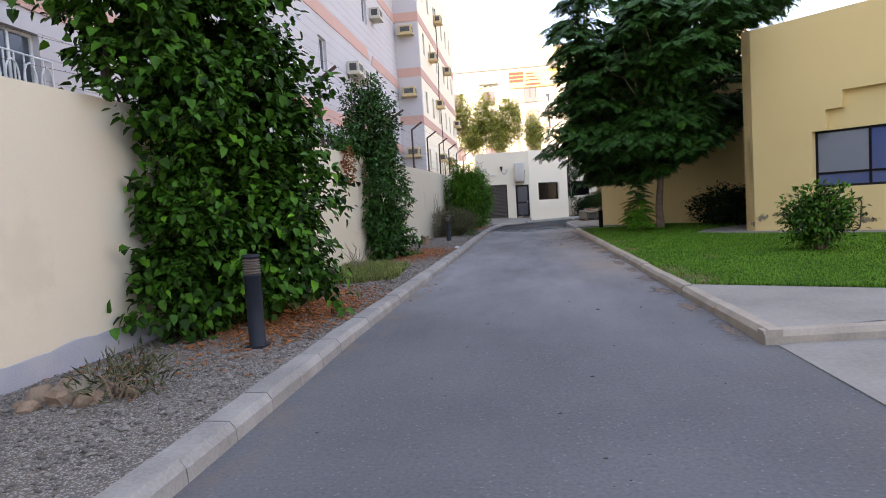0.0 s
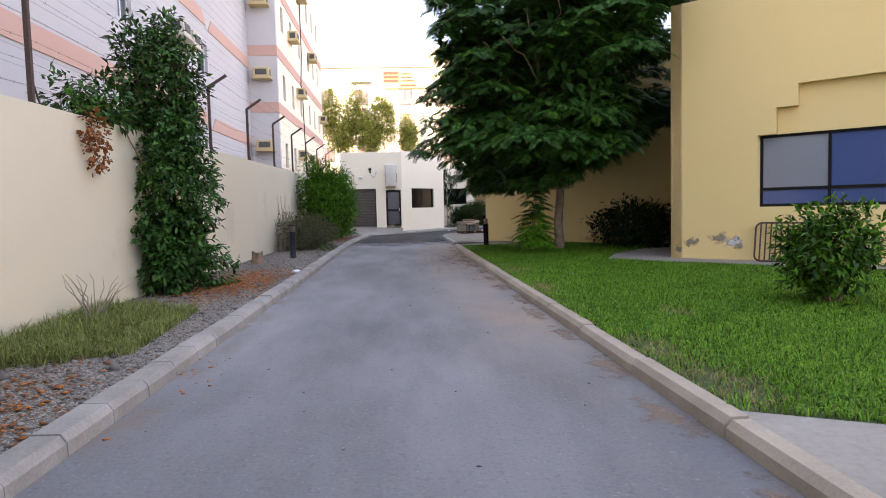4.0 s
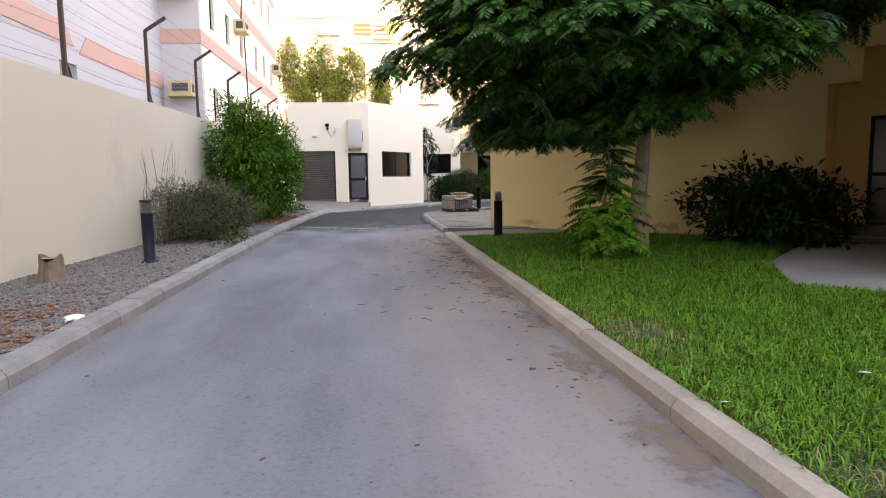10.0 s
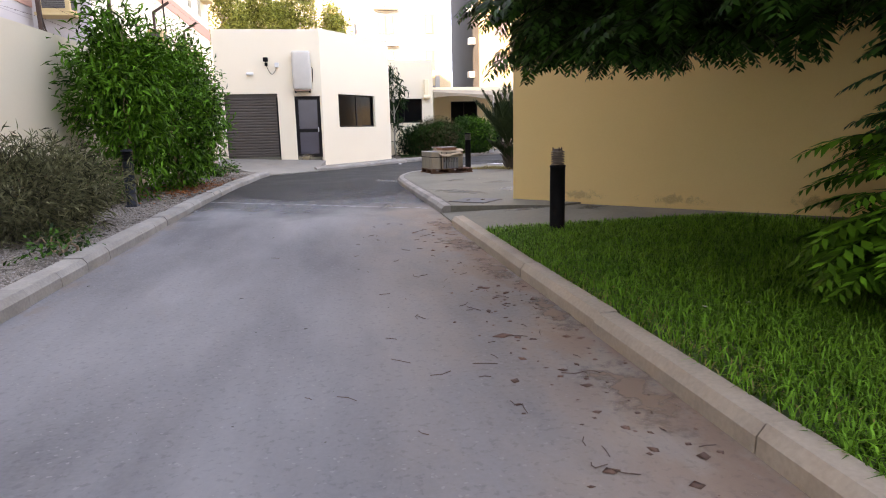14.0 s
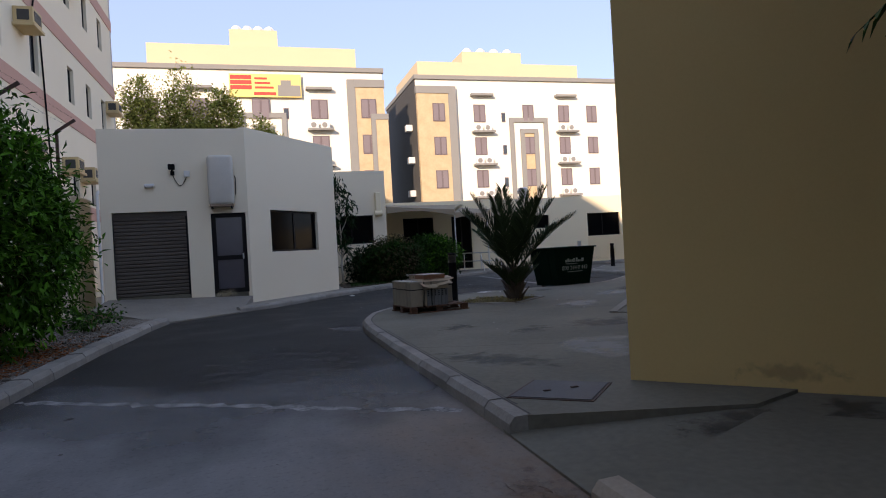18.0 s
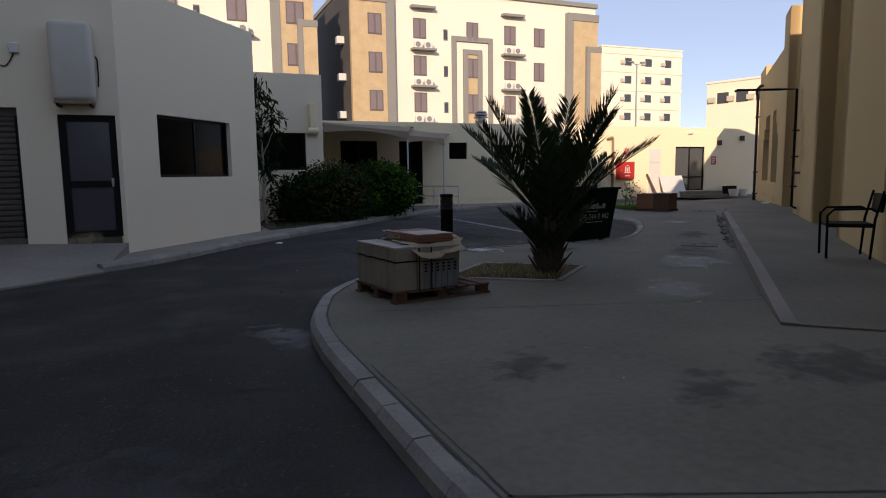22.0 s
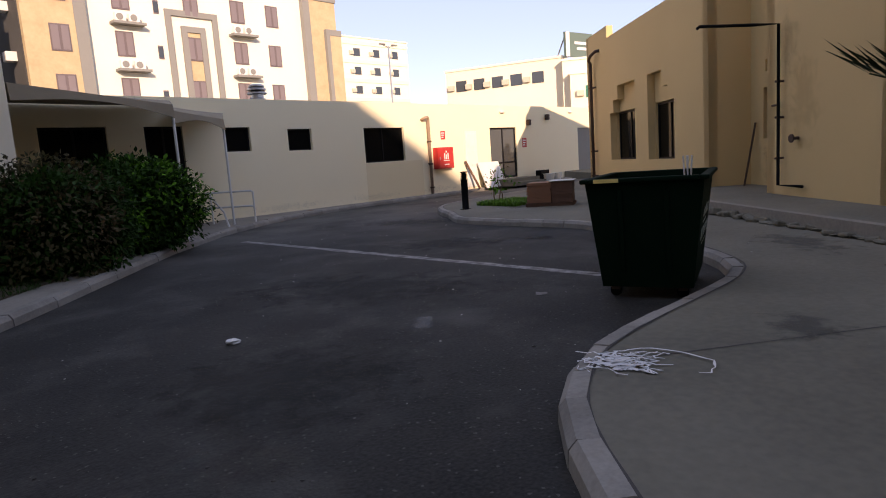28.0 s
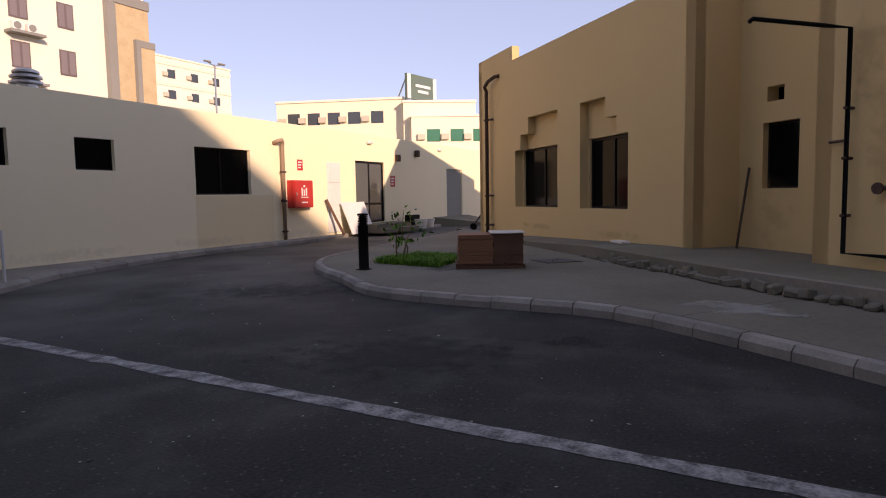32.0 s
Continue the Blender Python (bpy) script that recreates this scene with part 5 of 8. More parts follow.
def shrub(name, label, centre, radii, n, size, material, seed, stems=7, foot=None, wide=0.5, droop=0.3, shell=0.35, depth=0.25, clip=None, extra=None, category="shrub"):
    """A bush of leaves on thin stems that rise from its foot."""
    foot = foot or (centre[0], centre[1], 0.1)
    root = thing(name, pose(*foot), label, category)
    off = np.array(centre) - np.array(foot)
    lines = []
    r = np.random.default_rng(seed + 500)
    for i in range(stems):
        d = unit(r.normal(size=3) * [1, 1, 0.5] + [0, 0, 0.9])
        lines.append((bend((r.normal() * 0.06, r.normal() * 0.06, -0.05), tuple(off + d * np.array(radii) * 0.8), 0.05, 0.04, seed + i, 5), [0.02, 0.017, 0.013, 0.009, 0.004]))
    for line in lines:
        wood_part("stem", [line], BARK, root, 5)
    p, o = cloud(n, tuple(off), radii, seed, shell, depth)
    ok = p[:, 2] + foot[2] > 0.14
    if clip is not None:
        ok &= p[:, 0] + foot[0] > clip(p[:, 1] + foot[1])
    p, o = clumped(p[ok], o[ok], seed + 40, 12, size * 1.05)
    ok = ragged(p, seed + 41, 4.0 * size, -1.8)
    p, o = p[ok], o[ok]
    ok = p[:, 2] + foot[2] > 0.14
    if clip is not None:
        ok &= p[:, 0] + foot[0] > clip(p[:, 1] + foot[1])
    p, o = p[ok], o[ok]
    leafage("leaves", p, o, size, material, root, seed + 1, "", droop, wide)
    if extra:
        m2, share = extra
        p2, o2 = cloud(int(n * share), tuple(off), tuple(np.array(radii) * 1.02), seed + 3, 0.85, depth)
        ok = p2[:, 2] + foot[2] > 0.14
        if clip is not None:
            ok &= p2[:, 0] + foot[0] > clip(p2[:, 1] + foot[1])
        leafage("young_leaves", p2[ok], o2[ok], size, m2, root, seed + 4, "", droop, wide)
    return root


wall_clip = lambda y: WALL_A[0] + (y - WALL_A[1]) / (WALL_B[1] - WALL_A[1]) * (WALL_B[0] - WALL_A[0]) + 0.03

# creepers over the boundary wall
def creeper(label, blobs, size, seed, material, young, foot, wide=0.72, broad=True, spray=0.1, hollow=0.75):
    root = thing("wall_creeper", pose(*foot), label, "climbing plant")
    r = np.random.default_rng(seed)
    P, O = [], []
    for j, (c, rad, n) in enumerate(blobs):
        p, o = cloud(n, c, rad, seed + j, 0.45, 0.42, 4.2)
        ok = (p[:, 2] > 0.13) & ((p[:, 0] > wall_clip(p[:, 1])) | (p[:, 2] > 2.6 + 0.55 * (p[:, 1] + 14) / 60.9 + 0.05))
        P.append(p[ok])
        O.append(o[ok])
    P, O = np.concatenate(P) - np.array(foot), np.concatenate(O)
    g = r.permutation(len(P))
    P, O = clumped(P[g], O[g], seed + 20, 10, spray)
    ok = ragged(P, seed + 21, hollow, -0.9 if broad else -1.0)
    P, O = P[ok], O[ok]
    Q = P + np.array(foot)
    ok = (Q[:, 2] > 0.13) & ((Q[:, 0] > wall_clip(Q[:, 1])) | (Q[:, 2] > 2.6 + 0.55 * (Q[:, 1] + 14) / 60.9 + 0.05))
    P, O = P[ok], O[ok]
    y = r.random(len(P)) < 0.07
    leafage("leaves", P[~y], O[~y], size, material, root, seed + 30, "", 0.45, wide, 0.5, broad)
    leafage("young_leaves", P[y] + O[y] * 0.06, O[y], size * 1.1, young, root, seed + 31, "bright green young leaves", 0.45, wide, 0.5, broad)
    lines = [(bend((0, 0.05 * i, -0.05), tuple(np.array(b[0]) - np.array(foot) + [0, 0, b[1][2] * 0.5]), 0.1, 0.06, seed + 60 + i, 6), [0.03, 0.027, 0.022, 0.018, 0.012, 0.006]) for i, b in enumerate(blobs)]
    for line in lines:
        wood_part("stem", [line], BARK, root, 5)
    return root


creeper("dense dark green creeper climbing over the beige wall", [((-4.6, 9.85, 2.9), (0.88, 1.25, 2.2), 21000), ((-4.2, 10.1, 1.3), (1.0, 1.3, 1.2), 16000), ((-4.3, 10.6, 2.6), (0.85, 1.15, 1.5), 10000), ((-4.8, 10.2, 4.7), (0.85, 1.25, 0.9), 7500), ((-4.65, 9.2, 0.9), (0.65, 0.8, 0.9), 6500), ((-4.85, 9.0, 4.2), (0.65, 0.95, 1.1), 6000)], 0.125, 200, LEAF_CREEPER, LEAF_BRIGHT, (-4.7, 10.2, 0.1))
creeper("tall creeper with reddish sprays climbing over the beige wall", [((-4.65, 19.2, 1.6), (0.68, 1.1, 1.75), 14000), ((-4.75, 19.7, 3.5), (0.62, 1.05, 1.7), 12000), ((-4.95, 17.9, 3.15), (0.35, 1.3, 0.5), 2000), ((-4.45, 19.1, 0.7), (0.73, 1.1, 0.75), 6500)], 0.135, 240, LEAF_TREE, LEAF_CREEPER, (-4.55, 19.4, 0.1), 0.42, False, 0.05, 0.6)
p, o = cloud(420, (-4.65, 19.4, 3.7), (0.75, 1.1, 0.8), 258, 0.85)
sprays = thing("reddish_spray", pose(-4.65, 19.4, 3.7), "pale reddish flowering sprays on the tall creeper", "flower spray")
leafage("petals", p - np.array((-4.65, 19.4, 3.7)), o, 0.1, LEAF_RED, sprays, 259, "", 0.2, 0.5)["kind"] = "stuff"
p, o = cloud(260, (-4.72, 16.9, 2.55), (0.16, 0.3, 0.42), 260, 0.2)
rb = thing("bougainvillea_spray", pose(-4.78, 16.9, 2.9), "withered orange flowering spray hanging over the wall", "flower spray")
leafage("petals", p - np.array((-4.78, 16.9, 2.9)), o, 0.085, LEAF_ORANGE, rb, 261, "", 0.4, 0.75)["kind"] = "stuff"
p, o = cloud(420, (-4.85, 17.2, 3.05), (0.25, 0.75, 0.25), 262, 0.2)
leafage("leaves", p - np.array((-4.78, 16.9, 2.9)), o, 0.09, LEAF_CREEPER, rb, 263)

shrub("dense_shrub", "tall bright green leafy shrub against the wall", (-3.45, 37.3, 1.75), (1.0, 1.7, 1.7), 20000, 0.14, LEAF_BRIGHT, 300, 9, (-3.5, 37.2, 0.1), 0.34, 0.45, clip=wall_clip)
shrub("tall_shrub", "tall shrub with slender bright green leaves in whorls", (-3.65, 34.25, 2.15), (0.75, 0.9, 1.55), 10000, 0.18, LEAF_BRIGHT, 320, 9, (-3.7, 34.3, 0.1), 0.24, 0.5, clip=wall_clip, depth=0.35)
shrub("twiggy_bush", "grey-green twiggy bush leaning from the wall", (-3.75, 30.2, 0.6), (0.95, 1.35, 0.58), 19000, 0.13, LEAF_GREY, 340, 26, (-4.1, 30.8, 0.1), 0.09, -0.1, clip=wall_clip, depth=0.3)
shrub("lawn_bush", "rounded pale green bush on the lawn", (5.05, 15.25, 0.8), (0.54, 0.52, 0.52), 2600, 0.115, LEAF_CREEPER, 360, 16, (5.05, 15.25, 0.1), 0.42, 0.25, 0.2, 0.3, None, (LEAF_BRIGHT, 0.45))
shrub("dark_bush", "dark spreading bush beside the entrance", (6.75, 26.1, 0.72), (1.3, 1.1, 0.72), 5200, 0.16, LEAF_DARK, 380, 14, (7.0, 26.0, 0.1), 0.42, 0.3)
shrub("hedge_bush", "rounded reddish-green hedge bush behind the kerb", (4.85, 51.0, 0.82), (1.15, 0.95, 0.85), 20000, 0.1, LEAF_HEDGE, 400, 10, None, 0.5, 0.2, 0.35, 0.2, None, (LEAF_RED, 0.25), "hedge")
shrub("hedge_bush", "rounded bright green hedge bush behind the kerb", (6.75, 52.6, 0.88), (1.15, 1.0, 0.98), 20000, 0.11, LEAF_HEDGE, 420, 10, None, 0.5, 0.2, 0.35, 0.2, None, (LEAF_BRIGHT, 0.2), "hedge")
slim = thing("slender_tree", pose(2.88, 50.3, 0.1), "slender tree with long drooping leaves before the annex", "tree")
heads = [(-0.3, -0.1, 3.8), (0.0, 0.1, 3.6), (-0.4, 0.1, 3.3), (0.2, -0.2, 3.1), (-0.25, -0.35, 2.85), (0.3, 0.1, 2.55), (-0.35, -0.2, 2.35), (-0.05, 0.2, 2.1), (-0.3, -0.2, 1.75), (0.1, -0.1, 1.6)]
wood_part("trunk", [(bend((0, 0, -0.1), (-0.1, 0.0, 3.7), 0, 0.03, 441), [0.045, 0.04, 0.034, 0.028, 0.02, 0.012])] + [(bend((-0.04, 0, h[2] - 0.7), h, 0.05, 0.03, 442 + i, 5), [0.018, 0.015, 0.012, 0.009, 0.005]) for i, h in enumerate(heads)], WHITEBARK, slim, 6)
p = np.repeat(np.array(heads), 62, 0)
g = np.random.default_rng(443)
p = p + g.normal(size=p.shape) * [0.13, 0.13, 0.2]
a = g.uniform(0, 6.28, len(p))
leafage("leaves", p, np.stack([np.cos(a), np.sin(a), 0.15 + 0 * a], 1), 0.29, LEAF_DARK, slim, 444, "", 0.9, 0.2, 0.3)
shrub("low_shrub", "low dark shrub under the annex window", (3.9, 51.0, 0.7), (0.7, 0.5, 0.7), 5000, 0.13, LEAF_DARK, 446, 6)
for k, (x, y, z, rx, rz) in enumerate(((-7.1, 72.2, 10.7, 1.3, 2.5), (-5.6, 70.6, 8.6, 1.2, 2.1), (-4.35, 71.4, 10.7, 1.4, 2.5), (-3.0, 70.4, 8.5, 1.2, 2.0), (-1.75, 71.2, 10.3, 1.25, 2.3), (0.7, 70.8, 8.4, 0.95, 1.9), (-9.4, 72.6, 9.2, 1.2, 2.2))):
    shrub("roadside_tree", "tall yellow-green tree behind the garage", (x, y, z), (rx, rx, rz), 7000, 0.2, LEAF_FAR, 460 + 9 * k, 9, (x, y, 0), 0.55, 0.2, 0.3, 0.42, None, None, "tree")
shrub("garden_sprout", "small leafy seedling in the grass patch", (15.75, 51.0, 0.75), (0.22, 0.22, 0.45), 90, 0.13, LEAF_BRIGHT, 500, 3, (15.75, 51.0, 0.13), 0.5, 0.2, 0.1)
for k, (x, y) in enumerate(((-3.2, 42.3), (-3.5, 41.2), (-3.0, 40.4))):
    shrub("weed_tuft", "small green weed at the wall foot", (x, y, 0.25), (0.3, 0.3, 0.2), 260, 0.1, LEAF_CREEPER, 520 + 7 * k, 4)
shrub("road_weed", "trailing green weed over the kerb", (-2.85, 28.7, 0.2), (0.3, 0.5, 0.18), 420, 0.07, LEAF_CREEPER, 545, 5)
shrub("rosemary_tuft", "dusty green tuft beside the stump", (-3.8, 6.6, 0.22), (0.26, 0.26, 0.14), 700, 0.1, LEAF_GREY, 550, 8, (-3.8, 6.6, 0.1), 0.12, -0.6)

# bare twigs and dry grass by the wall
dry = thing("bare_twig_bush", pose(-4.3, 15.7, 0.1), "bare grey twigs of a dead bush", "dead bush")
lines = []
for i in range(15):
    a = 2.4 * i
    tip = (0.5 * math.cos(a) * (0.5 + 0.5 * ((i * 3) % 4) / 3), 0.5 * math.sin(a), 0.45 + 0.3 * ((i * 7) % 5) / 5)
    lines.append((bend((0, 0, -0.03), tip, 0.05, 0.03, 700 + i, 5), [0.011, 0.009, 0.007, 0.005, 0.002]))
wood_part("twigs", lines, DEADWOOD, dry, 5)
dry = thing("dry_stalks", pose(-4.35, 29.2, 0.1), "tall dry stalks standing against the wall", "dead plant")
lines = []
for i in range(30):
    a = RNG.uniform(0, 6.28)
    lines.append((bend((RNG.normal() * 0.12, RNG.normal() * 0.35, -0.03), (0.45 * math.cos(a) - 0.1 if math.cos(a) > 0 else 0.0, 0.95 * math.sin(a), 1.1 + 0.95 * RNG.random()), 0.1, 0.05, 740 + i, 5), [0.007, 0.006, 0.005, 0.004, 0.002]))
for line in lines:
    wood_part("stalk", [line], DEADWOOD, dry, 4)

# palm in its planting square
palm = thing("date_palm", pose(5.03, 39.47, 0.1), "young date palm with stiff grey-green fronds", "palm tree")
bm = bmesh.new()
lathe(bm, [(0.12, -0.03), (0.15, 0.12), (0.14, 0.4), (0.11, 0.65), (0.04, 0.8)], 12)
part("trunk", bm, PALMBARK, palm, "short shaggy trunk", True)
for i in range(44):
    a, z = 2.4 * i, 0.02 + 0.016 * i
    d = Vector((math.cos(a), math.sin(a), 0))
    bm = bmesh.new()
    rod(bm, d * 0.11 + Vector((0, 0, z * 0.85)), d * (0.24 + 0.03 * (i % 3)) + Vector((0, 0, z * 0.85 + 0.2 + 0.03 * (i % 4))), 0.03, 0.008, 5)
    part("leaf_base", bm, PALMBARK, palm)
for i in range(24):
    a = 2.399 * i + 0.5
    rise = 0.68 + 0.56 * (1 - i / 13) + 0.1 * math.sin(5 * i)
    Lf = 1.5 + 0.28 * ((i * 5) % 4) / 3
    if i > 13:
        Lf, rise = 0.6 + 0.12 * (i % 3), 0.6 + 0.35 * ((i * 5) % 4) / 3
    d = Vector((math.cos(a), math.sin(a), 0))
    foot = 0.3 if i > 13 else 0.62 + 0.018 * (13 - i)
    line = [tuple(d * (0.07 + Lf * s * math.cos(rise) * 0.98) + Vector((0, 0, foot + Lf * (s * math.sin(rise) * 1.1 - 0.26 * s * s * (1.15 - 0.55 * rise))))) for s in np.linspace(0, 1, 9)]
    bm = bmesh.new()
    tube(bm, line, [0.022, 0.019, 0.016, 0.013, 0.011, 0.009, 0.007, 0.005, 0.003], 5)
    frond = part("frond", bm, LEAF_PALM, palm, "", True)
    L = np.array(line)
    n = int(44 * Lf)
    S = 0.14 + 0.86 * (np.arange(n) + RNG.uniform(-0.2, 0.2, n)) / (n - 1)
    grid = np.linspace(0, 1, 9)
    at = lambda s: np.stack([np.interp(np.clip(s, 0, 1), grid, L[:, c]) for c in range(3)], 1)
    p, q = at(S), unit(at(S + 0.06) - at(S - 0.06))
    sd = unit(np.cross(q, (0, 0, 1.0)))
    nn = np.cross(sd, q)
    B, W, U, Ln = [], [], [], []
    for sg in (-1, 1):
        B.append(p)
        W.append(unit(sd * sg * 0.85 + q * (0.7 + 0.5 * S[:, None]) + nn * 0.4 + RNG.normal(size=p.shape) * 0.1))
        U.append(nn)
        Ln.append(0.44 * (1 - 0.45 * np.abs(2 * S - 0.8)) * RNG.uniform(0.8, 1.1, n) * (0.75 if i > 13 else 1.08))
    leaf_mesh("blade", np.concatenate(B), np.concatenate(W), np.concatenate(U), np.concatenate(Ln), 0.025, LEAF_PALM, frond, "", 0.02)


# ---- lawn, gravel and litter ----
def inside(poly, x, y):
    ok = np.zeros(len(x), bool)
    for (x0, y0), (x1, y1) in zip(poly, poly[1:] + poly[:1]):
        hit = ((y0 > y) != (y1 > y)) & (x < (x1 - x0) * (y - y0) / (y1 - y0 + 1e-12) + x0)
        ok ^= hit
    return ok


def blades(name, poly, n, low, high, material, label, seed, z=0.105, width=0.009, pick=None, lift=None):
    r = np.random.default_rng(seed)
    P = np.array(poly)
    x, y = r.uniform(P[:, 0].min(), P[:, 0].max(), n), r.uniform(P[:, 1].min(), P[:, 1].max(), n)
    ok = inside([tuple(p) for p in poly], x, y)
    if pick is not None:
        ok &= pick(x, y, r.random(n))
    x, y = x[ok], y[ok]
    k = len(x)
    h = r.uniform(low, high, k) * (lift(x, y) if lift is not None else 1)
    a = r.uniform(0, 6.283, k)
    tilt = r.uniform(0.2, 1.5, k)
    w = width * r.uniform(0.6, 1.3, k)
    b = np.stack([x, y, np.full(k, z)], 1)
    s = np.stack([np.sin(a), -np.cos(a), 0 * a], 1) * w[:, None] / 2
    d = np.stack([np.cos(a), np.sin(a), 0 * a], 1)
    m = b + d * (h * tilt * 0.35)[:, None] + np.stack([0 * a, 0 * a, h * 0.6], 1)
    tip = b + d * (h * tilt)[:, None] + np.stack([0 * a, 0 * a, h * (1 - 0.35 * tilt)], 1)
    v = np.stack([b - s, b + s, m + s * 0.8, m - s * 0.8, tip], 1).reshape(-1, 3)
    i = np.arange(k)[:, None] * 5
    f = np.concatenate([i + [[0, 1, 2]], i + [[0, 2, 3]], i + [[3, 2, 4]]], 1).reshape(-1, 3)
    return tagged(quads(name, v, f, material), label, "grass", kind="stuff")


def patchy(x, y):
    return 0.5 + 0.25 * np.sin(1.7 * x + 0.6 * y) + 0.25 * np.sin(0.9 * y - 1.3 * x + 2.0) * np.sin(2.3 * x + 0.4)


straw = lambda x, y, cx, cy, r: np.exp(-((x - cx) / r) ** 2 - ((y - cy) / (1.7 * r)) ** 2)
edge_dry = lambda x, y: np.minimum(1, 0.55 * np.exp(-((x - 1.75) / 0.3) ** 2) * (0.6 + 0.4 * np.sin(1.3 * y + 0.8 * np.sin(2.9 * y))) + sum(straw(x, y, *c) for c in ((1.95, 11.9, 0.35), (1.85, 13.2, 0.3), (1.85, 17.7, 0.35), (2.9, 15.0, 0.25), (2.1, 20.5, 0.3))))
tall = lambda x, y: 0.9 + 0.8 * np.exp(-(((x - 4.6) / 2.6) ** 2 + ((y - 26.2) / 3.0) ** 2))
blades("lawn_grass", LAWN, 860000, 0.05, 0.11, GRASS, "lush green lawn grass, longer under the tree", 31, 0.105, 0.0095, lambda x, y, q: (q > 0.95 * edge_dry(x, y)) & (q < np.where(x < 5.0, 1.0, 0.45)), tall)
blades("dry_lawn_grass", LAWN, 240000, 0.03, 0.085, GRASS_DRY, "straw-coloured dry grass along the kerb", 32, 0.105, 0.008, lambda x, y, q: q < edge_dry(x, y) + 0.05 * (patchy(x, y) > 0.75))
blades("strip_grass", [(-4.7, 13.5), (-3.1, 13.8), (-3.3, 16.6), (-4.8, 17.0)], 14000, 0.06, 0.2, GRASS_OLIVE, "dry yellow-green grass in the planting strip", 33, 0.1, 0.008)
blades("green_strip_grass", [(-4.7, 13.3), (-3.6, 13.5), (-3.7, 16.6), (-4.8, 17.0)], 7000, 0.12, 0.3, GRASS_OLIVE, "dusty green grass at the wall foot", 34, 0.1, 0.007)
blades("patch_grass", [(14.75, 49.75), (16.2, 49.9), (16.6, 51.1), (15.1, 51.3)], 9000, 0.08, 0.2, GRASS, "green grass patch on the pavement island", 35, 0.125, 0.008)
blades("planter_grass", [(3.82, 39.76), (4.8, 39.02), (5.67, 39.81), (4.68, 40.55)], 2400, 0.04, 0.13, GRASS_DRY, "dry grass in the palm square", 36, 0.12, 0.008)
blades("hedge_grass", [(2.9, 48.6), (4.3, 49.6), (4.7, 50.8), (3.2, 51.4)], 3500, 0.03, 0.08, LEAF_HEDGE, "grass under the hedge", 37, 0.142, 0.008)


def scatter(name, poly, n, size, material, label, seed, z, flat=0.6, pick=None, category="gravel"):
    """Small stones or scraps: squashed, turned octahedra."""
    r = np.random.default_rng(seed)
    P = np.array(poly)
    x, y = r.uniform(P[:, 0].min(), P[:, 0].max(), n), r.uniform(P[:, 1].min(), P[:, 1].max(), n)
    ok = inside([tuple(p) for p in poly], x, y)
    if pick is not None:
        ok &= pick(x, y, r.random(n))
    x, y = x[ok], y[ok]
    k = len(x)
    s = size * r.lognormal(0, 0.45, k)
    o = np.array([(1, 0, 0), (0, 1, 0), (-1, 0, 0), (0, -1, 0), (0, 0, 1), (0, 0, -1)], float)
    a = r.uniform(0, 6.283, k)
    v = o[None] * np.stack([s * r.uniform(0.7, 1.3, k), s * r.uniform(0.6, 1.1, k), s * flat * r.uniform(0.5, 1.1, k)], 1)[:, None]
    v += r.normal(size=v.shape) * (s * 0.15)[:, None, None] * [1, 1, flat]
    vx = v[..., 0] * np.cos(a)[:, None] - v[..., 1] * np.sin(a)[:, None] + x[:, None]
    vy = v[..., 0] * np.sin(a)[:, None] + v[..., 1] * np.cos(a)[:, None] + y[:, None]
    v = np.stack([vx, vy, v[..., 2] + z + (s * flat * 0.3)[:, None]], -1).reshape(-1, 3)
    f = np.array([(0, 1, 4), (1, 2, 4), (2, 3, 4), (3, 0, 4), (1, 0, 5), (2, 1, 5), (3, 2, 5), (0, 3, 5)])
    f = (np.arange(k)[:, None, None] * 6 + f[None]).reshape(-1, 3)
    return tagged(quads(name, v, f, material), label, category, kind="stuff")


STRIP = [(-5.15, 1), (-2.92, 1), (-2.75, 14), (-2.7, 34), (-2.25, 41), (-4.4, 43)]
scatter("gravel", STRIP, 60000, 0.013, STONE, "loose grey gravel on the planting strip", 41, 0.105)
scatter("stones", STRIP, 260, 0.03, STONE, "larger loose stones on the planting strip", 42, 0.105)
near = lambda cx, cy, sx, sy: (lambda x, y, q: q < np.exp(-((x - cx) / sx) ** 2 - ((y - cy) / sy) ** 2))
LITTER = mat("orange_leaf_litter", (0.38, 0.125, 0.03), (0.2, 0.062, 0.02), scale=6, fine=60, amount=0.9, rough=0.9, bump=0.1, vary=0.4, island=True)
BROWN = mat("brown_leaf_litter", (0.14, 0.075, 0.05), (0.09, 0.05, 0.04), scale=6, fine=60, amount=0.9, rough=0.9, bump=0.1, vary=0.4, island=True)
for i, (cx, cy, sx, sy, n) in enumerate(((-3.7, 10.4, 0.65, 1.7, 26000), (-3.6, 20.0, 0.6, 1.7, 20000), (-3.2, 36.8, 0.6, 1.6, 9000), (-4.4, 7.3, 0.4, 0.5, 3000))):
    scatter("leaf_litter", STRIP, n * 8, 0.019, LITTER, "fallen orange-brown leaves under the creeper", 51 + i, 0.118, 0.25, near(cx, cy, sx, sy), "leaf litter")
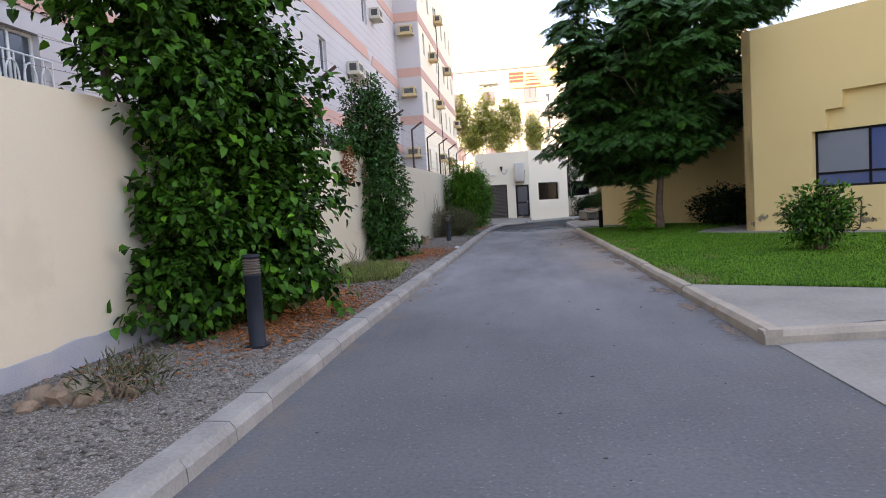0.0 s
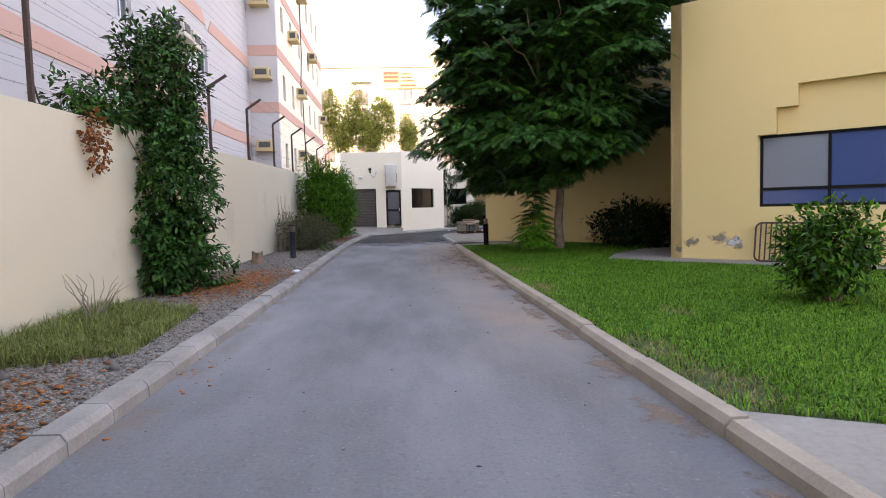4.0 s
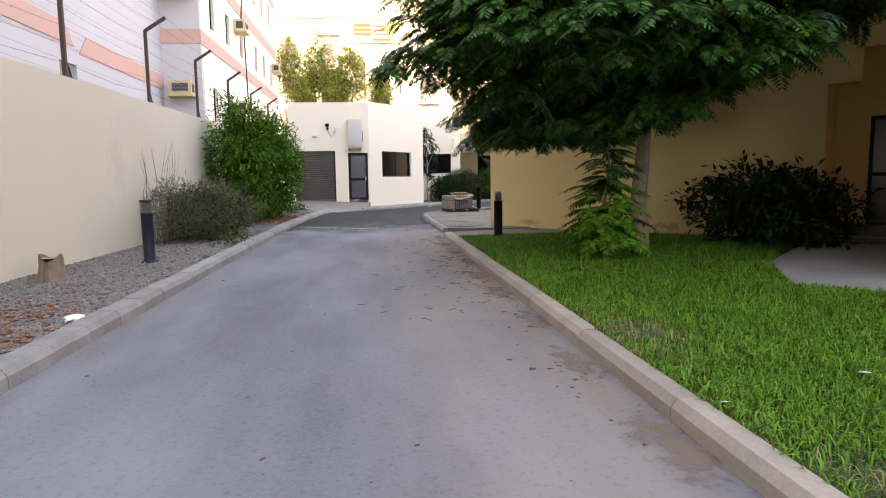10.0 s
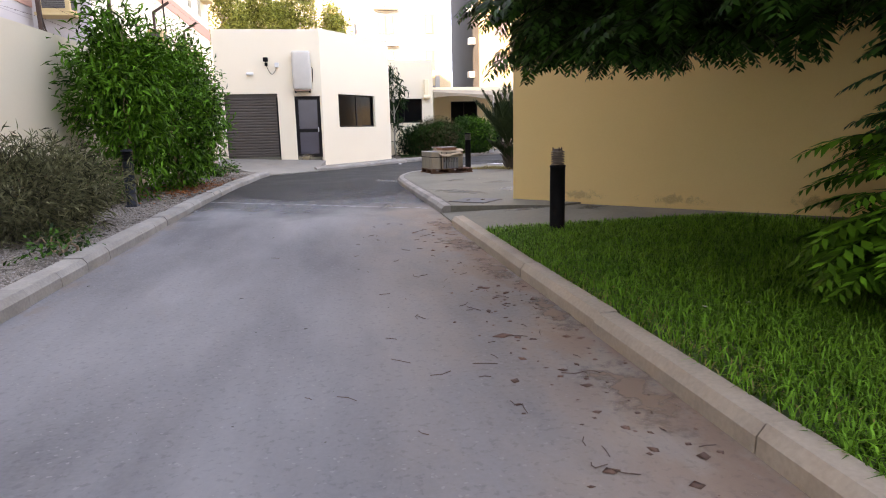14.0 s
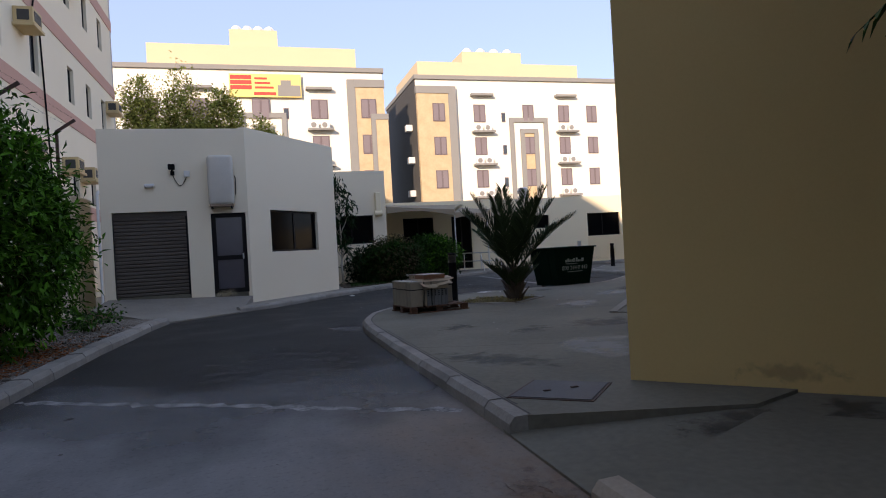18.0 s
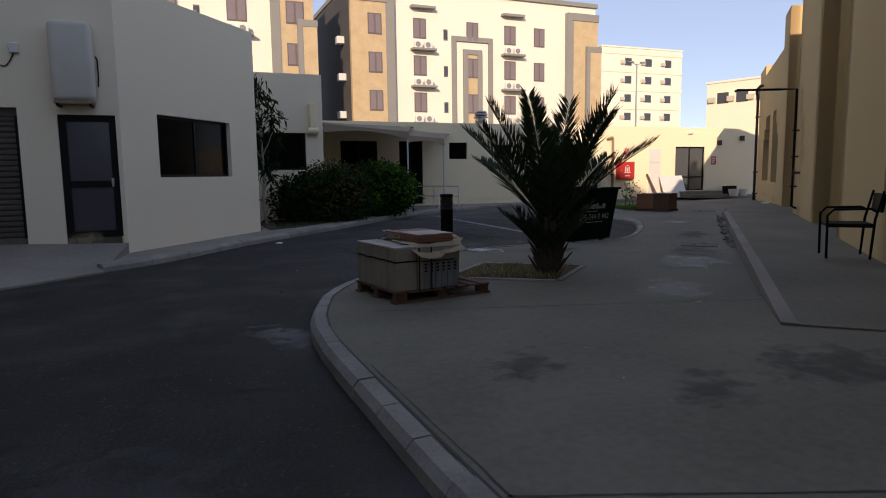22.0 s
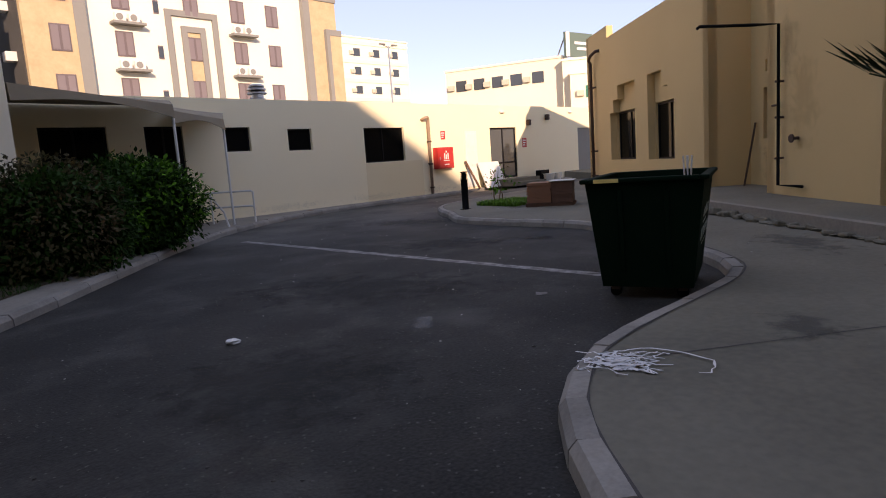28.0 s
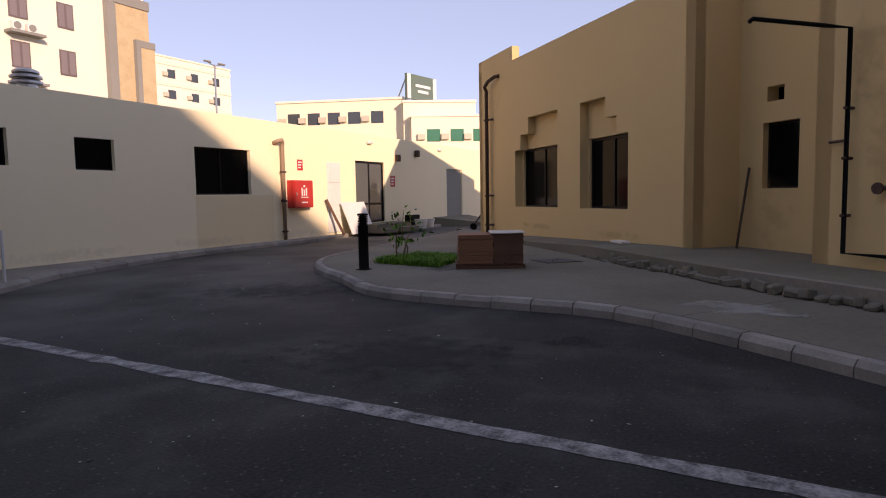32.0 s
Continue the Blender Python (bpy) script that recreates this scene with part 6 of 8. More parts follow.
for i, (cx, cy, sx, sy, n) in enumerate(((1.38, 16.85, 0.13, 0.25, 60000), (1.2, 25.5, 0.3, 3.0, 10000), (1.25, 20.0, 0.22, 0.8, 9000), (-2.35, 13.6, 0.2, 0.9, 9000), (-2.45, 18.0, 0.12, 0.8, 5000), (-2.2, 35.6, 0.2, 0.4, 3000))):
    scatter("road_litter", [(-2.6, 2), (1.48, 2), (1.5, 30), (-2.4, 38)], n, 0.015, BROWN if i < 3 else LITTER, "brown leaf scraps swept along the kerb", 61 + i, 0.002, 0.3, near(cx, cy, sx, sy), "leaf litter")
CHIP = mat("dark_chips", (0.05, 0.045, 0.04), (0.1, 0.09, 0.08), scale=9, fine=60, rough=0.9, bump=0, vary=0.5, island=True)
scatter("road_chips", [(-2.5, 2), (1.45, 2), (1.5, 31), (1.5, 37), (7, 42.5), (12, 46), (15, 53), (22, 56), (12, 55), (2, 45), (-2.3, 38)], 2600, 0.009, CHIP, "dark leaf scraps and chips strewn on the asphalt", 71, 0.001, 0.4, None, "road litter")
PALE = mat("pale_chips", (0.45, 0.43, 0.4), (0.3, 0.29, 0.27), scale=9, fine=60, rough=0.9, bump=0, vary=0.3, island=True)
scatter("lawn_leaves", LAWN, 110, 0.015, PALE, "pale dry leaves lying on the lawn", 74, 0.165, 0.2, None, "leaf litter")
scatter("pavement_chips", [(2, 32.5), (9, 37), (20, 49), (15, 52.5), (13, 47), (10, 43), (2.4, 39)], 260, 0.012, PALE, "pale scraps strewn on the pavement", 72, 0.13, 0.3, None, "road litter")
scatter("yard_chips", [(2, 41), (8, 43), (12, 46), (15, 53), (22, 56), (12, 55), (2, 45)], 500, 0.009, PALE, "pale scraps strewn on the yard", 73, 0.001, 0.3, None, "road litter")
# ---- things along the lane ----
def bollard(x, y, body, head, label, z=0.12, tilt=0.0, h=0.95, lid=True, neck=0.745, plate=True):
    b = thing("bollard_light", pose(x, y, z, tilt, 0, 0), label, "bollard light", "bollard lights")
    bm = bmesh.new()
    lathe(bm, [(0.092, -0.02), (0.092, 0.015), (0.085, 0.022), (0.085, neck - 0.025), (0.09, neck - 0.02), (0.09, neck), (0.06, neck + 0.005)], 20)
    part("post", bm, body, b, "", True)
    bm = bmesh.new()
    lathe(bm, [(0.05, neck - 0.005), (0.05, h - 0.02)], 14)
    part("lamp_tube", bm, head, b)
    rings = 10 if h > 1 else 6
    for k in range(rings):
        bm = bmesh.new()
        z0 = neck + 0.015 + k * (h - neck - 0.045) / rings
        g = 1.0 if lid else 0.86
        lathe(bm, [(0.06 * g, z0), (0.088 * g, z0 - 0.006), (0.09 * g, z0 + 0.002), (0.06 * g, z0 + 0.016)], 20)
        part("louvre", bm, head, b)
    if lid:
        bm = bmesh.new()
        lathe(bm, [(0.088, h - 0.035), (0.092, h - 0.03), (0.092, h - 0.005), (0.08, h), (0.02, h + 0.004)], 20)
        part("cap", bm, body, b, "", True)
    else:
        for a in (0.4, 2.5, 4.6):
            bm = bmesh.new()
            rod(bm, (0.055 * math.cos(a), 0.055 * math.sin(a), h - 0.06), (0.057 * math.cos(a), 0.057 * math.sin(a), h - 0.005), 0.006, None, 6)
            part("screw_rod", bm, RUST, b)
    if plate:
        bm = bmesh.new()
        soft_box(bm, -0.1, 0.1, -0.1, 0.1, -0.02, 0.012, 0.006)
        part("base_plate", bm, body, b)
    for k in range(4 if plate else 0):
        bm = bmesh.new()
        a = math.pi / 4 + k * math.pi / 2
        lathe(bm, [(0.01, 0.02), (0.01, 0.032)], 6, (0.112 * math.cos(a), 0.112 * math.sin(a), -0.018))
        part("bolt", bm, RUST, b)
    return b


bollard(-3.41, 8.27, BLUEBLACK, LOUVRE, "blue-black bollard light with a brown louvred head on the gravel")
bollard(-3.53, 26.05, BLUEBLACK, LOUVRE, "blue-black bollard light with a brown louvred head near the stump", tilt=1.5)
bollard(-3.46, 33.35, BLUEBLACK, BLACK, "dark bollard light half hidden by the tall shrub")
bollard(2.43, 28.53, BLACK, LOUVRE, "black bollard light with a rusty louvred head missing its cap", lid=False)
bollard(4.0, 40.43, BLACK, LOUVRE_GREY, "black bollard light with a clear louvred head on the pavement", 0.128, h=1.04, neck=0.83, plate=False)
bollard(14.16, 50.86, BLACK, BLACK, "black bollard light on the pavement island", 0.128)

# bent posts and barbed wire on the boundary wall
fence = thing("security_fence", pose(0, 0, 0), "bent rusty steel posts with barbed wire on the wall", "wire fence")
bm = bmesh.new()
box(bm, -0.03, 0.03, -0.03, 0.03, -0.05, 1.5)
vs = box(bm, -0.03, 0.03, -0.03, 0.03, 0, 0.5, pose(0, 0, 1.485, 0, 57, 0))
box(bm, -0.07, 0.07, -0.06, 0.06, -0.02, 0.012)
post_mesh = mesh_of("post", bm, RUST)
bm = bmesh.new()
rod(bm, (0, 0.03, 0.3), (0, 0.2, 0.0), 0.015, None, 6)
stay_mesh = mesh_of("stay", bm, RUST)
post_ys = [-2.25 + 3.6 * k for k in range(14)]
for y in post_ys:
    x, z = on_wall(y)
    ob = new("post", post_mesh)
    ob.parent = fence
    ob.matrix_world = pose(x - 0.08, y, z, 0, 0, RNG.uniform(-6, 6))
    st = new("stay", stay_mesh)
    st.parent = ob
for k in range(7):
    bm = bmesh.new()
    line = []
    for i, y in enumerate(post_ys):
        x, z = on_wall(y)
        if k < 5:
            p = (x - 0.05, y, z + 0.22 + 0.28 * k)
        else:
            p = (x - 0.05 + 0.2 * (k - 4), y, z + 1.5 + 0.13 * (k - 4))
        if i:
            q = line[-1]
            line.append(tuple((np.array(p) + q) / 2 - [0, 0, 0.03 + 0.05 * RNG.random()]))
        line.append(p)
    tube(bm, line, 0.002, 4)
    w = part("wire", bm, RUST, fence)
    bm = bmesh.new()
    for a, b in zip(line, line[1:]):
        a, b = Vector(a), Vector(b)
        for s in range(7):
            c = a.lerp(b, (s + 0.5) / 7)
            rod(bm, c + Vector((-0.012, 0.008, -0.012)), c + Vector((0.012, -0.008, 0.012)), 0.0018, None, 3, False)
    part("barbs", bm, RUST, w)["kind"] = "stuff"


# box air conditioners on the flats
def box_ac(m, casing, label):
    a = thing("box_air_conditioner", m, label, "air conditioner", "air conditioners on the flats")
    bm = bmesh.new()
    soft_box(bm, -0.42, 0.42, -0.55, 0.0, 0.0, 0.5, 0.02)
    part("casing", bm, casing, a)
    bm = bmesh.new()
    soft_box(bm, -0.5, 0.5, -0.6, 0.0, -0.1, -0.005, 0.015)
    part("bracket", bm, casing, a)
    bm = bmesh.new()
    box(bm, -0.3, 0.3, -0.562, -0.552, 0.1, 0.4)
    g = part("grille", bm, ACDARK, a)
    for k in range(6):
        bm = bmesh.new()
        box(bm, -0.3, 0.3, -0.57, -0.562, 0.12 + k * 0.05, 0.13 + k * 0.05)
        part("fin", bm, GREYSTONE, g)
    bm = bmesh.new()
    box(bm, 0.421, 0.428, -0.45, -0.12, 0.08, 0.4)
    part("side_grille", bm, ACDARK, a)
    bm = bmesh.new()
    box(bm, -0.428, -0.421, -0.45, -0.12, 0.08, 0.4)
    part("side_grille", bm, ACDARK, a)
    return a


first = box_ac(pose(-7.42, FY, 4.75), ACYELLOW, "yellowed box air conditioner jutting from the flats")
for z in (8.55, 12.35):
    copy_thing(first, pose(-7.45, FY, z))
for y, z in ((49.2, 4.8), (53.6, 4.85), (56.0, 4.8), (49.4, 8.75), (61.3, 8.7), (55.5, 12.4), (51.0, 15.3), (46.8, 11.6)):
    copy_thing(first, pose(FX1, y, z, 0, 0, 90))
second = box_ac(pose(FX0, 30.8, 7.7, 0, 0, 90), ACWHITE, "weathered white box air conditioner on the grey flats")
for y, z in ((31.9, 7.6), (24.0, 11.5), (36.0, 11.6)):
    copy_thing(second, pose(FX0, y, z, 0, 0, 90))
bm = bmesh.new()
tube(bm, [(FX1 + 0.06, 51.9, 3.2), (FX1 + 0.06, 51.6, 6.0), (FX1 + 0.05, 51.3, 9.2), (FX1 + 0.07, 50.6, 9.7), (FX1 + 0.05, 51.5, 12.0), (FX1 + 0.05, 51.4, 16.5)], 0.03, 6)
tagged(part("wall_cable", bm, BLACK), "black cables running up the flats", "cable")
# lattice window grille near the start
gr = thing("window_grille", pose(FX0 + 0.03, 10.4, 3.2, 0, 0, 90), "white ornamental window grille on the flats", "window grille")
bm = bmesh.new()
for k in range(8):
    rod(bm, (k * 0.2, 0, 0), (k * 0.2, 0, 1.0), 0.014, None, 6)
for z in (0.0, 0.3, 1.0):
    rod(bm, (0, 0, z), (1.4, 0, z), 0.014, None, 6)
part("bars", bm, WHITEPAINT, gr)
for k in range(4):
    bm = bmesh.new()
    tube(bm, [(0.17 + 0.36 * k + 0.13 * math.cos(a), -0.015, 0.62 + 0.26 * math.sin(a)) for a in np.linspace(0, 2 * math.pi, 13)], 0.016, 6)
    part("hoop", bm, WHITEPAINT, gr)

# stumps
def stump(x, y, r, h, seed, label):
    s = thing("tree_stump", pose(x, y, 0.1), label, "tree stump")
    bm = bmesh.new()
    rr = np.random.default_rng(seed)
    n = 18
    rings = []
    ph = rr.uniform(0, 6, 4)
    for z, k in ((-0.03, 1.25), (0.06, 1.08), (h * 0.6, 0.95), (h, 0.9)):
        rings.append([bm.verts.new((r * k * (1 + 0.16 * math.sin(3 * a + ph[0]) + 0.08 * math.sin(7 * a + ph[1])) * math.cos(a), r * k * (1 + 0.16 * math.sin(3 * a + ph[0]) + 0.1 * math.sin(5 * a + ph[2])) * math.sin(a), z + (0.05 * math.sin(2 * a + ph[3]) if z == h else 0))) for a in np.linspace(0, 2 * math.pi, n, endpoint=False)])
    for a, b in zip(rings, rings[1:]):
        for i in range(n):
            bm.faces.new((a[i], a[(i + 1) % n], b[(i + 1) % n], b[i]))
    part("bark", bm, BARK, s)
    bm = bmesh.new()
    top = bm.verts.new((0, 0, h - 0.03))
    ring = [bm.verts.new(v) for v in [(r * 0.88 * math.cos(a), r * 0.88 * math.sin(a), h - 0.005) for a in np.linspace(0, 2 * math.pi, n, endpoint=False)]]
    for i in range(n):
        bm.faces.new((ring[i], ring[(i + 1) % n], top))
    part("cut_face", bm, DEADWOOD, s, "pale sawn face")


stump(-4.17, 24.4, 0.14, 0.3, 5, "short brown tree stump at the wall foot")
root = thing("rotting_stump", pose(-4.2, 6.55, 0.08), "low rotting tree stump split into crumbling lumps", "tree stump")
rr = np.random.default_rng(6)
for k in range(9):
    a, d = 2.4 * k, 0.05 + 0.034 * k
    bm = bmesh.new()
    bmesh.ops.create_icosphere(bm, subdivisions=2, radius=0.13 - 0.006 * k)
    for v in bm.verts:
        v.co *= 1 + 0.16 * rr.normal()
        v.co.z = v.co.z * (1.1 - 0.06 * k) + 0.05
        v.co += Vector((d * math.cos(a) * 1.25, d * math.sin(a), 0))
    part("lump", bm, BARK if k % 3 else DEADWOOD, root)

# cement plinth at the wall foot with an uneven edge
bm = bmesh.new()
prev = None
for i in range(125):
    y = -6 + i * 0.16
    x = on_wall(y)[0] + 0.012
    h = 0.24 + 0.07 * noise.noise((y * 0.7, 0, 3)) + 0.05 * noise.noise((y * 3.1, 1, 0))
    if y > 12:
        h *= max(0.45, 1 - (y - 12) / 30)
    cur = [bm.verts.new((x, y, 0.05)), bm.verts.new((x, y, h + 0.1)), bm.verts.new((x - 0.02, y, h + 0.11))]
    if prev:
        bm.faces.new((prev[0], cur[0], cur[1], prev[1]))
        bm.faces.new((prev[1], cur[1], cur[2], prev[2]))
    prev = cur
PLINTH = mat("blue_grey_cement", (0.3, 0.31, 0.34), (0.42, 0.41, 0.4), scale=3, fine=40, amount=0.9, rough=0.95, bump=0.3)
setting("wall_plinth", bm, PLINTH, "blue-grey cement skirting along the wall foot", "wall")

# steel barrier leaning on the yellow wall
bar = thing("steel_barrier", Matrix.Translation(uv(19.5, 8.9, 0.14)) @ pose(0, 0, 0, 0, 0, -45) @ pose(0, 0, 0, -12, 0, 0), "black tubular steel barrier leaning on the wall", "barrier")
W, H, R = 0.6, 0.82, 0.12
arc = []
for cx, cz, a0 in ((W - R, R, -90), (W - R, H - R, 0), (-W + R, H - R, 90), (-W + R, R, 180)):
    arc += [(cx + R * math.cos(radians(a0 + k * 22.5)), 0, cz + R * math.sin(radians(a0 + k * 22.5)) + 0.02) for k in range(5)]
bm = bmesh.new()
tube(bm, arc + [arc[0]], 0.02, 8)
part("frame", bm, RUST, bar, "", True)
for x in (-0.5, -0.4, -0.3, -0.2, -0.1, 0.02, 0.12, 0.24):
    bm = bmesh.new()
    rod(bm, (x, 0, 0.03), (x, 0, 0.83), 0.016)
    part("bar", bm, RUST, bar)
for z in (0.25, 0.62):
    bm = bmesh.new()
    rod(bm, (W, 0, z), (W + 0.09, 0, z), 0.016)
    part("hook", bm, RUST, bar)


# stains that lie on floors and walls
def stain_mat(name, colour, cover=0.7, scale=5.0, rough=0.95):
    m = bpy.data.materials.new(name)
    m.use_nodes = True
    n, l = m.node_tree.nodes, m.node_tree.links
    b = n["Principled BSDF"]
    b.inputs["Base Color"].default_value = (*colour, 1)
    b.inputs["Roughness"].default_value = rough
    tc = n.new("ShaderNodeTexCoord")
    ln = n.new("ShaderNodeVectorMath")
    ln.operation = "LENGTH"
    l.new(tc.outputs["Object"], ln.inputs[0])
    geo = n.new("ShaderNodeNewGeometry")
    ns = n.new("ShaderNodeTexNoise")
    ns.inputs["Scale"].default_value, ns.inputs["Detail"].default_value, ns.inputs["Roughness"].default_value = scale, 8, 0.65
    l.new(geo.outputs["Position"], ns.inputs["Vector"])
    a = n.new("ShaderNodeMath")
    a.operation = "MULTIPLY_ADD"
    a.inputs[1].default_value, a.inputs[2].default_value = -1.0, 0.55
    l.new(ln.outputs["Value"], a.inputs[0])
    s = n.new("ShaderNodeMath")
    s.operation = "ADD"
    l.new(a.outputs[0], s.inputs[0])
    rag = n.new("ShaderNodeMath")
    rag.operation = "MULTIPLY_ADD"
    rag.inputs[1].default_value, rag.inputs[2].default_value = 2.4, -0.75
    l.new(ns.outputs["Fac"], rag.inputs[0])
    l.new(rag.outputs[0], s.inputs[1])
    r = n.new("ShaderNodeMapRange")
    r.interpolation_type = "SMOOTHSTEP"
    r.inputs[1].default_value, r.inputs[2].default_value, r.inputs[4].default_value = 0.32, 0.85, cover
    l.new(s.outputs[0], r.inputs[0])
    t = n.new("ShaderNodeBsdfTransparent")
    mx = n.new("ShaderNodeMixShader")
    l.new(r.outputs[0], mx.inputs[0])
    l.new(t.outputs[0], mx.inputs[1])
    l.new(b.outputs[0], mx.inputs[2])
    l.new(mx.outputs[0], n["Material Output"].inputs[0])
    return m


DISC = bmesh.new()
bmesh.ops.create_circle(DISC, cap_ends=True, segments=24, radius=1.0)
disc = bpy.data.meshes.new("stain")
DISC.to_mesh(disc)
DISC.free()
STAINS = {}


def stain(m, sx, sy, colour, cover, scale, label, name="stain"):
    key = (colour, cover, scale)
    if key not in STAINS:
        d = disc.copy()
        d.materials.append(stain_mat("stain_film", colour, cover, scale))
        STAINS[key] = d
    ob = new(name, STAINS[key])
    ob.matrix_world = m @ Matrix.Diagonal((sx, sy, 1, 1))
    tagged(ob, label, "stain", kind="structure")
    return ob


k = 0
for x, y, sx, sy in ((6.6, 46.0, 1.6, 2.4), (9.8, 47.6, 1.2, 1.8), (4.2, 44.0, 1.3, 1.6), (10.8, 46.4, 0.5, 0.45), (12.5, 51.0, 1.3, 2.4)):
    stain(pose(x, y, 0.0035 + 0.0002 * k, 0, 0, 30), sx, sy, (0.02, 0.02, 0.02), 0.35, 3.4, "dark oily patch on the yard asphalt")
    k += 1
# paler film that brightens the road where lane and yard asphalt meet
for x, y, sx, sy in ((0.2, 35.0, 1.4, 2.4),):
    stain(pose(x, y, 0.003 + 0.0002 * k), sx, sy, (0.1, 0.097, 0.093), 0.35, 4.5, "paler film blending the tone of lane and yard asphalt")
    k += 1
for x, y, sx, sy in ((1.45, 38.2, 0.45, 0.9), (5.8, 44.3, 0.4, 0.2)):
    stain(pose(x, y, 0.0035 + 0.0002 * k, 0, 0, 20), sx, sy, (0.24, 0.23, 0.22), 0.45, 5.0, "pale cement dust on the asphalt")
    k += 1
for x, y, sx, sy in ((2.75, 36.1, 0.55, 0.4), (3.5, 35.2, 0.6, 0.35), (4.6, 35.2, 0.9, 0.8), (8.4, 40.4, 1.0, 0.6), (6.6, 41.5, 0.6, 0.4), (14.6, 49.6, 0.7, 0.6), (10.4, 42.4, 1.3, 0.6), (6.8, 37.0, 1.2, 0.7), (2.3, 33.4, 0.5, 1.2)):
    stain(pose(x, y, 0.1325 + 0.0002 * (k % 20), 0, 0, 40), sx, sy, (0.08, 0.075, 0.07), 0.4, 5.5, "dark grimy stain on the concrete")
    k += 1
for x, y, sx, sy in ((3.6, 33.6, 1.2, 0.8), (5.6, 37.8, 1.2, 0.6), (7.4, 39.4, 1.1, 0.7), (12.4, 45.0, 0.9, 0.6), (6.6, 10.0, 1.4, 0.9)):
    stain(pose(x, y, 0.1365 + 0.0002 * (k % 20), 0, 0, 60), sx, sy, (0.46, 0.44, 0.41), 0.45, 3.0, "pale worn patch on the concrete")
    k += 1
# damp and peeling paint on walls; the pose's z points out of the wall
face_u = lambda u, v, z: Matrix.Translation(uv(u, v, z)) @ pose(0, 0, 0, 0, 0, -45) @ pose(0, 0, 0, 90, 0, 0)
for v, z, sx, sz in ((10.9, 0.52, 0.3, 0.16), (10.3, 0.62, 0.35, 0.2), (9.9, 0.5, 0.25, 0.22), (11.2, 0.36, 0.18, 0.12), (8.3, 0.4, 0.5, 0.12)):
    stain(face_u(19.796, v, z), sx, sz, (0.24, 0.19, 0.13), 0.9, 7.0, "damp brown flaking paint at the wall foot")
stain(face_u(19.794, 10.0, 0.55), 0.32, 0.22, (0.6, 0.58, 0.53), 0.9, 6.0, "bare white patch of peeled paint")
for v, z, sx, sz in ((19.4, 0.25, 0.6, 0.14), (17.9, 0.22, 0.7, 0.12), (16.0, 0.25, 0.8, 0.14), (14.6, 0.25, 0.5, 0.12)):
    stain(face_u(24.596, v, z), sx, sz, (0.45, 0.36, 0.22), 0.3, 7.0, "damp stain at the wall foot")
face_v = lambda u, v, z: Matrix.Translation(uv(u - 0.4, v + 0.2, z)) @ pose(0, 0, 0, 0, 0, 225) @ pose(0, 0, 0, 90, 0, 0)
for u, v, z, sx, sz in ((41.4, 20.104, 2.0, 0.7, 1.3), (41.9, 20.104, 3.0, 0.5, 0.9), (44.3, 19.104, 1.0, 0.6, 0.8), (47.6, 20.104, 0.45, 1.2, 0.16), (51, 20.104, 0.5, 1.2, 0.14)):
    stain(face_v(u, v, z), sx, sz, (0.42, 0.29, 0.14), 0.16, 2.2, "brown water stain on the yellow wall")
for x, z, sx, sz in ((-0.9, 0.4, 0.5, 0.2), (-2.6, 2.9, 0.1, 0.5)):
    stain(pose(x, 44.994, z, 90, 0, 0), sx, sz, (0.42, 0.34, 0.22), 0.5, 2.5, "brown water stain on the garage wall")
for x, sx in ((13.5, 2.2), (17, 2.0), (20.5, 1.6), (23, 1.5), (28, 2.0)):
    stain(pose(x, NY - 0.005, 0.28, 90, 0, 0), sx, 0.2, (0.5, 0.41, 0.28), 0.09, 6.0, "dusty splash stain along the wall foot")
for y, z, sx, sz in ((13.4, 1.6, 0.5, 1.0), (24.0, 1.2, 1.2, 0.9), (28, 1.7, 0.6, 1.2), (7.0, 1.2, 0.9, 0.8), (18, 1.0, 0.8, 0.7)):
    stain(Matrix.Translation((on_wall(y)[0] + 0.006, y, z)) @ pose(0, 0, 0, 90, 0, 90), sx, sz, (0.46, 0.4, 0.3), 0.06, 2.6, "faint grimy stain on the beige wall")


# ---- the yard ----
def strip_line(name, p, q, w, z, material, label, seed, wob=0.02, seg=40):
    """A worn painted line with ragged edges."""
    r = np.random.default_rng(seed)
    p, q = np.array(p), np.array(q)
    d = (q - p) / np.linalg.norm(q - p)
    nn = np.array([-d[1], d[0]])
    V, F = [], []
    for i in range(seg + 1):
        c = p + (q - p) * i / seg
        a, b = c - nn * (w / 2 + r.normal() * wob), c + nn * (w / 2 + r.normal() * wob)
        V += [(*a, z), (*b, z)]
        if i:
            F.append((2 * i - 2, 2 * i, 2 * i + 1, 2 * i - 1))
    return tagged(quads(name, V, F, material), label, "road marking", kind="structure")


strip_line("road_line", (8.82, 52.4), (8.27, 43.4), 0.17, 0.004, WORN_LINE, "worn white line across the yard", 1, 0.012)
strip_line("road_joint", (-2.35, 34.5), (1.5, 32.1), 0.11, 0.0045, WORN_LINE, "pale ragged joint across the lane", 2, 0.03)
JOINT = mat("dark_joint", (0.06, 0.055, 0.05), (0.1, 0.09, 0.085), scale=6, fine=50, rough=0.95, bump=0.2)
for i, (p, q, w) in enumerate((((2.2, 38.3), (6.4, 36.9), 0.016), ((5.25, 42.3), (8.6, 39.7), 0.014), ((1.75, 34.6), (4.6, 33.4), 0.015), ((11.7, 45.6), (13.6, 44.2), 0.014), ((12.7, 49.3), (16.6, 47.6), 0.014))):
    strip_line("pavement_joint", p, q, w, 0.1305, JOINT, "dark joint between concrete slabs", 10 + i, 0.003)
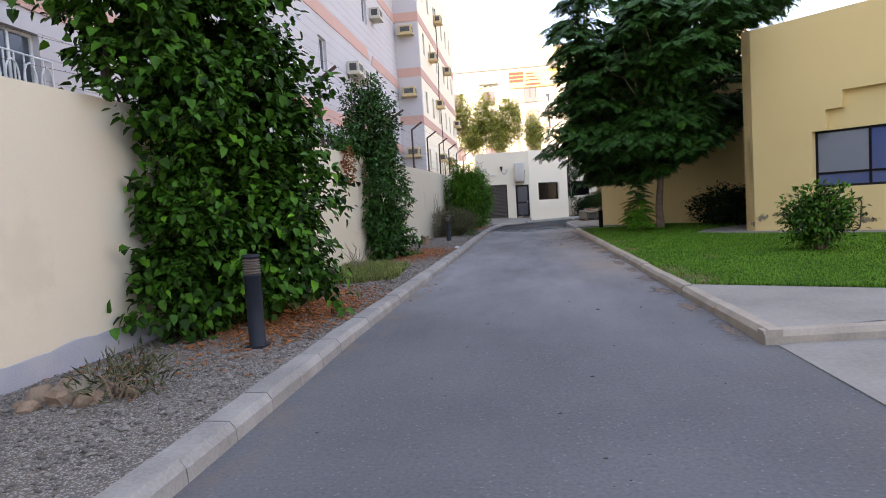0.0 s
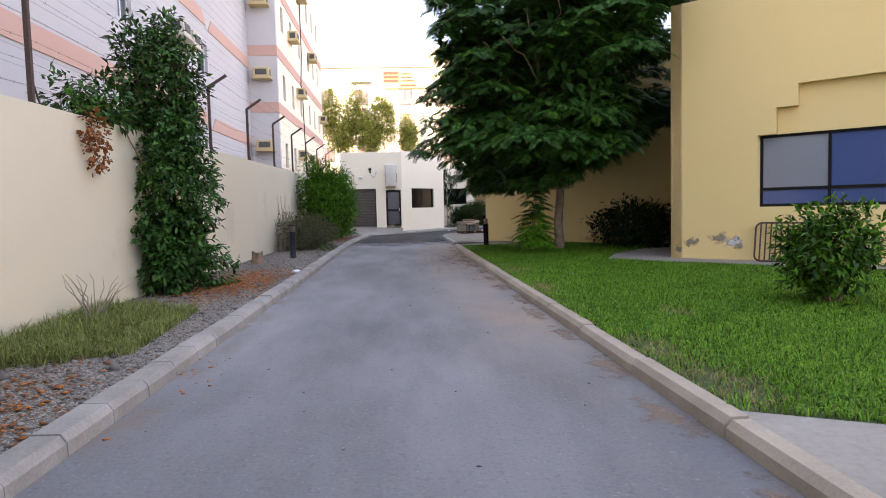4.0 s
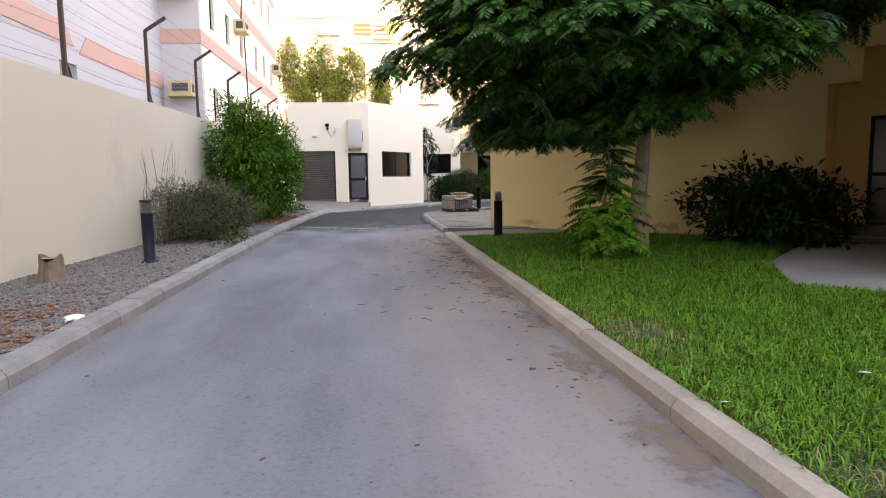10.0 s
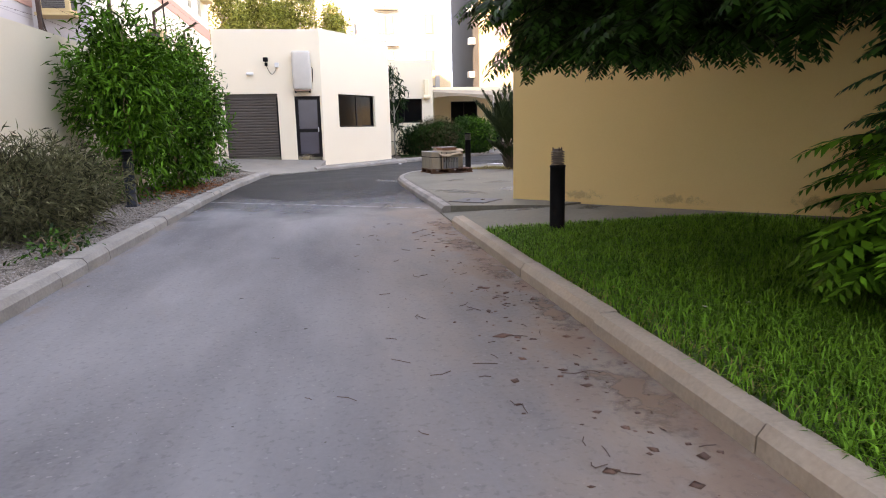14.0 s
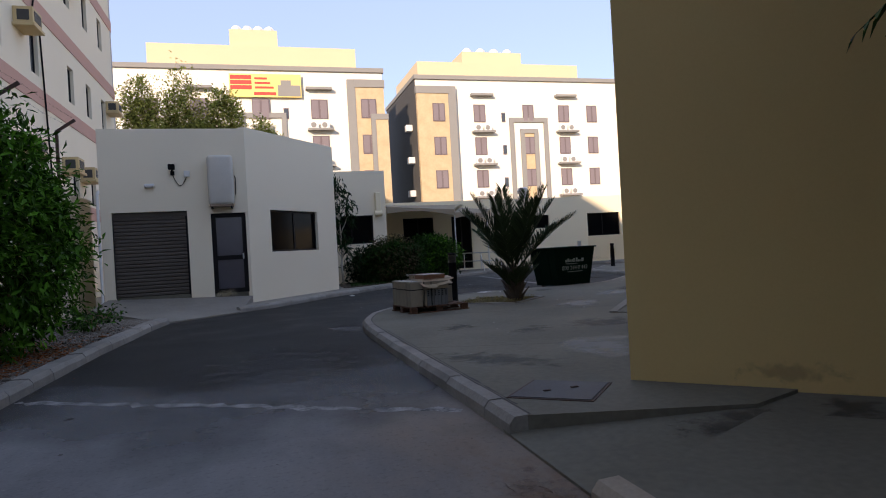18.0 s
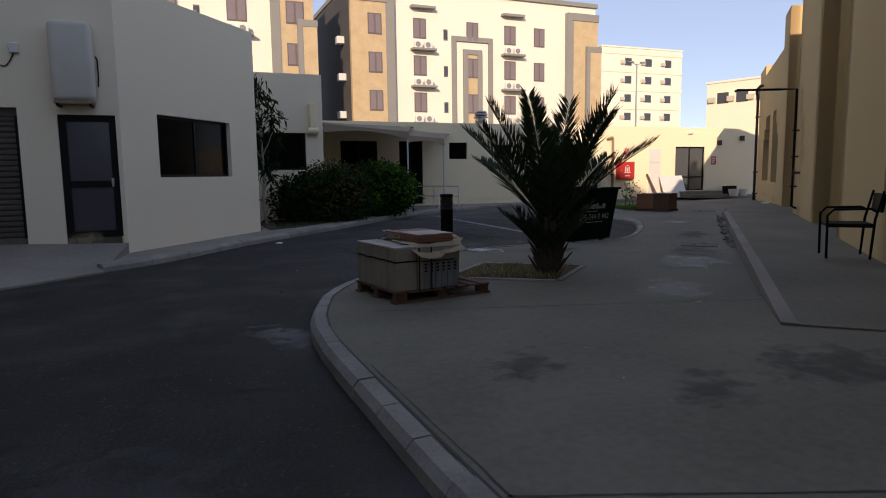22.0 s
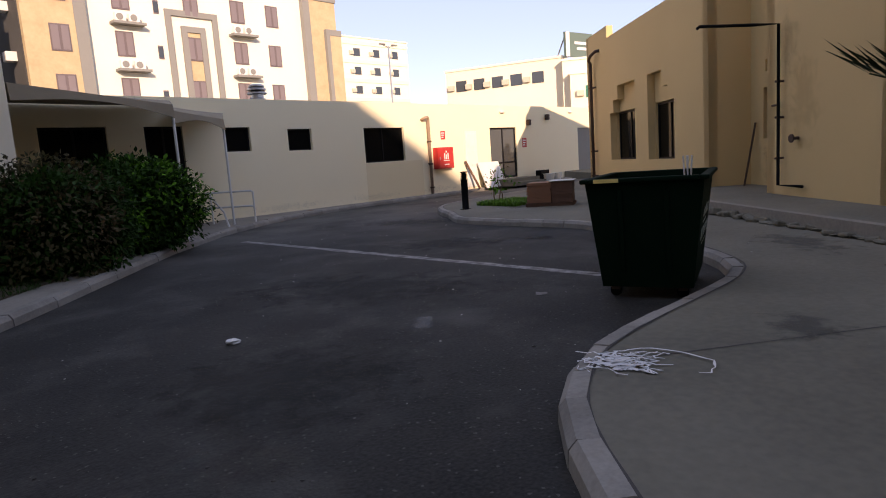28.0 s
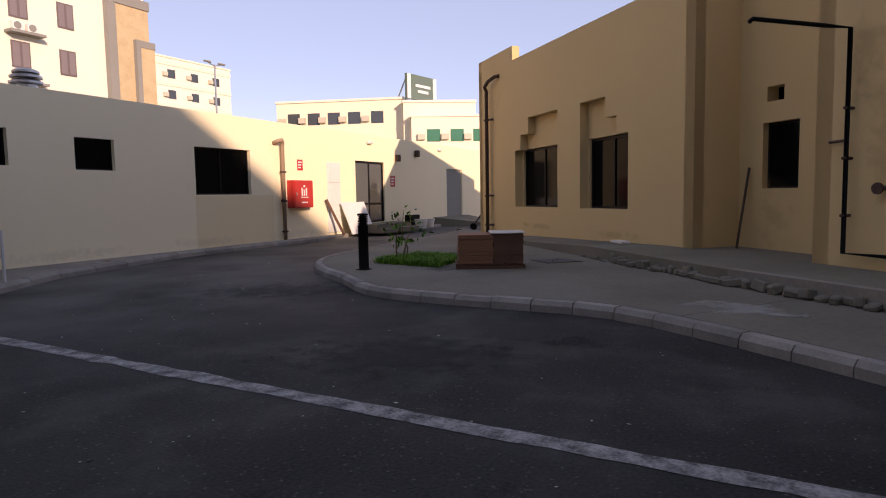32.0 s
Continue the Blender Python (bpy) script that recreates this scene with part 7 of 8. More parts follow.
line = np.array(ISLAND)
nrm = unit(np.gradient(line, axis=0))[:, ::-1] * [1, -1]
g = np.random.default_rng(15)
near_edge, far_edge = (np.concatenate([line + nrm * (0.152 + w + g.uniform(-0.003, 0.003, len(line))[:, None]), np.full((len(line), 1), 0.1345)], 1) for w in (0.0, 0.017))
n = len(line)
tagged(quads("kerb_joint", np.concatenate([near_edge, far_edge]), [(i, i + 1, n + i + 1, n + i) for i in range(n - 1)], JOINT), "dark open joint behind the kerbstones", "joint", kind="structure")
strip_line("pavement_line", (1.77, 31.6), (1.76, 36.6), 0.012, 0.1305, JOINT, "dark joint behind the kerb", 21, 0.004)

# asphalt of the lane is older and paler than that of the yard
bm = bmesh.new()
prism(bm, [(-2.75, -14), (1.75, -14), (1.75, 36.0), (3.6, 38.5), (3.6, 43.5), (-2.75, 43.5)], 0.001, 0.0025)
LANE = mat("old_lane_asphalt", (0.06, 0.06, 0.0625), (0.16, 0.155, 0.152), scale=0.35, fine=38, sharp=0.2, amount=0.85, rough=0.93, bump=0.6, depth=0.006, speck=(80, 0.012, (0.17, 0.165, 0.155)), grain=0.38, spec=0.25)
nt = LANE.node_tree
at = nt.nodes.new("ShaderNodeNewGeometry")
cut = nt.nodes.new("ShaderNodeSeparateXYZ")
nt.links.new(at.outputs["Position"], cut.inputs[0])


def spread(socket, a, b, lo=0.0, hi=1.0):
    """A soft step of a value from lo at a to hi at b."""
    n = nt.nodes.new("ShaderNodeMapRange")
    n.interpolation_type = "SMOOTHSTEP"
    n.inputs[1].default_value, n.inputs[2].default_value, n.inputs[3].default_value, n.inputs[4].default_value = a, b, lo, hi
    nt.links.new(socket, n.inputs[0])
    return n.outputs[0]


def times(*sockets):
    out = sockets[0]
    for other in sockets[1:]:
        n = nt.nodes.new("ShaderNodeMath")
        n.operation = "MULTIPLY"
        nt.links.new(out, n.inputs[0])
        nt.links.new(other, n.inputs[1])
        out = n.outputs[0]
    return out


def cloudy(scale, stretch, lo, hi, detail=6):
    """Patches of noise drawn out along the lane."""
    mp = nt.nodes.new("ShaderNodeMapping")
    mp.inputs["Scale"].default_value = (1, stretch, 1)
    nt.links.new(at.outputs["Position"], mp.inputs["Vector"])
    n = nt.nodes.new("ShaderNodeTexNoise")
    n.inputs["Scale"].default_value, n.inputs["Detail"].default_value, n.inputs["Roughness"].default_value = scale, detail, 0.62
    nt.links.new(mp.outputs[0], n.inputs["Vector"])
    return spread(n.outputs["Fac"], lo, hi)


def cover(share, colour):
    """Lays a film of that colour over the lane's base colour."""
    b = nt.nodes["Principled BSDF"]
    n = nt.nodes.new("ShaderNodeMix")
    n.data_type = "RGBA"
    nt.links.new(share, n.inputs[0])
    nt.links.new(b.inputs["Base Color"].links[0].from_socket, n.inputs[6])
    n.inputs[7].default_value = (*colour, 1)
    nt.links.new(n.outputs[2], b.inputs["Base Color"])


X, Y = cut.outputs["X"], cut.outputs["Y"]
cover(times(cloudy(0.5, 0.3, 0.2, 0.8), spread(Y, 7.0, 14.0, 0.15, 0.9)), (0.255, 0.252, 0.25))
cover(times(cloudy(0.9, 0.4, 0.25, 0.75), spread(X, -0.4, 1.2, 0.0, 0.95), spread(Y, 11.0, 16.0), spread(Y, 34.0, 31.0)), (0.27, 0.208, 0.155))
cover(times(cloudy(2.6, 0.5, 0.42, 0.6), spread(X, 0.75, 1.45, 0.0, 0.85), spread(Y, 18.0, 24.0, 0.15, 1.0), spread(Y, 32.0, 30.5)), (0.2, 0.13, 0.09))
cover(times(cloudy(3.0, 0.4, 0.45, 0.62), spread(X, -2.1, -2.5, 0.0, 0.8)), (0.17, 0.13, 0.1))
cover(times(cloudy(24.0, 1.0, 0.54, 0.66, 4), spread(X, -2.7, -2.6, 0.0, 0.2)), (0.035, 0.035, 0.036))
cover(times(cloudy(1.7, 0.25, 0.5, 0.68), spread(X, -2.7, -2.6, 0.0, 0.12)), (0.05, 0.05, 0.052))
blot = nt.nodes.new("ShaderNodeTexNoise")
blot.inputs["Scale"].default_value, blot.inputs["Detail"].default_value = 0.9, 5
nt.links.new(at.outputs["Position"], blot.inputs["Vector"])
wave = nt.nodes.new("ShaderNodeMath")
wave.operation = "MULTIPLY_ADD"
wave.inputs[1].default_value = 5.0
nt.links.new(blot.outputs["Fac"], wave.inputs[0])
nt.links.new(cut.outputs["Y"], wave.inputs[2])
fade = nt.nodes.new("ShaderNodeMapRange")
fade.inputs[1].default_value, fade.inputs[2].default_value = 34.2, 37.4
nt.links.new(wave.outputs[0], fade.inputs[0])
clear_film = nt.nodes.new("ShaderNodeBsdfTransparent")
worn = nt.nodes.new("ShaderNodeMixShader")
nt.links.new(fade.outputs[0], worn.inputs[0])
nt.links.new(nt.nodes["Principled BSDF"].outputs[0], worn.inputs[1])
nt.links.new(clear_film.outputs[0], worn.inputs[2])
nt.links.new(worn.outputs[0], nt.nodes["Material Output"].inputs[0])
setting("road_lane", bm, LANE, "pale worn asphalt of the lane", "road")

nt = ASPHALT.node_tree
at = nt.nodes.new("ShaderNodeNewGeometry")
cut = nt.nodes.new("ShaderNodeSeparateXYZ")
nt.links.new(at.outputs["Position"], cut.inputs[0])
# dust, with the brighter far side of the yard painted into the colour
cover(times(cloudy(0.5, 1.0, 0.2, 0.7), spread(cut.outputs["Y"], 48.5, 54.0, 0.0, 0.75)), (0.15, 0.142, 0.13))
cover(times(cloudy(1.1, 1.0, 0.45, 0.75), spread(cut.outputs["Y"], 36.0, 40.0, 0.0, 0.45)), (0.1, 0.094, 0.085))

stain(pose(2.75, 30.6, 0.108, 0, 0, 20), 0.7, 0.4, (0.05, 0.045, 0.04), 0.6, 5.0, "dark grime on the walkway")
stain(pose(3.5, 30.3, 0.112, 0, 0, 50), 0.9, 0.35, (0.05, 0.045, 0.04), 0.55, 5.0, "dark grime on the walkway")

for i in range(16):
    stain(pose(1.4 - 0.03 * (i % 3), 8.8 + 1.42 * i, 0.0064 + 0.0002 * i, 0, 0, 2 * (i % 3)), 0.17 + 0.04 * (i % 4), 0.72, (0.21, 0.142, 0.098), 0.72, 6.5, "brown dirt gathered along the kerb foot", "kerb_dirt")

# worn pale edge of the raised walk
bm = bmesh.new()
prism(bm, [tuple(uv(a, b)[:2]) for a, b in ((29.3, 21.87), (29.3, 21.74), (32, 21.81), (42, 21.84), (42, 21.97), (32, 21.94))], 0.02, [0.155, 0.155, 0.3, 0.34, 0.34, 0.3])
setting("pavement_edge", bm, PALE_CONCRETE, "pale worn concrete edge of the raised walk", "pavement")

# cover plates
def plate(pts, z, label):
    t = thing("cover_plate", pose(0, 0, 0), label, "manhole cover")
    bm = bmesh.new()
    prism(bm, pts, z - 0.02, z + 0.004)
    part("frame", bm, RUST, t)
    c = np.mean(pts, 0)
    bm = bmesh.new()
    prism(bm, [tuple(c + (np.array(p) - c) * 0.93) for p in pts], z, z + 0.009)
    part("lid", bm, IRON, t)
    for s in (-0.12, 0.12):
        bm = bmesh.new()
        box(bm, c[0] + s - 0.03, c[0] + s + 0.03, c[1] - 0.012, c[1] + 0.012, z + 0.0, z + 0.018)
        part("lifting_lug", bm, RUST, t)


plate([(1.77, 31.82), (2.28, 31.4), (2.71, 31.87), (2.2, 32.28)], 0.13, "square iron cover plate set in the pavement corner")
plate([(8.7, 41.0), (9.1, 40.55), (9.5, 40.95), (9.1, 41.4)], 0.13, "square iron cover plate in the pavement")
plate([(15.95, 48.2), (16.45, 47.7), (16.95, 48.2), (16.45, 48.7)], 0.13, "square iron cover plate near the boards")

# bed under the hedge
bm = bmesh.new()
prism(bm, [(2.7, 48.5), (3.5, 49.0), (4.95, 50.55), (6.75, 52.6), (7.2, 53.3), (5.5, 53.6), (3.6, 51.6), (2.7, 51.4)], 0.08, 0.145)
setting("hedge_bed", bm, BROWNSOIL, "dark soil bed under the hedge", "ground")

# planting square round the palm
bm = bmesh.new()
SQUARE = [(3.72, 39.76), (4.8, 38.93), (5.77, 39.81), (4.68, 40.64)]
prism(bm, SQUARE, 0.1, 0.132)
setting("planting_square", bm, BROWNSOIL, "bare soil square round the palm", "ground")
for p, q in zip(SQUARE[1:] + SQUARE[:1], SQUARE):
    bm = bmesh.new()
    L = (Vector(p) - Vector(q)).length
    soft_box(bm, 0.005, L - 0.005, 0.0, 0.07, 0.1, 0.15, 0.008, along(p, q))
    tagged(part("edging", bm, KERB), "low concrete edging of the palm square", "edging", kind="structure")

# pallet with stacked tile cartons
pal = thing("wooden_pallet", pose(2.59, 38.45, 0.128, 0, 0, 8.5), "reddish-brown wooden pallet under tile cartons", "pallet")
for y in (0.02, 0.46, 0.9):
    for x in (0.0, 0.5, 1.02):
        bm = bmesh.new()
        soft_box(bm, x, x + 0.13, y, y + 0.09, 0.022, 0.1, 0.006)
        part("block", bm, WOOD, pal)
    bm = bmesh.new()
    soft_box(bm, -0.02, 1.17, y - 0.01, y + 0.1, 0.0, 0.02, 0.004)
    part("runner", bm, WOOD, pal)
for i in range(8):
    bm = bmesh.new()
    soft_box(bm, -0.01 + 0.148 * i, 0.1 + 0.148 * i, -0.01 + RNG.uniform(-0.01, 0.01), 1.0, 0.102, 0.122, 0.004)
    part("slat", bm, WOOD, pal)
M = pose(2.59, 38.45, 0.128 + 0.124, 0, 0, 8.5)


def carton(name, x0, x1, y0, y1, z0, z1, material, label, rot=0.0, ribs=0):
    cx, cy = (x0 + x1) / 2, (y0 + y1) / 2
    c = thing(name, M @ pose(cx, cy, z0, 0, 0, rot), label, "carton", "cartons on the pallet")
    bm = bmesh.new()
    soft_box(bm, x0 - cx, x1 - cx, y0 - cy, y1 - cy, 0, z1 - z0, 0.008)
    part("body", bm, material, c)
    for z in ((z1 - z0) * 0.68,):
        bm = bmesh.new()
        w = 0.003
        for a in ((x0 - cx - w, x1 - cx + w, y0 - cy - w, y0 - cy + 0.001), (x0 - cx - w, x0 - cx + 0.001, y0 - cy, y1 - cy), (x1 - cx - 0.001, x1 - cx + w, y0 - cy, y1 - cy)):
            box(bm, *a, z, z + 0.016)
        part("strap", bm, BLACK, c)
    return c


for i in range(12):
    high = 0.44 + RNG.uniform(-0.006, 0.006)
    c = carton("tile_carton", 0.0, 0.245, 0.02 + 0.078 * i, 0.095 + 0.078 * i, 0, high, TILEBOX, "weathered grey tile carton standing on edge", RNG.uniform(-0.6, 0.6))
    bm = bmesh.new()
    soft_box(bm, -0.128, 0.126, -0.0365, 0.0365, high + 0.001, 0.455, 0.003, pose(0, 0, 0, 0, 0, RNG.uniform(-0.8, 0.8)))
    part("lid", bm, CARTONTOP, c, "pale bleached carton top")
carton("tile_carton", 0.25, 0.75, 0.5, 0.98, 0, 0.45, TILEBOX, "weathered grey tile carton at the back")
for i in range(7):
    carton("tile_carton", 0.255 + 0.071 * i, 0.322 + 0.071 * i, 0.01, 0.47, 0, 0.43 + RNG.uniform(-0.008, 0.008), TILEBLUE if i > 0 else TILEBOX, "bluish-grey tile pack standing on edge", RNG.uniform(-0.6, 0.6))
carton("tile_carton", 0.77, 1.02, 0.42, 0.95, 0, 0.47, TILEBOX, "tall weathered tile carton with torn top", 2.0)
# cardboard collar and upright straps round the packs
bm = bmesh.new()
soft_box(bm, 0.25, 0.757, -0.004, 0.006, 0.3, 0.445, 0.002, M)
tagged(part("carton_collar", bm, TILEBOX), "weathered cardboard collar round the tile packs", "carton")
for x in (0.256, 0.4):
    bm = bmesh.new()
    box(bm, x, x + 0.012, -0.0105, -0.0045, 0.005, 0.44, M)
    tagged(part("packing_strap", bm, BLACK), "black plastic strap round the tile packs", "strap")
# printed marks on the packs
bm = bmesh.new()
for i in range(6):
    for k in range(3):
        box(bm, 0.335 + 0.071 * i, 0.36 + 0.071 * i, 0.0035, 0.0065, 0.18 + 0.035 * k, 0.2 + 0.035 * k, M)
tagged(part("printed_marks", bm, BLACK), "dark printed marks on the tile packs", "print", kind="stuff")


def flap(label, pts, z, material, seed, bendy=0.05):
    """A torn sheet of carton on top, its edges curling."""
    r = np.random.default_rng(seed)
    (x0, x1), (y0, y1) = pts
    n = 9
    bm = bmesh.new()
    top, bot = [], []
    for i in range(n):
        for k in range(n):
            s, t = i / (n - 1), k / (n - 1)
            e = max(abs(2 * s - 1), abs(2 * t - 1))
            p = Vector((x0 + (x1 - x0) * s + (r.normal() * 0.012 if e == 1 else 0), y0 + (y1 - y0) * t + (r.normal() * 0.012 if e == 1 else 0), z - bendy * max(0, 0.25 - t) * 4 * (1 + 0.3 * math.sin(5 * s)) + 0.006 * r.normal()))
            top.append(bm.verts.new(M @ p))
            bot.append(bm.verts.new(M @ (p - Vector((0, 0, 0.005)))))
    for i in range(n - 1):
        for k in range(n - 1):
            a, b, c, d = i * n + k, (i + 1) * n + k, (i + 1) * n + k + 1, i * n + k + 1
            bm.faces.new((top[a], top[b], top[c], top[d]))
            bm.faces.new((bot[d], bot[c], bot[b], bot[a]))
    tagged(part("carton_sheet", bm, material), label, "carton")


flap("torn carton sheet folded over the tile packs", ((0.2, 0.8), (-0.06, 0.5)), 0.475, CARDBOARD, 3, 0.11)
flap("torn carton sheet lying on the cartons", ((0.28, 0.8), (0.48, 0.96)), 0.472, TILEBOX, 4, 0.02)
flap("torn carton sheet curling on the tall carton", ((0.74, 1.06), (0.38, 0.98)), 0.49, CARDBOARD, 5, 0.05)
for i in range(5):
    bm = bmesh.new()
    soft_box(bm, 0.3 + 0.004 * (i % 2), 0.72 + 0.005 * (i % 3), 0.07 + 0.004 * (i % 2), 0.5, 0.485 + 0.017 * i, 0.5 + 0.017 * i, 0.002, M)
    tagged(part("floor_tile", bm, TILETOP if i == 4 else BROWNCARD), "pale topped tile stacked on the cartons" if i == 4 else "flat brown tile stacked on the cartons", "tile", "tiles on the pallet")
tbox = thing("tile_box", M, "flat cardboard tile box with a red-brown ridged tile on top", "carton", "cartons on the pallet")
bm = bmesh.new()
soft_box(bm, 0.33, 0.79, 0.51, 0.88, 0.482, 0.542, 0.005)
part("body", bm, CARDBOARD, tbox)
bm = bmesh.new()
soft_box(bm, 0.318, 0.805, 0.502, 0.892, 0.543, 0.557, 0.003)
slip = part("tile", bm, TILERED, tbox, "red-brown tile laid face down")
for i in range(5):
    bm = bmesh.new()
    soft_box(bm, 0.33, 0.79, 0.535 + 0.078 * i, 0.55 + 0.078 * i, 0.556, 0.5595, 0.001)
    part("ridge", bm, DUSTRIDGE, slip, "pale dusty ridge")
for i in range(4):
    bm = bmesh.new()
    box(bm, 0.3285, 0.3305, 0.6 + 0.02 * i, 0.606 + 0.02 * i, 0.5, 0.53 - 0.008 * (i % 2))
    part("written_mark", bm, BLACK, tbox, "black written mark")
flap("torn pale paper at the corner of the tile box", ((0.3, 0.42), (0.87, 0.98)), 0.552, CARTONTOP, 8, 0.02)

INK = mat("blue_ink", (0.05, 0.1, 0.3), (0.1, 0.16, 0.36), scale=8, fine=60, rough=0.8, bump=0)
gi = np.random.default_rng(12)
bm = bmesh.new()
for i in range(12):
    y = 0.058 + 0.078 * i
    for k in range(4):
        a = gi.uniform(-1.4, 1.4)
        c = M @ Vector((0.12 + 0.016 * k, y + gi.uniform(-0.006, 0.006), 0.4555))
        box(bm, -0.011, 0.011, -0.0015, 0.0015, 0, 0.001, Matrix.Translation(c) @ pose(0, 0, 0, 0, 0, math.degrees(a) + 8.5))
tagged(part("ink_marks", bm, INK), "blue ink strokes on the carton tops", "print", kind="stuff")

# green waste container
BINM = pose(7.98, 43.15, -0.055, 0, 0, 16.8)
wbin = thing("waste_container", BINM, "dark green plastic waste container with white lettering", "waste container")
bm = bmesh.new()
lo = [(-0.6, -0.4), (0.6, -0.4), (0.6, 0.4), (-0.6, 0.4)]
hi = [(-0.735, -0.51), (0.735, -0.51), (0.735, 0.51), (-0.735, 0.51)]
ring = lambda pts, z, k=1.0: [bm.verts.new((x * k, y * k, z)) for x, y in pts]
a, b, c, d = ring(lo, 0.17), ring(hi, 1.17), ring(hi, 1.17, 0.94), ring(lo, 0.24, 0.92)
for p, q in ((a, b), (b, c), (c, d)):
    for i in range(4):
        bm.faces.new((p[i], p[(i + 1) % 4], q[(i + 1) % 4], q[i]))
bm.faces.new(a[::-1])
bm.faces.new(d)
part("body", bm, GREEN, wbin)
for n_, (x0, x1, y0, y1) in enumerate(((-0.775, 0.775, -0.55, -0.47), (-0.775, 0.775, 0.47, 0.55), (-0.775, -0.695, -0.47, 0.47), (0.695, 0.775, -0.47, 0.47))):
    bm = bmesh.new()
    soft_box(bm, x0, x1, y0, y1, 1.145, 1.185, 0.012)
    part("rim", bm, GREEN, wbin)
for x in (-0.46, 0.46):
    for y in (-0.3, 0.3):
        bm = bmesh.new()
        rod(bm, (x - 0.025, y, 0.11), (x + 0.025, y, 0.11), 0.055, None, 14)
        w = part("wheel", bm, BLACK, wbin)
        bm = bmesh.new()
        box(bm, x - 0.04, x + 0.04, y - 0.04, y + 0.04, 0.12, 0.2)
        part("castor_fork", bm, RUST, w)
for y in (-0.2, 0.2):
    bm = bmesh.new()
    soft_box(bm, -0.012, 0.012, y - 0.02, y + 0.02, -0.38, 0.4, 0.006, pose(-0.675, 0, 0.68, 0, -7.7, 0))
    part("rib", bm, GREEN, wbin)
bm = bmesh.new()
soft_box(bm, -0.781, -0.775, 0.2, 0.42, 1.148, 1.182, 0.002)
part("sticker", bm, SIGNYELLOW, wbin, "worn yellow sticker")


def lettering(text, size, m, material, parent, name="lettering"):
    c = bpy.data.curves.new(name, "FONT")
    c.body, c.size, c.extrude = text, size, 0.001
    c.align_x = "CENTER"
    t = bpy.data.objects.new(name, c)
    scene.collection.objects.link(t)
    bpy.context.view_layer.update()
    d = bpy.data.meshes.new_from_object(t.evaluated_get(bpy.context.evaluated_depsgraph_get()))
    bpy.data.objects.remove(t)
    d.materials.append(material)
    ob = new(name, d)
    ob.parent = parent
    ob.matrix_basis = m
    return ob


BINPRINT = mat("faded_white_print", (0.42, 0.46, 0.42), (0.05, 0.09, 0.06), scale=22, fine=90, sharp=0.12, amount=0.9, rough=0.7, bump=0)
lean = math.degrees(math.atan2(0.11, 1.0))
for turn in (0, 180):
    base = pose(0, 0, 0, 0, 0, turn) @ pose(0, -0.4 - 0.11 * 0.48 - 0.004, 0.65, 90 + lean, 0, 0)
    lettering("800 244 0 442", 0.16, base @ pose(0.02, -0.08, 0), BINPRINT, wbin)
    for i, (w0, w1, h) in enumerate(((-0.34, -0.29, 0.07), (-0.27, -0.21, 0.09), (-0.19, -0.14, 0.07), (-0.12, -0.07, 0.07), (-0.05, 0.02, 0.09), (0.05, 0.11, 0.1), (0.13, 0.22, 0.05), (0.24, 0.34, 0.09))):
        bm = bmesh.new()
        box(bm, w0, w1, 0.13, 0.13 + h, 0, 0.002, base)
        part("emblem", bm, BINPRINT, wbin, "plain white block of a company mark")
    bm = bmesh.new()
    box(bm, -0.33, 0.1, 0.075, 0.09, 0, 0.002, base)
    box(bm, -0.25, 0.3, -0.14, -0.125, 0, 0.002, base)
    part("small_print", bm, BINPRINT, wbin)
for i in range(4):
    bm = bmesh.new()
    soft_box(bm, 0, 0.045, 0, 0.014, 0, 0.78, 0.003, BINM @ pose(0.3 + 0.047 * i, -0.3 + 0.016 * (i % 2), 0.55, 3 - 2 * i, 1.2 * i - 2, 0))
    tagged(part("plastic_strip", bm, WHITEPAINT), "white plastic slat standing in the waste container", "slat", "slats in the container")

# boards stacked on the island
ST = pose(14.9, 48.82, 0.128, 0, 0, -64)
sp = thing("board_pallet", ST, "low wooden pallet under brown boards", "pallet")
for y in (0.0, 0.34, 0.68):
    bm = bmesh.new()
    soft_box(bm, -0.6, 0.55, y, y + 0.1, 0.0, 0.07, 0.005)
    part("runner", bm, WOOD, sp)
for i in range(7):
    bm = bmesh.new()
    soft_box(bm, -0.6 + 0.165 * i, -0.48 + 0.165 * i, -0.02, 0.8, 0.072, 0.092, 0.004)
    part("slat", bm, WOOD, sp)
for i in range(14):
    bm = bmesh.new()
    z = 0.094 + 0.034 * i
    soft_box(bm, -0.56 + RNG.uniform(-0.015, 0.015), 0.02 + RNG.uniform(-0.01, 0.01), 0.0 + RNG.uniform(-0.015, 0.015), 0.76, z, z + 0.031, 0.003, ST)
    tagged(part("brown_board", bm, BROWNCARD), "brown board in a stack on the pavement", "board", "stacked brown boards")
for i in range(14):
    bm = bmesh.new()
    z = 0.094 + 0.035 * i
    soft_box(bm, 0.03 + RNG.uniform(-0.006, 0.006), 0.52 + RNG.uniform(-0.01, 0.01), 0.01 + RNG.uniform(-0.01, 0.01), 0.72, z, z + 0.0335, 0.003, ST)
    tagged(part("brown_board", bm, WOOD), "dark brown board in a stack on the pavement", "board", "stacked brown boards")
bm = bmesh.new()
soft_box(bm, -0.02, 0.56, -0.02, 0.74, 0.586, 0.6, 0.003, ST)
tagged(part("cover_board", bm, TAPE), "grey board lying on the stack", "board")

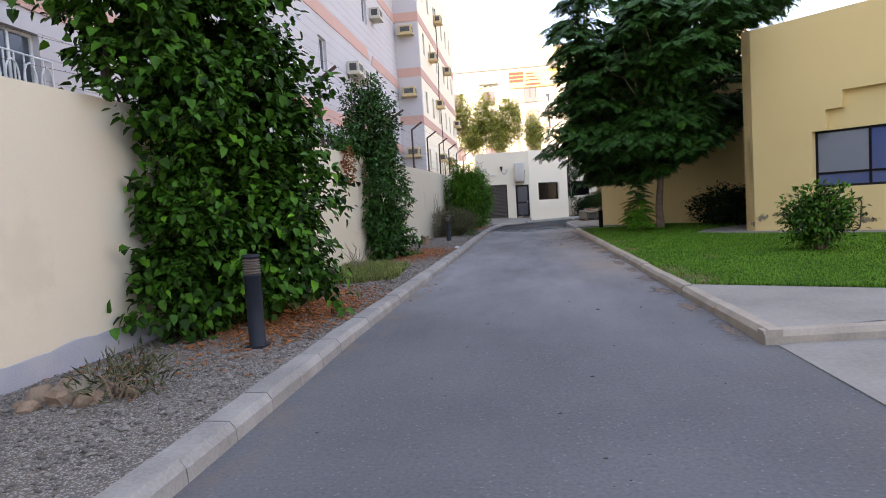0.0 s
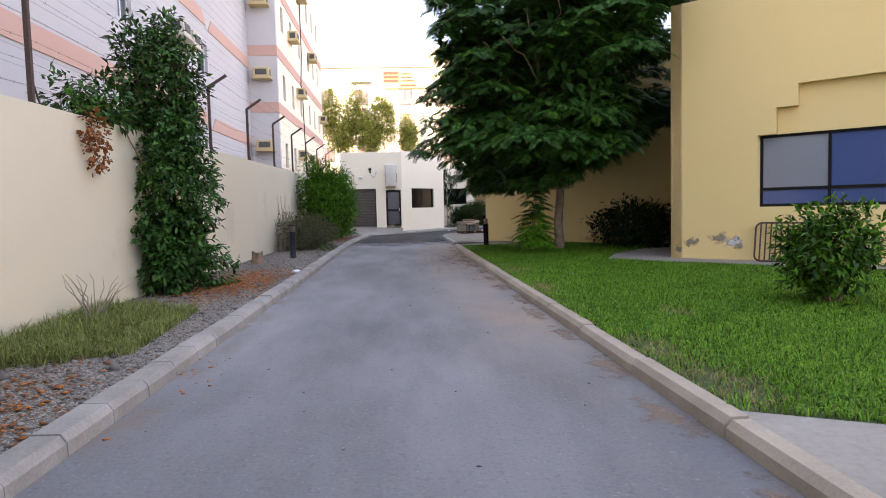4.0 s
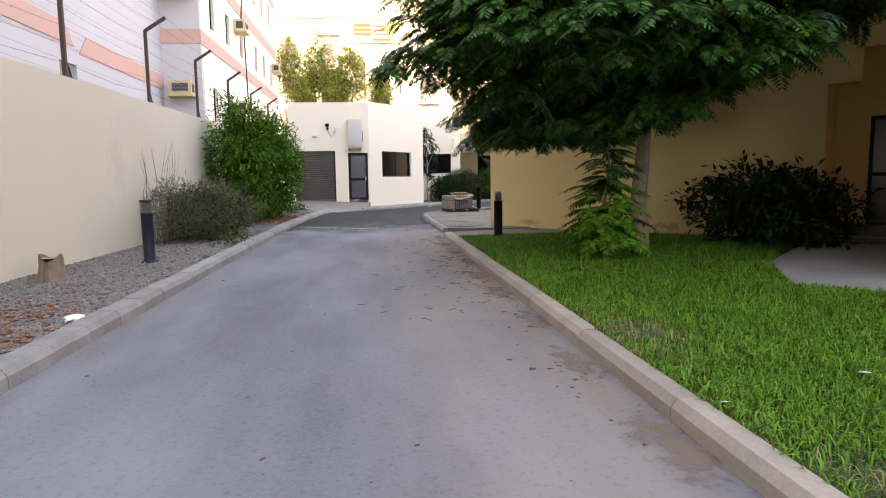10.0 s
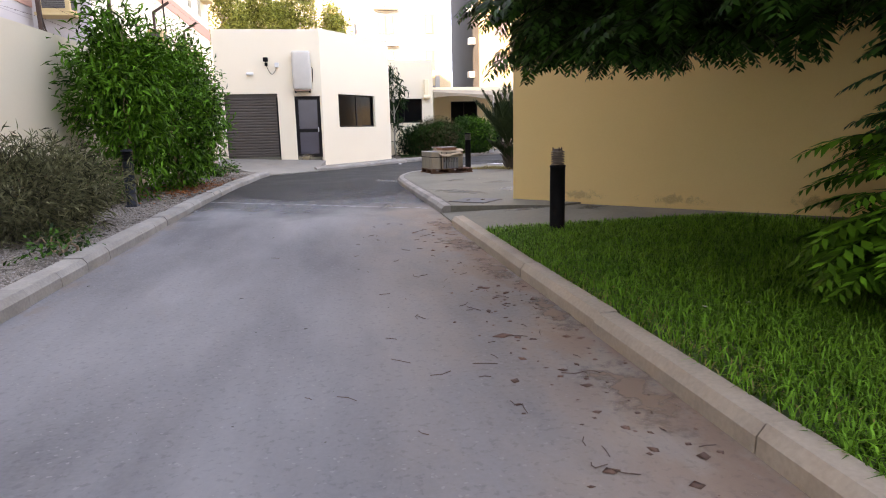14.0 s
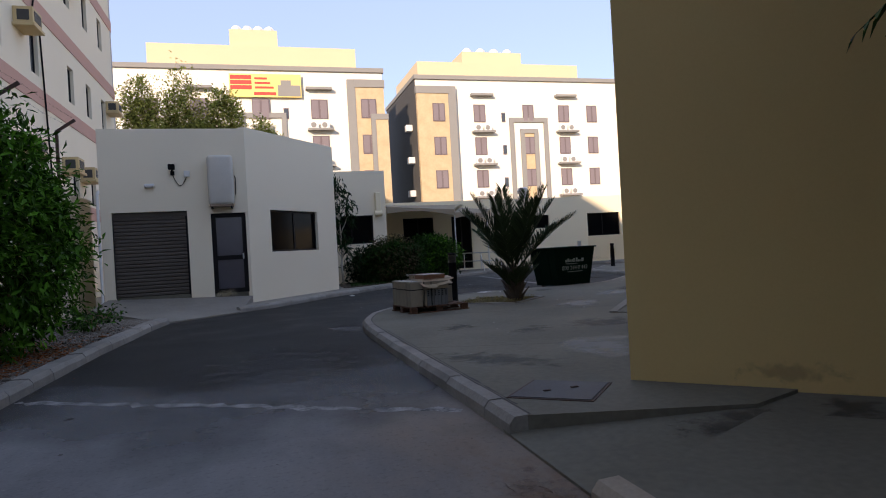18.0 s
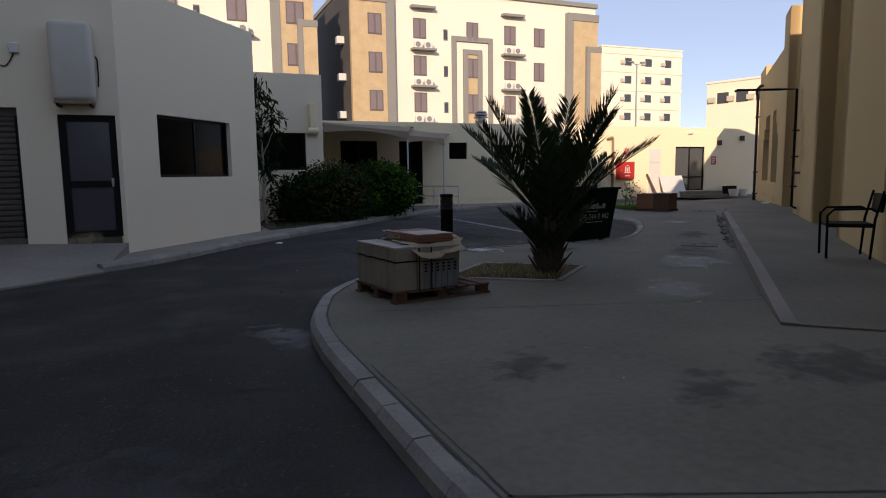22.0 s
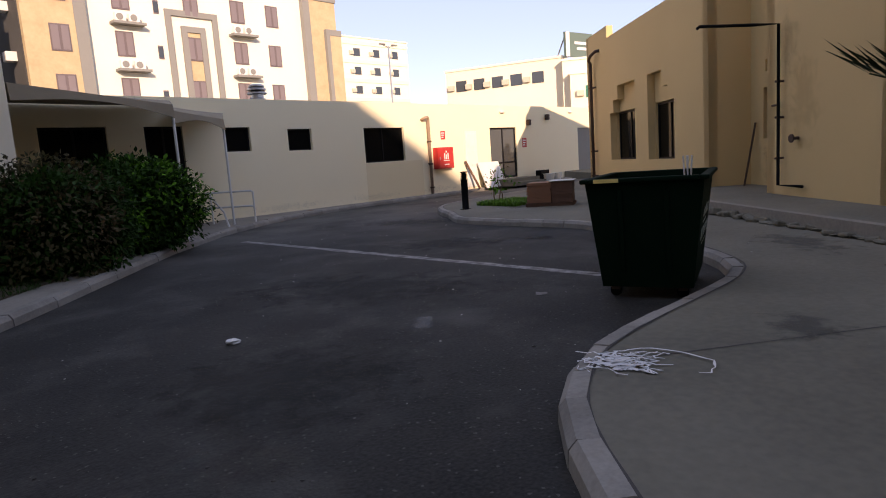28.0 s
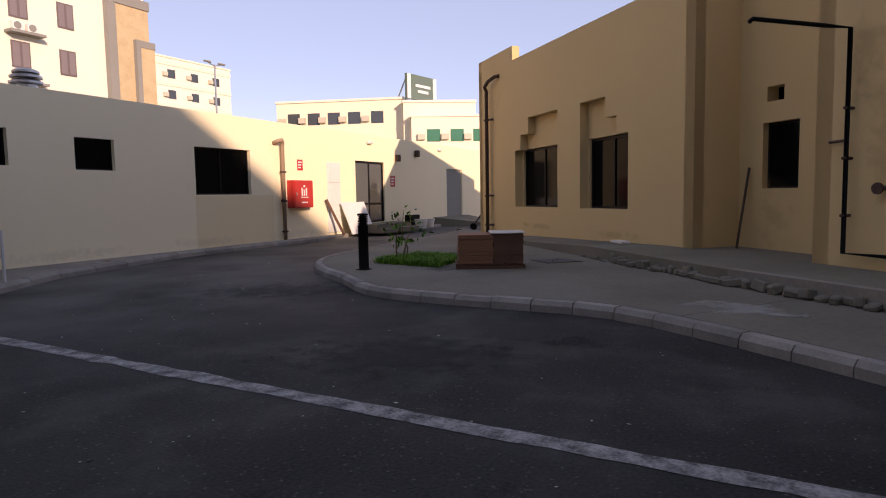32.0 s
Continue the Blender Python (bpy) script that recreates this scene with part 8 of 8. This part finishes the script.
# metal armchair on the raised pavement
ch = thing("metal_armchair", Matrix.Translation(uv(33.0, 20.75, 0.292)) @ pose(0, 0, 0, 0, 0, 45), "black metal armchair against the yellow wall", "chair")
bm = bmesh.new()
soft_box(bm, -0.27, 0.27, -0.26, 0.26, 0.4, 0.45, 0.02)
part("seat", bm, BLACK, ch)
bm = bmesh.new()
soft_box(bm, -0.25, 0.25, -0.28, -0.24, 0.62, 0.86, 0.015, pose(0, 0, 0, 6, 0, 0))
part("backrest", bm, BLACK, ch)
for x in (-0.27, 0.27):
    bm = bmesh.new()
    tube(bm, [(x, 0.26, 0.0), (x, 0.27, 0.55), (x, 0.2, 0.63), (x, -0.2, 0.64), (x, -0.27, 0.6)], 0.016, 8)
    part("arm_leg", bm, BLACK, ch, "", True)
    bm = bmesh.new()
    tube(bm, [(x, -0.22, 0.0), (x, -0.25, 0.5), (x, -0.33, 0.86)], 0.016, 8)
    part("back_leg", bm, BLACK, ch, "", True)

# fire cabinet, signs, pipes and lamps on the long building
fb = thing("fire_hose_cabinet", pose(20.67, NY, 1.06), "red fire hose cabinet with white signs on the wall", "fire cabinet")
bm = bmesh.new()
soft_box(bm, -0.46, 0.46, -0.26, 0.0, 0, 0.83, 0.015)
part("body", bm, RED, fb)
bm = bmesh.new()
soft_box(bm, -0.42, 0.42, -0.275, -0.255, 0.04, 0.79, 0.01)
dr = part("door", bm, RED, fb)
bm = bmesh.new()
for b_ in ((-0.12, 0.14, 0.36, 0.6), ):
    for k in range(3):
        box(bm, b_[0] + 0.1 * k, b_[0] + 0.06 + 0.1 * k, -0.279, -0.275, b_[2], b_[3] - 0.05 * (k == 1))
box(bm, -0.16, 0.2, -0.279, -0.275, 0.3, 0.33)
box(bm, -0.02, 0.06, -0.279, -0.275, 0.62, 0.68)
box(bm, -0.12, 0.16, -0.279, -0.275, 0.14, 0.18)
part("white_sign", bm, WHITEPAINT, dr)
bm = bmesh.new()
soft_box(bm, -0.38, -0.34, -0.3, -0.27, 0.36, 0.46, 0.006)
part("latch", bm, CHROME, dr)


def wall_sign(x, z, w, h, material, label):
    s = thing("wall_sign", pose(x, NY, z), label, "sign")
    bm = bmesh.new()
    soft_box(bm, -w / 2, w / 2, -0.012, 0, 0, h, 0.004)
    part("board", bm, material, s)
    bm = bmesh.new()
    for k in range(3):
        box(bm, -w * 0.35, w * (0.1 + 0.12 * k), -0.015, -0.012, h * (0.2 + 0.25 * k), h * (0.32 + 0.25 * k))
    part("writing", bm, WHITEPAINT, s)


wall_sign(20.85, 2.2, 0.26, 0.33, RED, "small red fire sign on the wall")
wall_sign(26.4, 1.72, 0.34, 0.42, RED, "small red notice beside the glass door")
bm = bmesh.new()
tube(bm, [(19.93, NY - 0.12, 0.12), (19.93, NY - 0.12, 2.85), (19.9, NY - 0.16, 2.98), (19.83, NY - 0.2, 3.04), (19.73, NY - 0.16, 3.02), (19.68, NY, 2.95)], 0.06, 10)
sp1 = tagged(part("stand_pipe", bm, PIPE, None, "", True), "tan painted stand pipe on the cream wall", "pipe")
for z in (0.35, 1.25, 2.1):
    bm = bmesh.new()
    lathe(bm, [(0.062, z), (0.095, z + 0.005), (0.095, z + 0.05), (0.062, z + 0.055)], 12, (19.93, NY - 0.12, 0))
    part("collar", bm, RUST, sp1)
bm = bmesh.new()
rod(bm, (19.93, NY - 0.14, 1.3), (19.74, NY - 0.2, 1.3), 0.03)
part("valve", bm, RUST, sp1)
for x, z in ((26.68, 2.7), (28.25, 2.95)):
    l_ = thing("wall_lamp", pose(x, NY, z), "small dark wall lamp on the long building", "lamp", "wall lamps")
    bm = bmesh.new()
    soft_box(bm, -0.1, 0.1, -0.18, -0.02, 0, 0.26, 0.02)
    part("housing", bm, RUST, l_)
    bm = bmesh.new()
    box(bm, -0.04, 0.04, -0.03, 0, 0.08, 0.18)
    part("bracket", bm, BLACK, l_)
for x, z in ((24.75, 3.25), (30.4, 3.3)):
    bm = bmesh.new()
    soft_box(bm, x - 0.14, x + 0.14, NY - 0.12, NY, z, z + 0.1, 0.03)
    tagged(part("bulkhead_lamp", bm, WHITEPAINT, None, "", True), "white oval bulkhead lamp above the door", "lamp", "bulkhead lamps")
bm = bmesh.new()
box(bm, 16.75, 19.6, NY - 0.004, NY, 0.1, 1.46)
tagged(part("paint_patch", bm, PATCHED), "slightly yellower repainted patch of the cream wall", "paint patch", kind="structure")
# roof vent
vent = thing("roof_vent", pose(14.15, 59.8, 3.38) @ Matrix.Scale(0.55, 4), "round metal extract vent on the flat roof", "roof vent")
bm = bmesh.new()
lathe(bm, [(0.5, 0), (0.5, 0.9), (0.42, 0.95), (0.42, 1.15)], 16)
part("shaft", bm, CHROME, vent)
for k, (r0, z) in enumerate(((0.62, 1.15), (0.6, 1.38), (0.5, 1.58))):
    bm = bmesh.new()
    lathe(bm, [(r0 - 0.12, z), (r0, z + 0.04), (r0, z + 0.12), (r0 - 0.15, z + 0.2)], 16)
    part("cowl", bm, CHROME, vent)
# boards, bucket and trolley by the doors
bm = bmesh.new()
box(bm, -0.75, 0.75, 0, 0.03, 0, 1.15, pose(23.5, NY - 0.55, 0.12, -22, 0, 3))
tagged(part("plaster_board", bm, WHITEPAINT), "white panel leaning on the wall", "panel")
bm = bmesh.new()
box(bm, -0.05, 0.05, 0, 0.03, 0, 1.3, pose(22.4, NY - 0.5, 0.12, -18, -18, 0))
tagged(part("plank", bm, WOOD), "brown plank leaning on the wall", "plank")
for x in (26.8, 27.4):
    bm = bmesh.new()
    lathe(bm, [(0.2, 0), (0.26, 0.32), (0.27, 0.34)], 14, (x, NY - 1.0, 0.12))
    tagged(part("paint_bucket", bm, WHITEPAINT), "pale plastic bucket before the doors", "bucket", "buckets")
bm = bmesh.new()
soft_box(bm, -0.35, 0.35, -0.15, 0.15, 0, 0.5, 0.02, pose(27.1, NY - 0.45, 0.44 - 0.32, 0, 0, 0))
tagged(part("black_crate", bm, BLACK), "black plastic crate before the wall", "crate")
tr = thing("hand_trolley", pose(28.1, 54.4, 0.0, 0, 0, 25), "rusty hand trolley on the yard", "trolley")
for x in (-0.22, 0.22):
    bm = bmesh.new()
    tube(bm, [(x, 0.5, 0.12), (x, -0.1, 0.9), (x * 0.6, -0.3, 1.15)], 0.02, 6)
    part("rail", bm, RUST, tr)
    bm = bmesh.new()
    rod(bm, (x - 0.03, 0.45, 0.13), (x + 0.03, 0.45, 0.13), 0.13, None, 14)
    part("wheel", bm, BLACK, tr)
bm = bmesh.new()
for k in range(4):
    rod(bm, (-0.22, 0.4 - 0.14 * k, 0.25 + 0.19 * k), (0.22, 0.4 - 0.14 * k, 0.25 + 0.19 * k), 0.015)
part("rung", bm, RUST, tr)
bm = bmesh.new()
soft_box(bm, -0.2, 0.2, -0.12, 0.1, 0.0, 0.3, 0.03, pose(0, -0.15, 0.86, -35, 0, 0))
part("motor", bm, RUST, tr)

# pipes on the yellow building
pt = lambda u, v, z: tuple(uv(u - 0.4, v + 0.2, z))
bm = bmesh.new()
tube(bm, [pt(54.07, 20.24, 0.12), pt(54.07, 20.24, 4.5), pt(54.07, 20.3, 4.62), pt(53.8, 20.3, 4.75), pt(53.5, 20.2, 4.85), pt(53.4, 20.1, 4.85)], 0.055, 10)
hp1 = tagged(part("stand_pipe", bm, RUST, None, "", True), "rusty red stand pipe on the yellow building", "pipe")
for z in (0.4, 1.3, 3.6):
    bm = bmesh.new()
    lathe(bm, [(0.058, z), (0.09, z + 0.005), (0.09, z + 0.05), (0.058, z + 0.055)], 12, pt(54.07, 20.24, 0))
    part("collar", bm, RUST, hp1)
    bm = bmesh.new()
    rod(bm, pt(54.07, 20.24, z + 0.03), pt(53.8, 20.16, z + 0.03), 0.03)
    part("branch", bm, RUST, hp1)
bm = bmesh.new()
tube(bm, [pt(41.3, 20.2, 0.5), pt(42.05, 20.2, 0.5), pt(42.05, 20.2, 3.42), pt(42.12, 20.6, 3.44), pt(42.3, 21.55, 3.5), pt(42.3, 21.6, 3.46)], 0.03, 8)
hp2 = tagged(part("wall_pipe", bm, BLACK, None, "", True), "thin black pipe running up the wall and out", "pipe")
for z in (1.0, 1.75, 2.4):
    bm = bmesh.new()
    rod(bm, pt(42.05, 20.1, z), pt(42.05, 20.26, z), 0.022)
    part("clamp", bm, RUST, hp2)
bm = bmesh.new()
rod(bm, pt(42.35, 20.14, 1.98), pt(42.05, 20.22, 1.98), 0.02)
part("tap", bm, RUST, hp2)
sg = thing("wall_tap", Matrix.Translation(uv(41.18, 20.3, 1.35)) @ pose(0, 0, 0, 0, 0, 225), "rusty wheel valve on the yellow wall", "valve")
bm = bmesh.new()
rod(bm, (0, 0, 0), (0, -0.14, 0), 0.03)
part("stub", bm, RUST, sg)
bm = bmesh.new()
rod(bm, (0, -0.12, 0), (0, -0.15, 0), 0.075, None, 12)
part("wheel", bm, RUST, sg)
bm = bmesh.new()
rod(bm, pt(44.7, 19.45, 0.3), pt(44.75, 19.15, 1.75), 0.022)
tagged(part("leaning_pole", bm, RUST), "dark pole leaning in the wall recess", "pole")
bm = bmesh.new()
rod(bm, pt(41.55, 21.5, 0.2), pt(41.5, 21.15, 0.22), 0.06, 0.06, 14)
tagged(part("pipe_end", bm, PIPE), "short pipe end sticking out of the pavement edge", "pipe")
bm = bmesh.new()
soft_box(bm, -0.25, 0.25, -0.1, 0.1, 0, 0.05, 0.008, Matrix.Translation(uv(46.4, 20.6, 0.335)) @ pose(0, 0, 0, 0, 0, 35))
tagged(part("white_block", bm, WHITEPAINT), "white slab offcut lying by the wall", "slab")

# broken edge of the raised pavement
for i in range(70):
    u = 35.2 + 0.158 * i
    edge = 21.99 if u < 42 else 21.99 - 0.1 * (u - 42)
    s = 0.05 + 0.09 * RNG.random()
    bm = bmesh.new()
    soft_box(bm, -s, s, -0.04 - 0.05 * RNG.random(), 0.05 + 0.04 * RNG.random(), 0, (0.04 + 0.0035 * i * (u < 45)) * RNG.uniform(0.3, 0.8), 0.02, Matrix.Translation(uv(u + RNG.uniform(-0.05, 0.05), edge + RNG.uniform(-0.05, 0.06), 0.125)) @ pose(0, 0, 0, RNG.uniform(-16, 16), RNG.uniform(-10, 10), 45 + RNG.uniform(-32, 32)), 1)
    tagged(part("broken_stone", bm, CONCRETE), "broken stone along the raised pavement edge", "rubble", "broken stones of the pavement edge")

# awning and railing
aw = thing("awning", pose(0, 0, 0), "beige fabric awning on white posts", "awning")
FRONT = [[Vector(p) for p in ((4.89, 51.92, 3.02), (8.2, 53.55, 2.92))], [Vector(p) for p in ((8.2, 53.6, 2.8), (10.4, 55.5, 2.8))]]
BACK = [[Vector(p) for p in ((4.89, 57.48, 3.4), (9.9, 57.48, 3.36))], [Vector(p) for p in ((9.9, 57.48, 3.2), (11.5, 57.48, 3.1))]]
for A, Bk in zip(FRONT, BACK):
    bm = bmesh.new()
    n = 10
    grid = []
    for i in range(n + 1):
        f, b = A[0].lerp(A[1], i / n), Bk[0].lerp(Bk[1], i / n)
        row = []
        sag = 0.1 * math.sin(math.pi * i / n)
        f = f + Vector((0, 0, 0.03 * math.sin(math.pi * i / n)))
        for j in range(6):
            p = f.lerp(b, j / 5)
            row.append(bm.verts.new(p + Vector((0, 0, 0.1 * math.sin(math.pi * j / 5) - sag * 0.3))))
        grid.append([bm.verts.new(f + Vector((0.01, -0.03, -0.27 + 0.12 * math.sin(math.pi * i / n))))] + row)
    for a, b in zip(grid, grid[1:]):
        for j in range(6):
            bm.faces.new((a[j], b[j], b[j + 1], a[j + 1]))
    sheet = part("canvas", bm, FABRIC, aw)
    so = sheet.modifiers.new("thickness", "SOLIDIFY")
    so.thickness = 0.012
for p in (FRONT[0][1], FRONT[1][1]):
    bm = bmesh.new()
    rod(bm, (p.x, p.y + 0.05, 0.1), (p.x, p.y + 0.05, p.z), 0.03, None, 10)
    part("post", bm, WHITEPAINT, aw)
rl = thing("hand_rail", pose(0, 0, 0), "white tubular hand rail beside the ramp", "railing")
for z in (0.95, 0.55):
    bm = bmesh.new()
    tube(bm, [(11.0, 55.5, z - 0.05), (10.97, 55.54, z), (10.2, 56.7, z), (9.6, 57.3, z)], 0.024, 8)
    part("rail", bm, WHITEPAINT, rl, "", True)
for x, y in ((11.0, 55.5), (10.33, 56.5), (9.7, 57.2)):
    bm = bmesh.new()
    rod(bm, (x, y, 0.1), (x, y, 0.93), 0.024)
    part("post", bm, WHITEPAINT, rl)
bm = bmesh.new()
tube(bm, [(9.95, 55.0, 0.1), (9.9, 55.1, 0.5), (10.33, 56.5, 0.85)], 0.024, 8)
part("brace", bm, WHITEPAINT, rl)

# fallen twigs and leaf stalks on the lane under the tree
rt = np.random.default_rng(77)
bm = bmesh.new()
for i in range(110):
    x, y, a = 1.42 - abs(rt.normal()) * 0.75, rt.uniform(21.5, 30.5), rt.uniform(0, 6.28)
    if x < -1.5:
        continue
    L = rt.uniform(0.03, 0.14)
    c = Vector((x, y, 0.012))
    d = Vector((math.cos(a), math.sin(a), 0)) * L
    e = Vector((-d.y, d.x, 0)) * rt.uniform(-0.2, 0.2)
    tube(bm, [tuple(c), tuple(c + d * 0.5 + e), tuple(c + d)], 0.0025, 4)
tagged(part("fallen_twigs", bm, RUST), "brown twigs and leaf stalks fallen on the lane", "twigs", kind="stuff")

# litter
def scrap(x, y, z, r, material, label, name="litter", seed=0, flat=0.5):
    bm = bmesh.new()
    bmesh.ops.create_icosphere(bm, subdivisions=2, radius=r)
    q = np.random.default_rng(seed)
    for v in bm.verts:
        v.co *= 1 + 0.35 * q.normal() * 0.6
        v.co.z *= flat
        v.co += Vector((x, y, z + r * flat * 0.7))
    tagged(part(name, bm, material), label, "litter")


scrap(4.52, 45.29, 0.0, 0.055, PAPER, "crumpled white paper cup on the asphalt", "paper_cup", 1)
scrap(2.6, 46.3, 0.0, 0.07, PAPER, "crumpled paper beside the kerb", "paper_scrap", 2, 0.25)
scrap(7.2, 44.0, 0.0, 0.06, DUST, "dry leaf on the asphalt", "dry_leaf", 3, 0.12)
scrap(-2.77, 21.8, 0.11, 0.09, PAPER, "white paper scrap on the gravel", "paper_scrap", 4, 0.3)
scrap(1.42, 16.85, 0.0, 0.05, BROWN, "small heap of brown leaves by the kerb", "leaf_heap", 5, 0.3)
scrap(13.3, 56.75, 0.0, 0.2, KERB, "rubble heap at the wall foot", "rubble", 6, 0.4)
scrap(13.8, 56.95, 0.0, 0.16, BARK, "dark rubble at the wall foot", "rubble", 7, 0.5)
bm = bmesh.new()
q = np.random.default_rng(9)
# runs of spilt paint: thin wavering strokes and one wide loop
runs = []
for i in range(46):
    a, L = q.uniform(-2.0, -0.5), q.uniform(0.06, 0.28)
    c = Vector((5.3 + q.normal() * 0.08, 42.26 + q.normal() * 0.08))
    runs.append([c + Vector((math.cos(a), math.sin(a))) * L * s_ + Vector((q.normal(), q.normal())) * 0.03 for s_ in np.linspace(0, 1, 7)])
runs.append([Vector((5.45 + 0.2 * math.cos(a), 41.98 + 0.3 * math.sin(a))) + Vector((q.normal(), q.normal())) * 0.012 for a in np.linspace(-2.2, 2.4, 18)])
for i, line in enumerate(runs):
    prev = None
    for k, c in enumerate(line):
        d = (line[min(k + 1, len(line) - 1)] - line[max(k - 1, 0)]).normalized()
        w = q.uniform(0.002, 0.009) * (3.2 if i < 22 and k < 3 else 1.0)
        now = [bm.verts.new((c.x + s_ * d.y * w, c.y - s_ * d.x * w, 0.1345 + 0.0002 * i)) for s_ in (-1, 1)]
        if prev:
            bm.faces.new((prev[0], prev[1], now[1], now[0]))
        prev = now
tagged(part("paint_splash", bm, PAPER), "white paint splashed on the pavement", "paint splash", kind="structure")

# banner, far sign, street lamps, overhead cable
bn = thing("advert_banner", pose(-2.0, 92.6, 17.2), "yellow and red advertising banner on the white block", "banner")
bm = bmesh.new()
box(bm, 0, 6.9, 0, 0.08, 0, 2.3)
part("sheet", bm, SIGNYELLOW, bn)
bm = bmesh.new()
for k in range(3):
    box(bm, 0.1, 2.1, -0.03, 0, 0.75 + 0.5 * k, 1.15 + 0.5 * k)
part("red_field", bm, SIGNRED, bn)
bm = bmesh.new()
box(bm, 4.6, 6.8, -0.03, 0, 0.1, 1.2)
box(bm, 4.9, 5.9, -0.03, 0, 1.2, 1.7)
part("picture", bm, GREYSTONE, bn)
bm = bmesh.new()
box(bm, 2.3, 4.4, -0.03, 0, 0.2, 0.5)
for k in range(3):
    box(bm, 2.4, 4.2 - 0.3 * k, -0.03, 0, 0.85 + 0.45 * k, 1.05 + 0.45 * k)
part("writing", bm, SIGNRED, bn)
sgn = thing("roof_sign", pose(66.3, 79.1, 11.65, 0, 0, -9), "large grey-green sign on a far roof", "sign")
bm = bmesh.new()
box(bm, 0, 5.4, 0, 0.3, 0.3, 3.0)
part("board", bm, SIGNGREEN, sgn)
bm = bmesh.new()
for k in range(2):
    box(bm, 1.5 + 0.4 * k, 4.2 - 0.4 * k, -0.05, 0, 1.7 - 0.6 * k, 2.0 - 0.6 * k)
for x in (0.02, 4.75):
    box(bm, x, x + 0.6, -0.05, 0, 0.32, 2.98)
part("writing", bm, WHITEPAINT, sgn)
for x in (0.3, 5.1):
    bm = bmesh.new()
    rod(bm, (x, 0.15, 0), (x, 0.15, 0.4), 0.12)
    part("foot", bm, CHROME, sgn)
    bm = bmesh.new()
    rod(bm, (x, 1.8, 0), (x, 0.2, 2.9), 0.08)
    part("brace", bm, CHROME, sgn)


def street_lamp(x, y, h):
    s = thing("street_lamp", pose(x, y, 0), "grey street lamp with two arms", "street lamp", "street lamps")
    bm = bmesh.new()
    rod(bm, (0, 0, 0), (0, 0, h), 0.1, 0.06)
    part("pole", bm, CHROME, s)
    for d in (-1, 1):
        bm = bmesh.new()
        tube(bm, [(0, 0, h - 0.1), (d * 0.7, 0, h + 0.1)], 0.04, 6)
        soft_box(bm, d * 0.7 - 0.3, d * 0.7 + 0.3, -0.12, 0.12, h + 0.08, h + 0.2, 0.03)
        part("lamp_arm", bm, GREYSTONE, s)


street_lamp(41.2, 81.5, 11.4)
street_lamp(84, 92, 14)
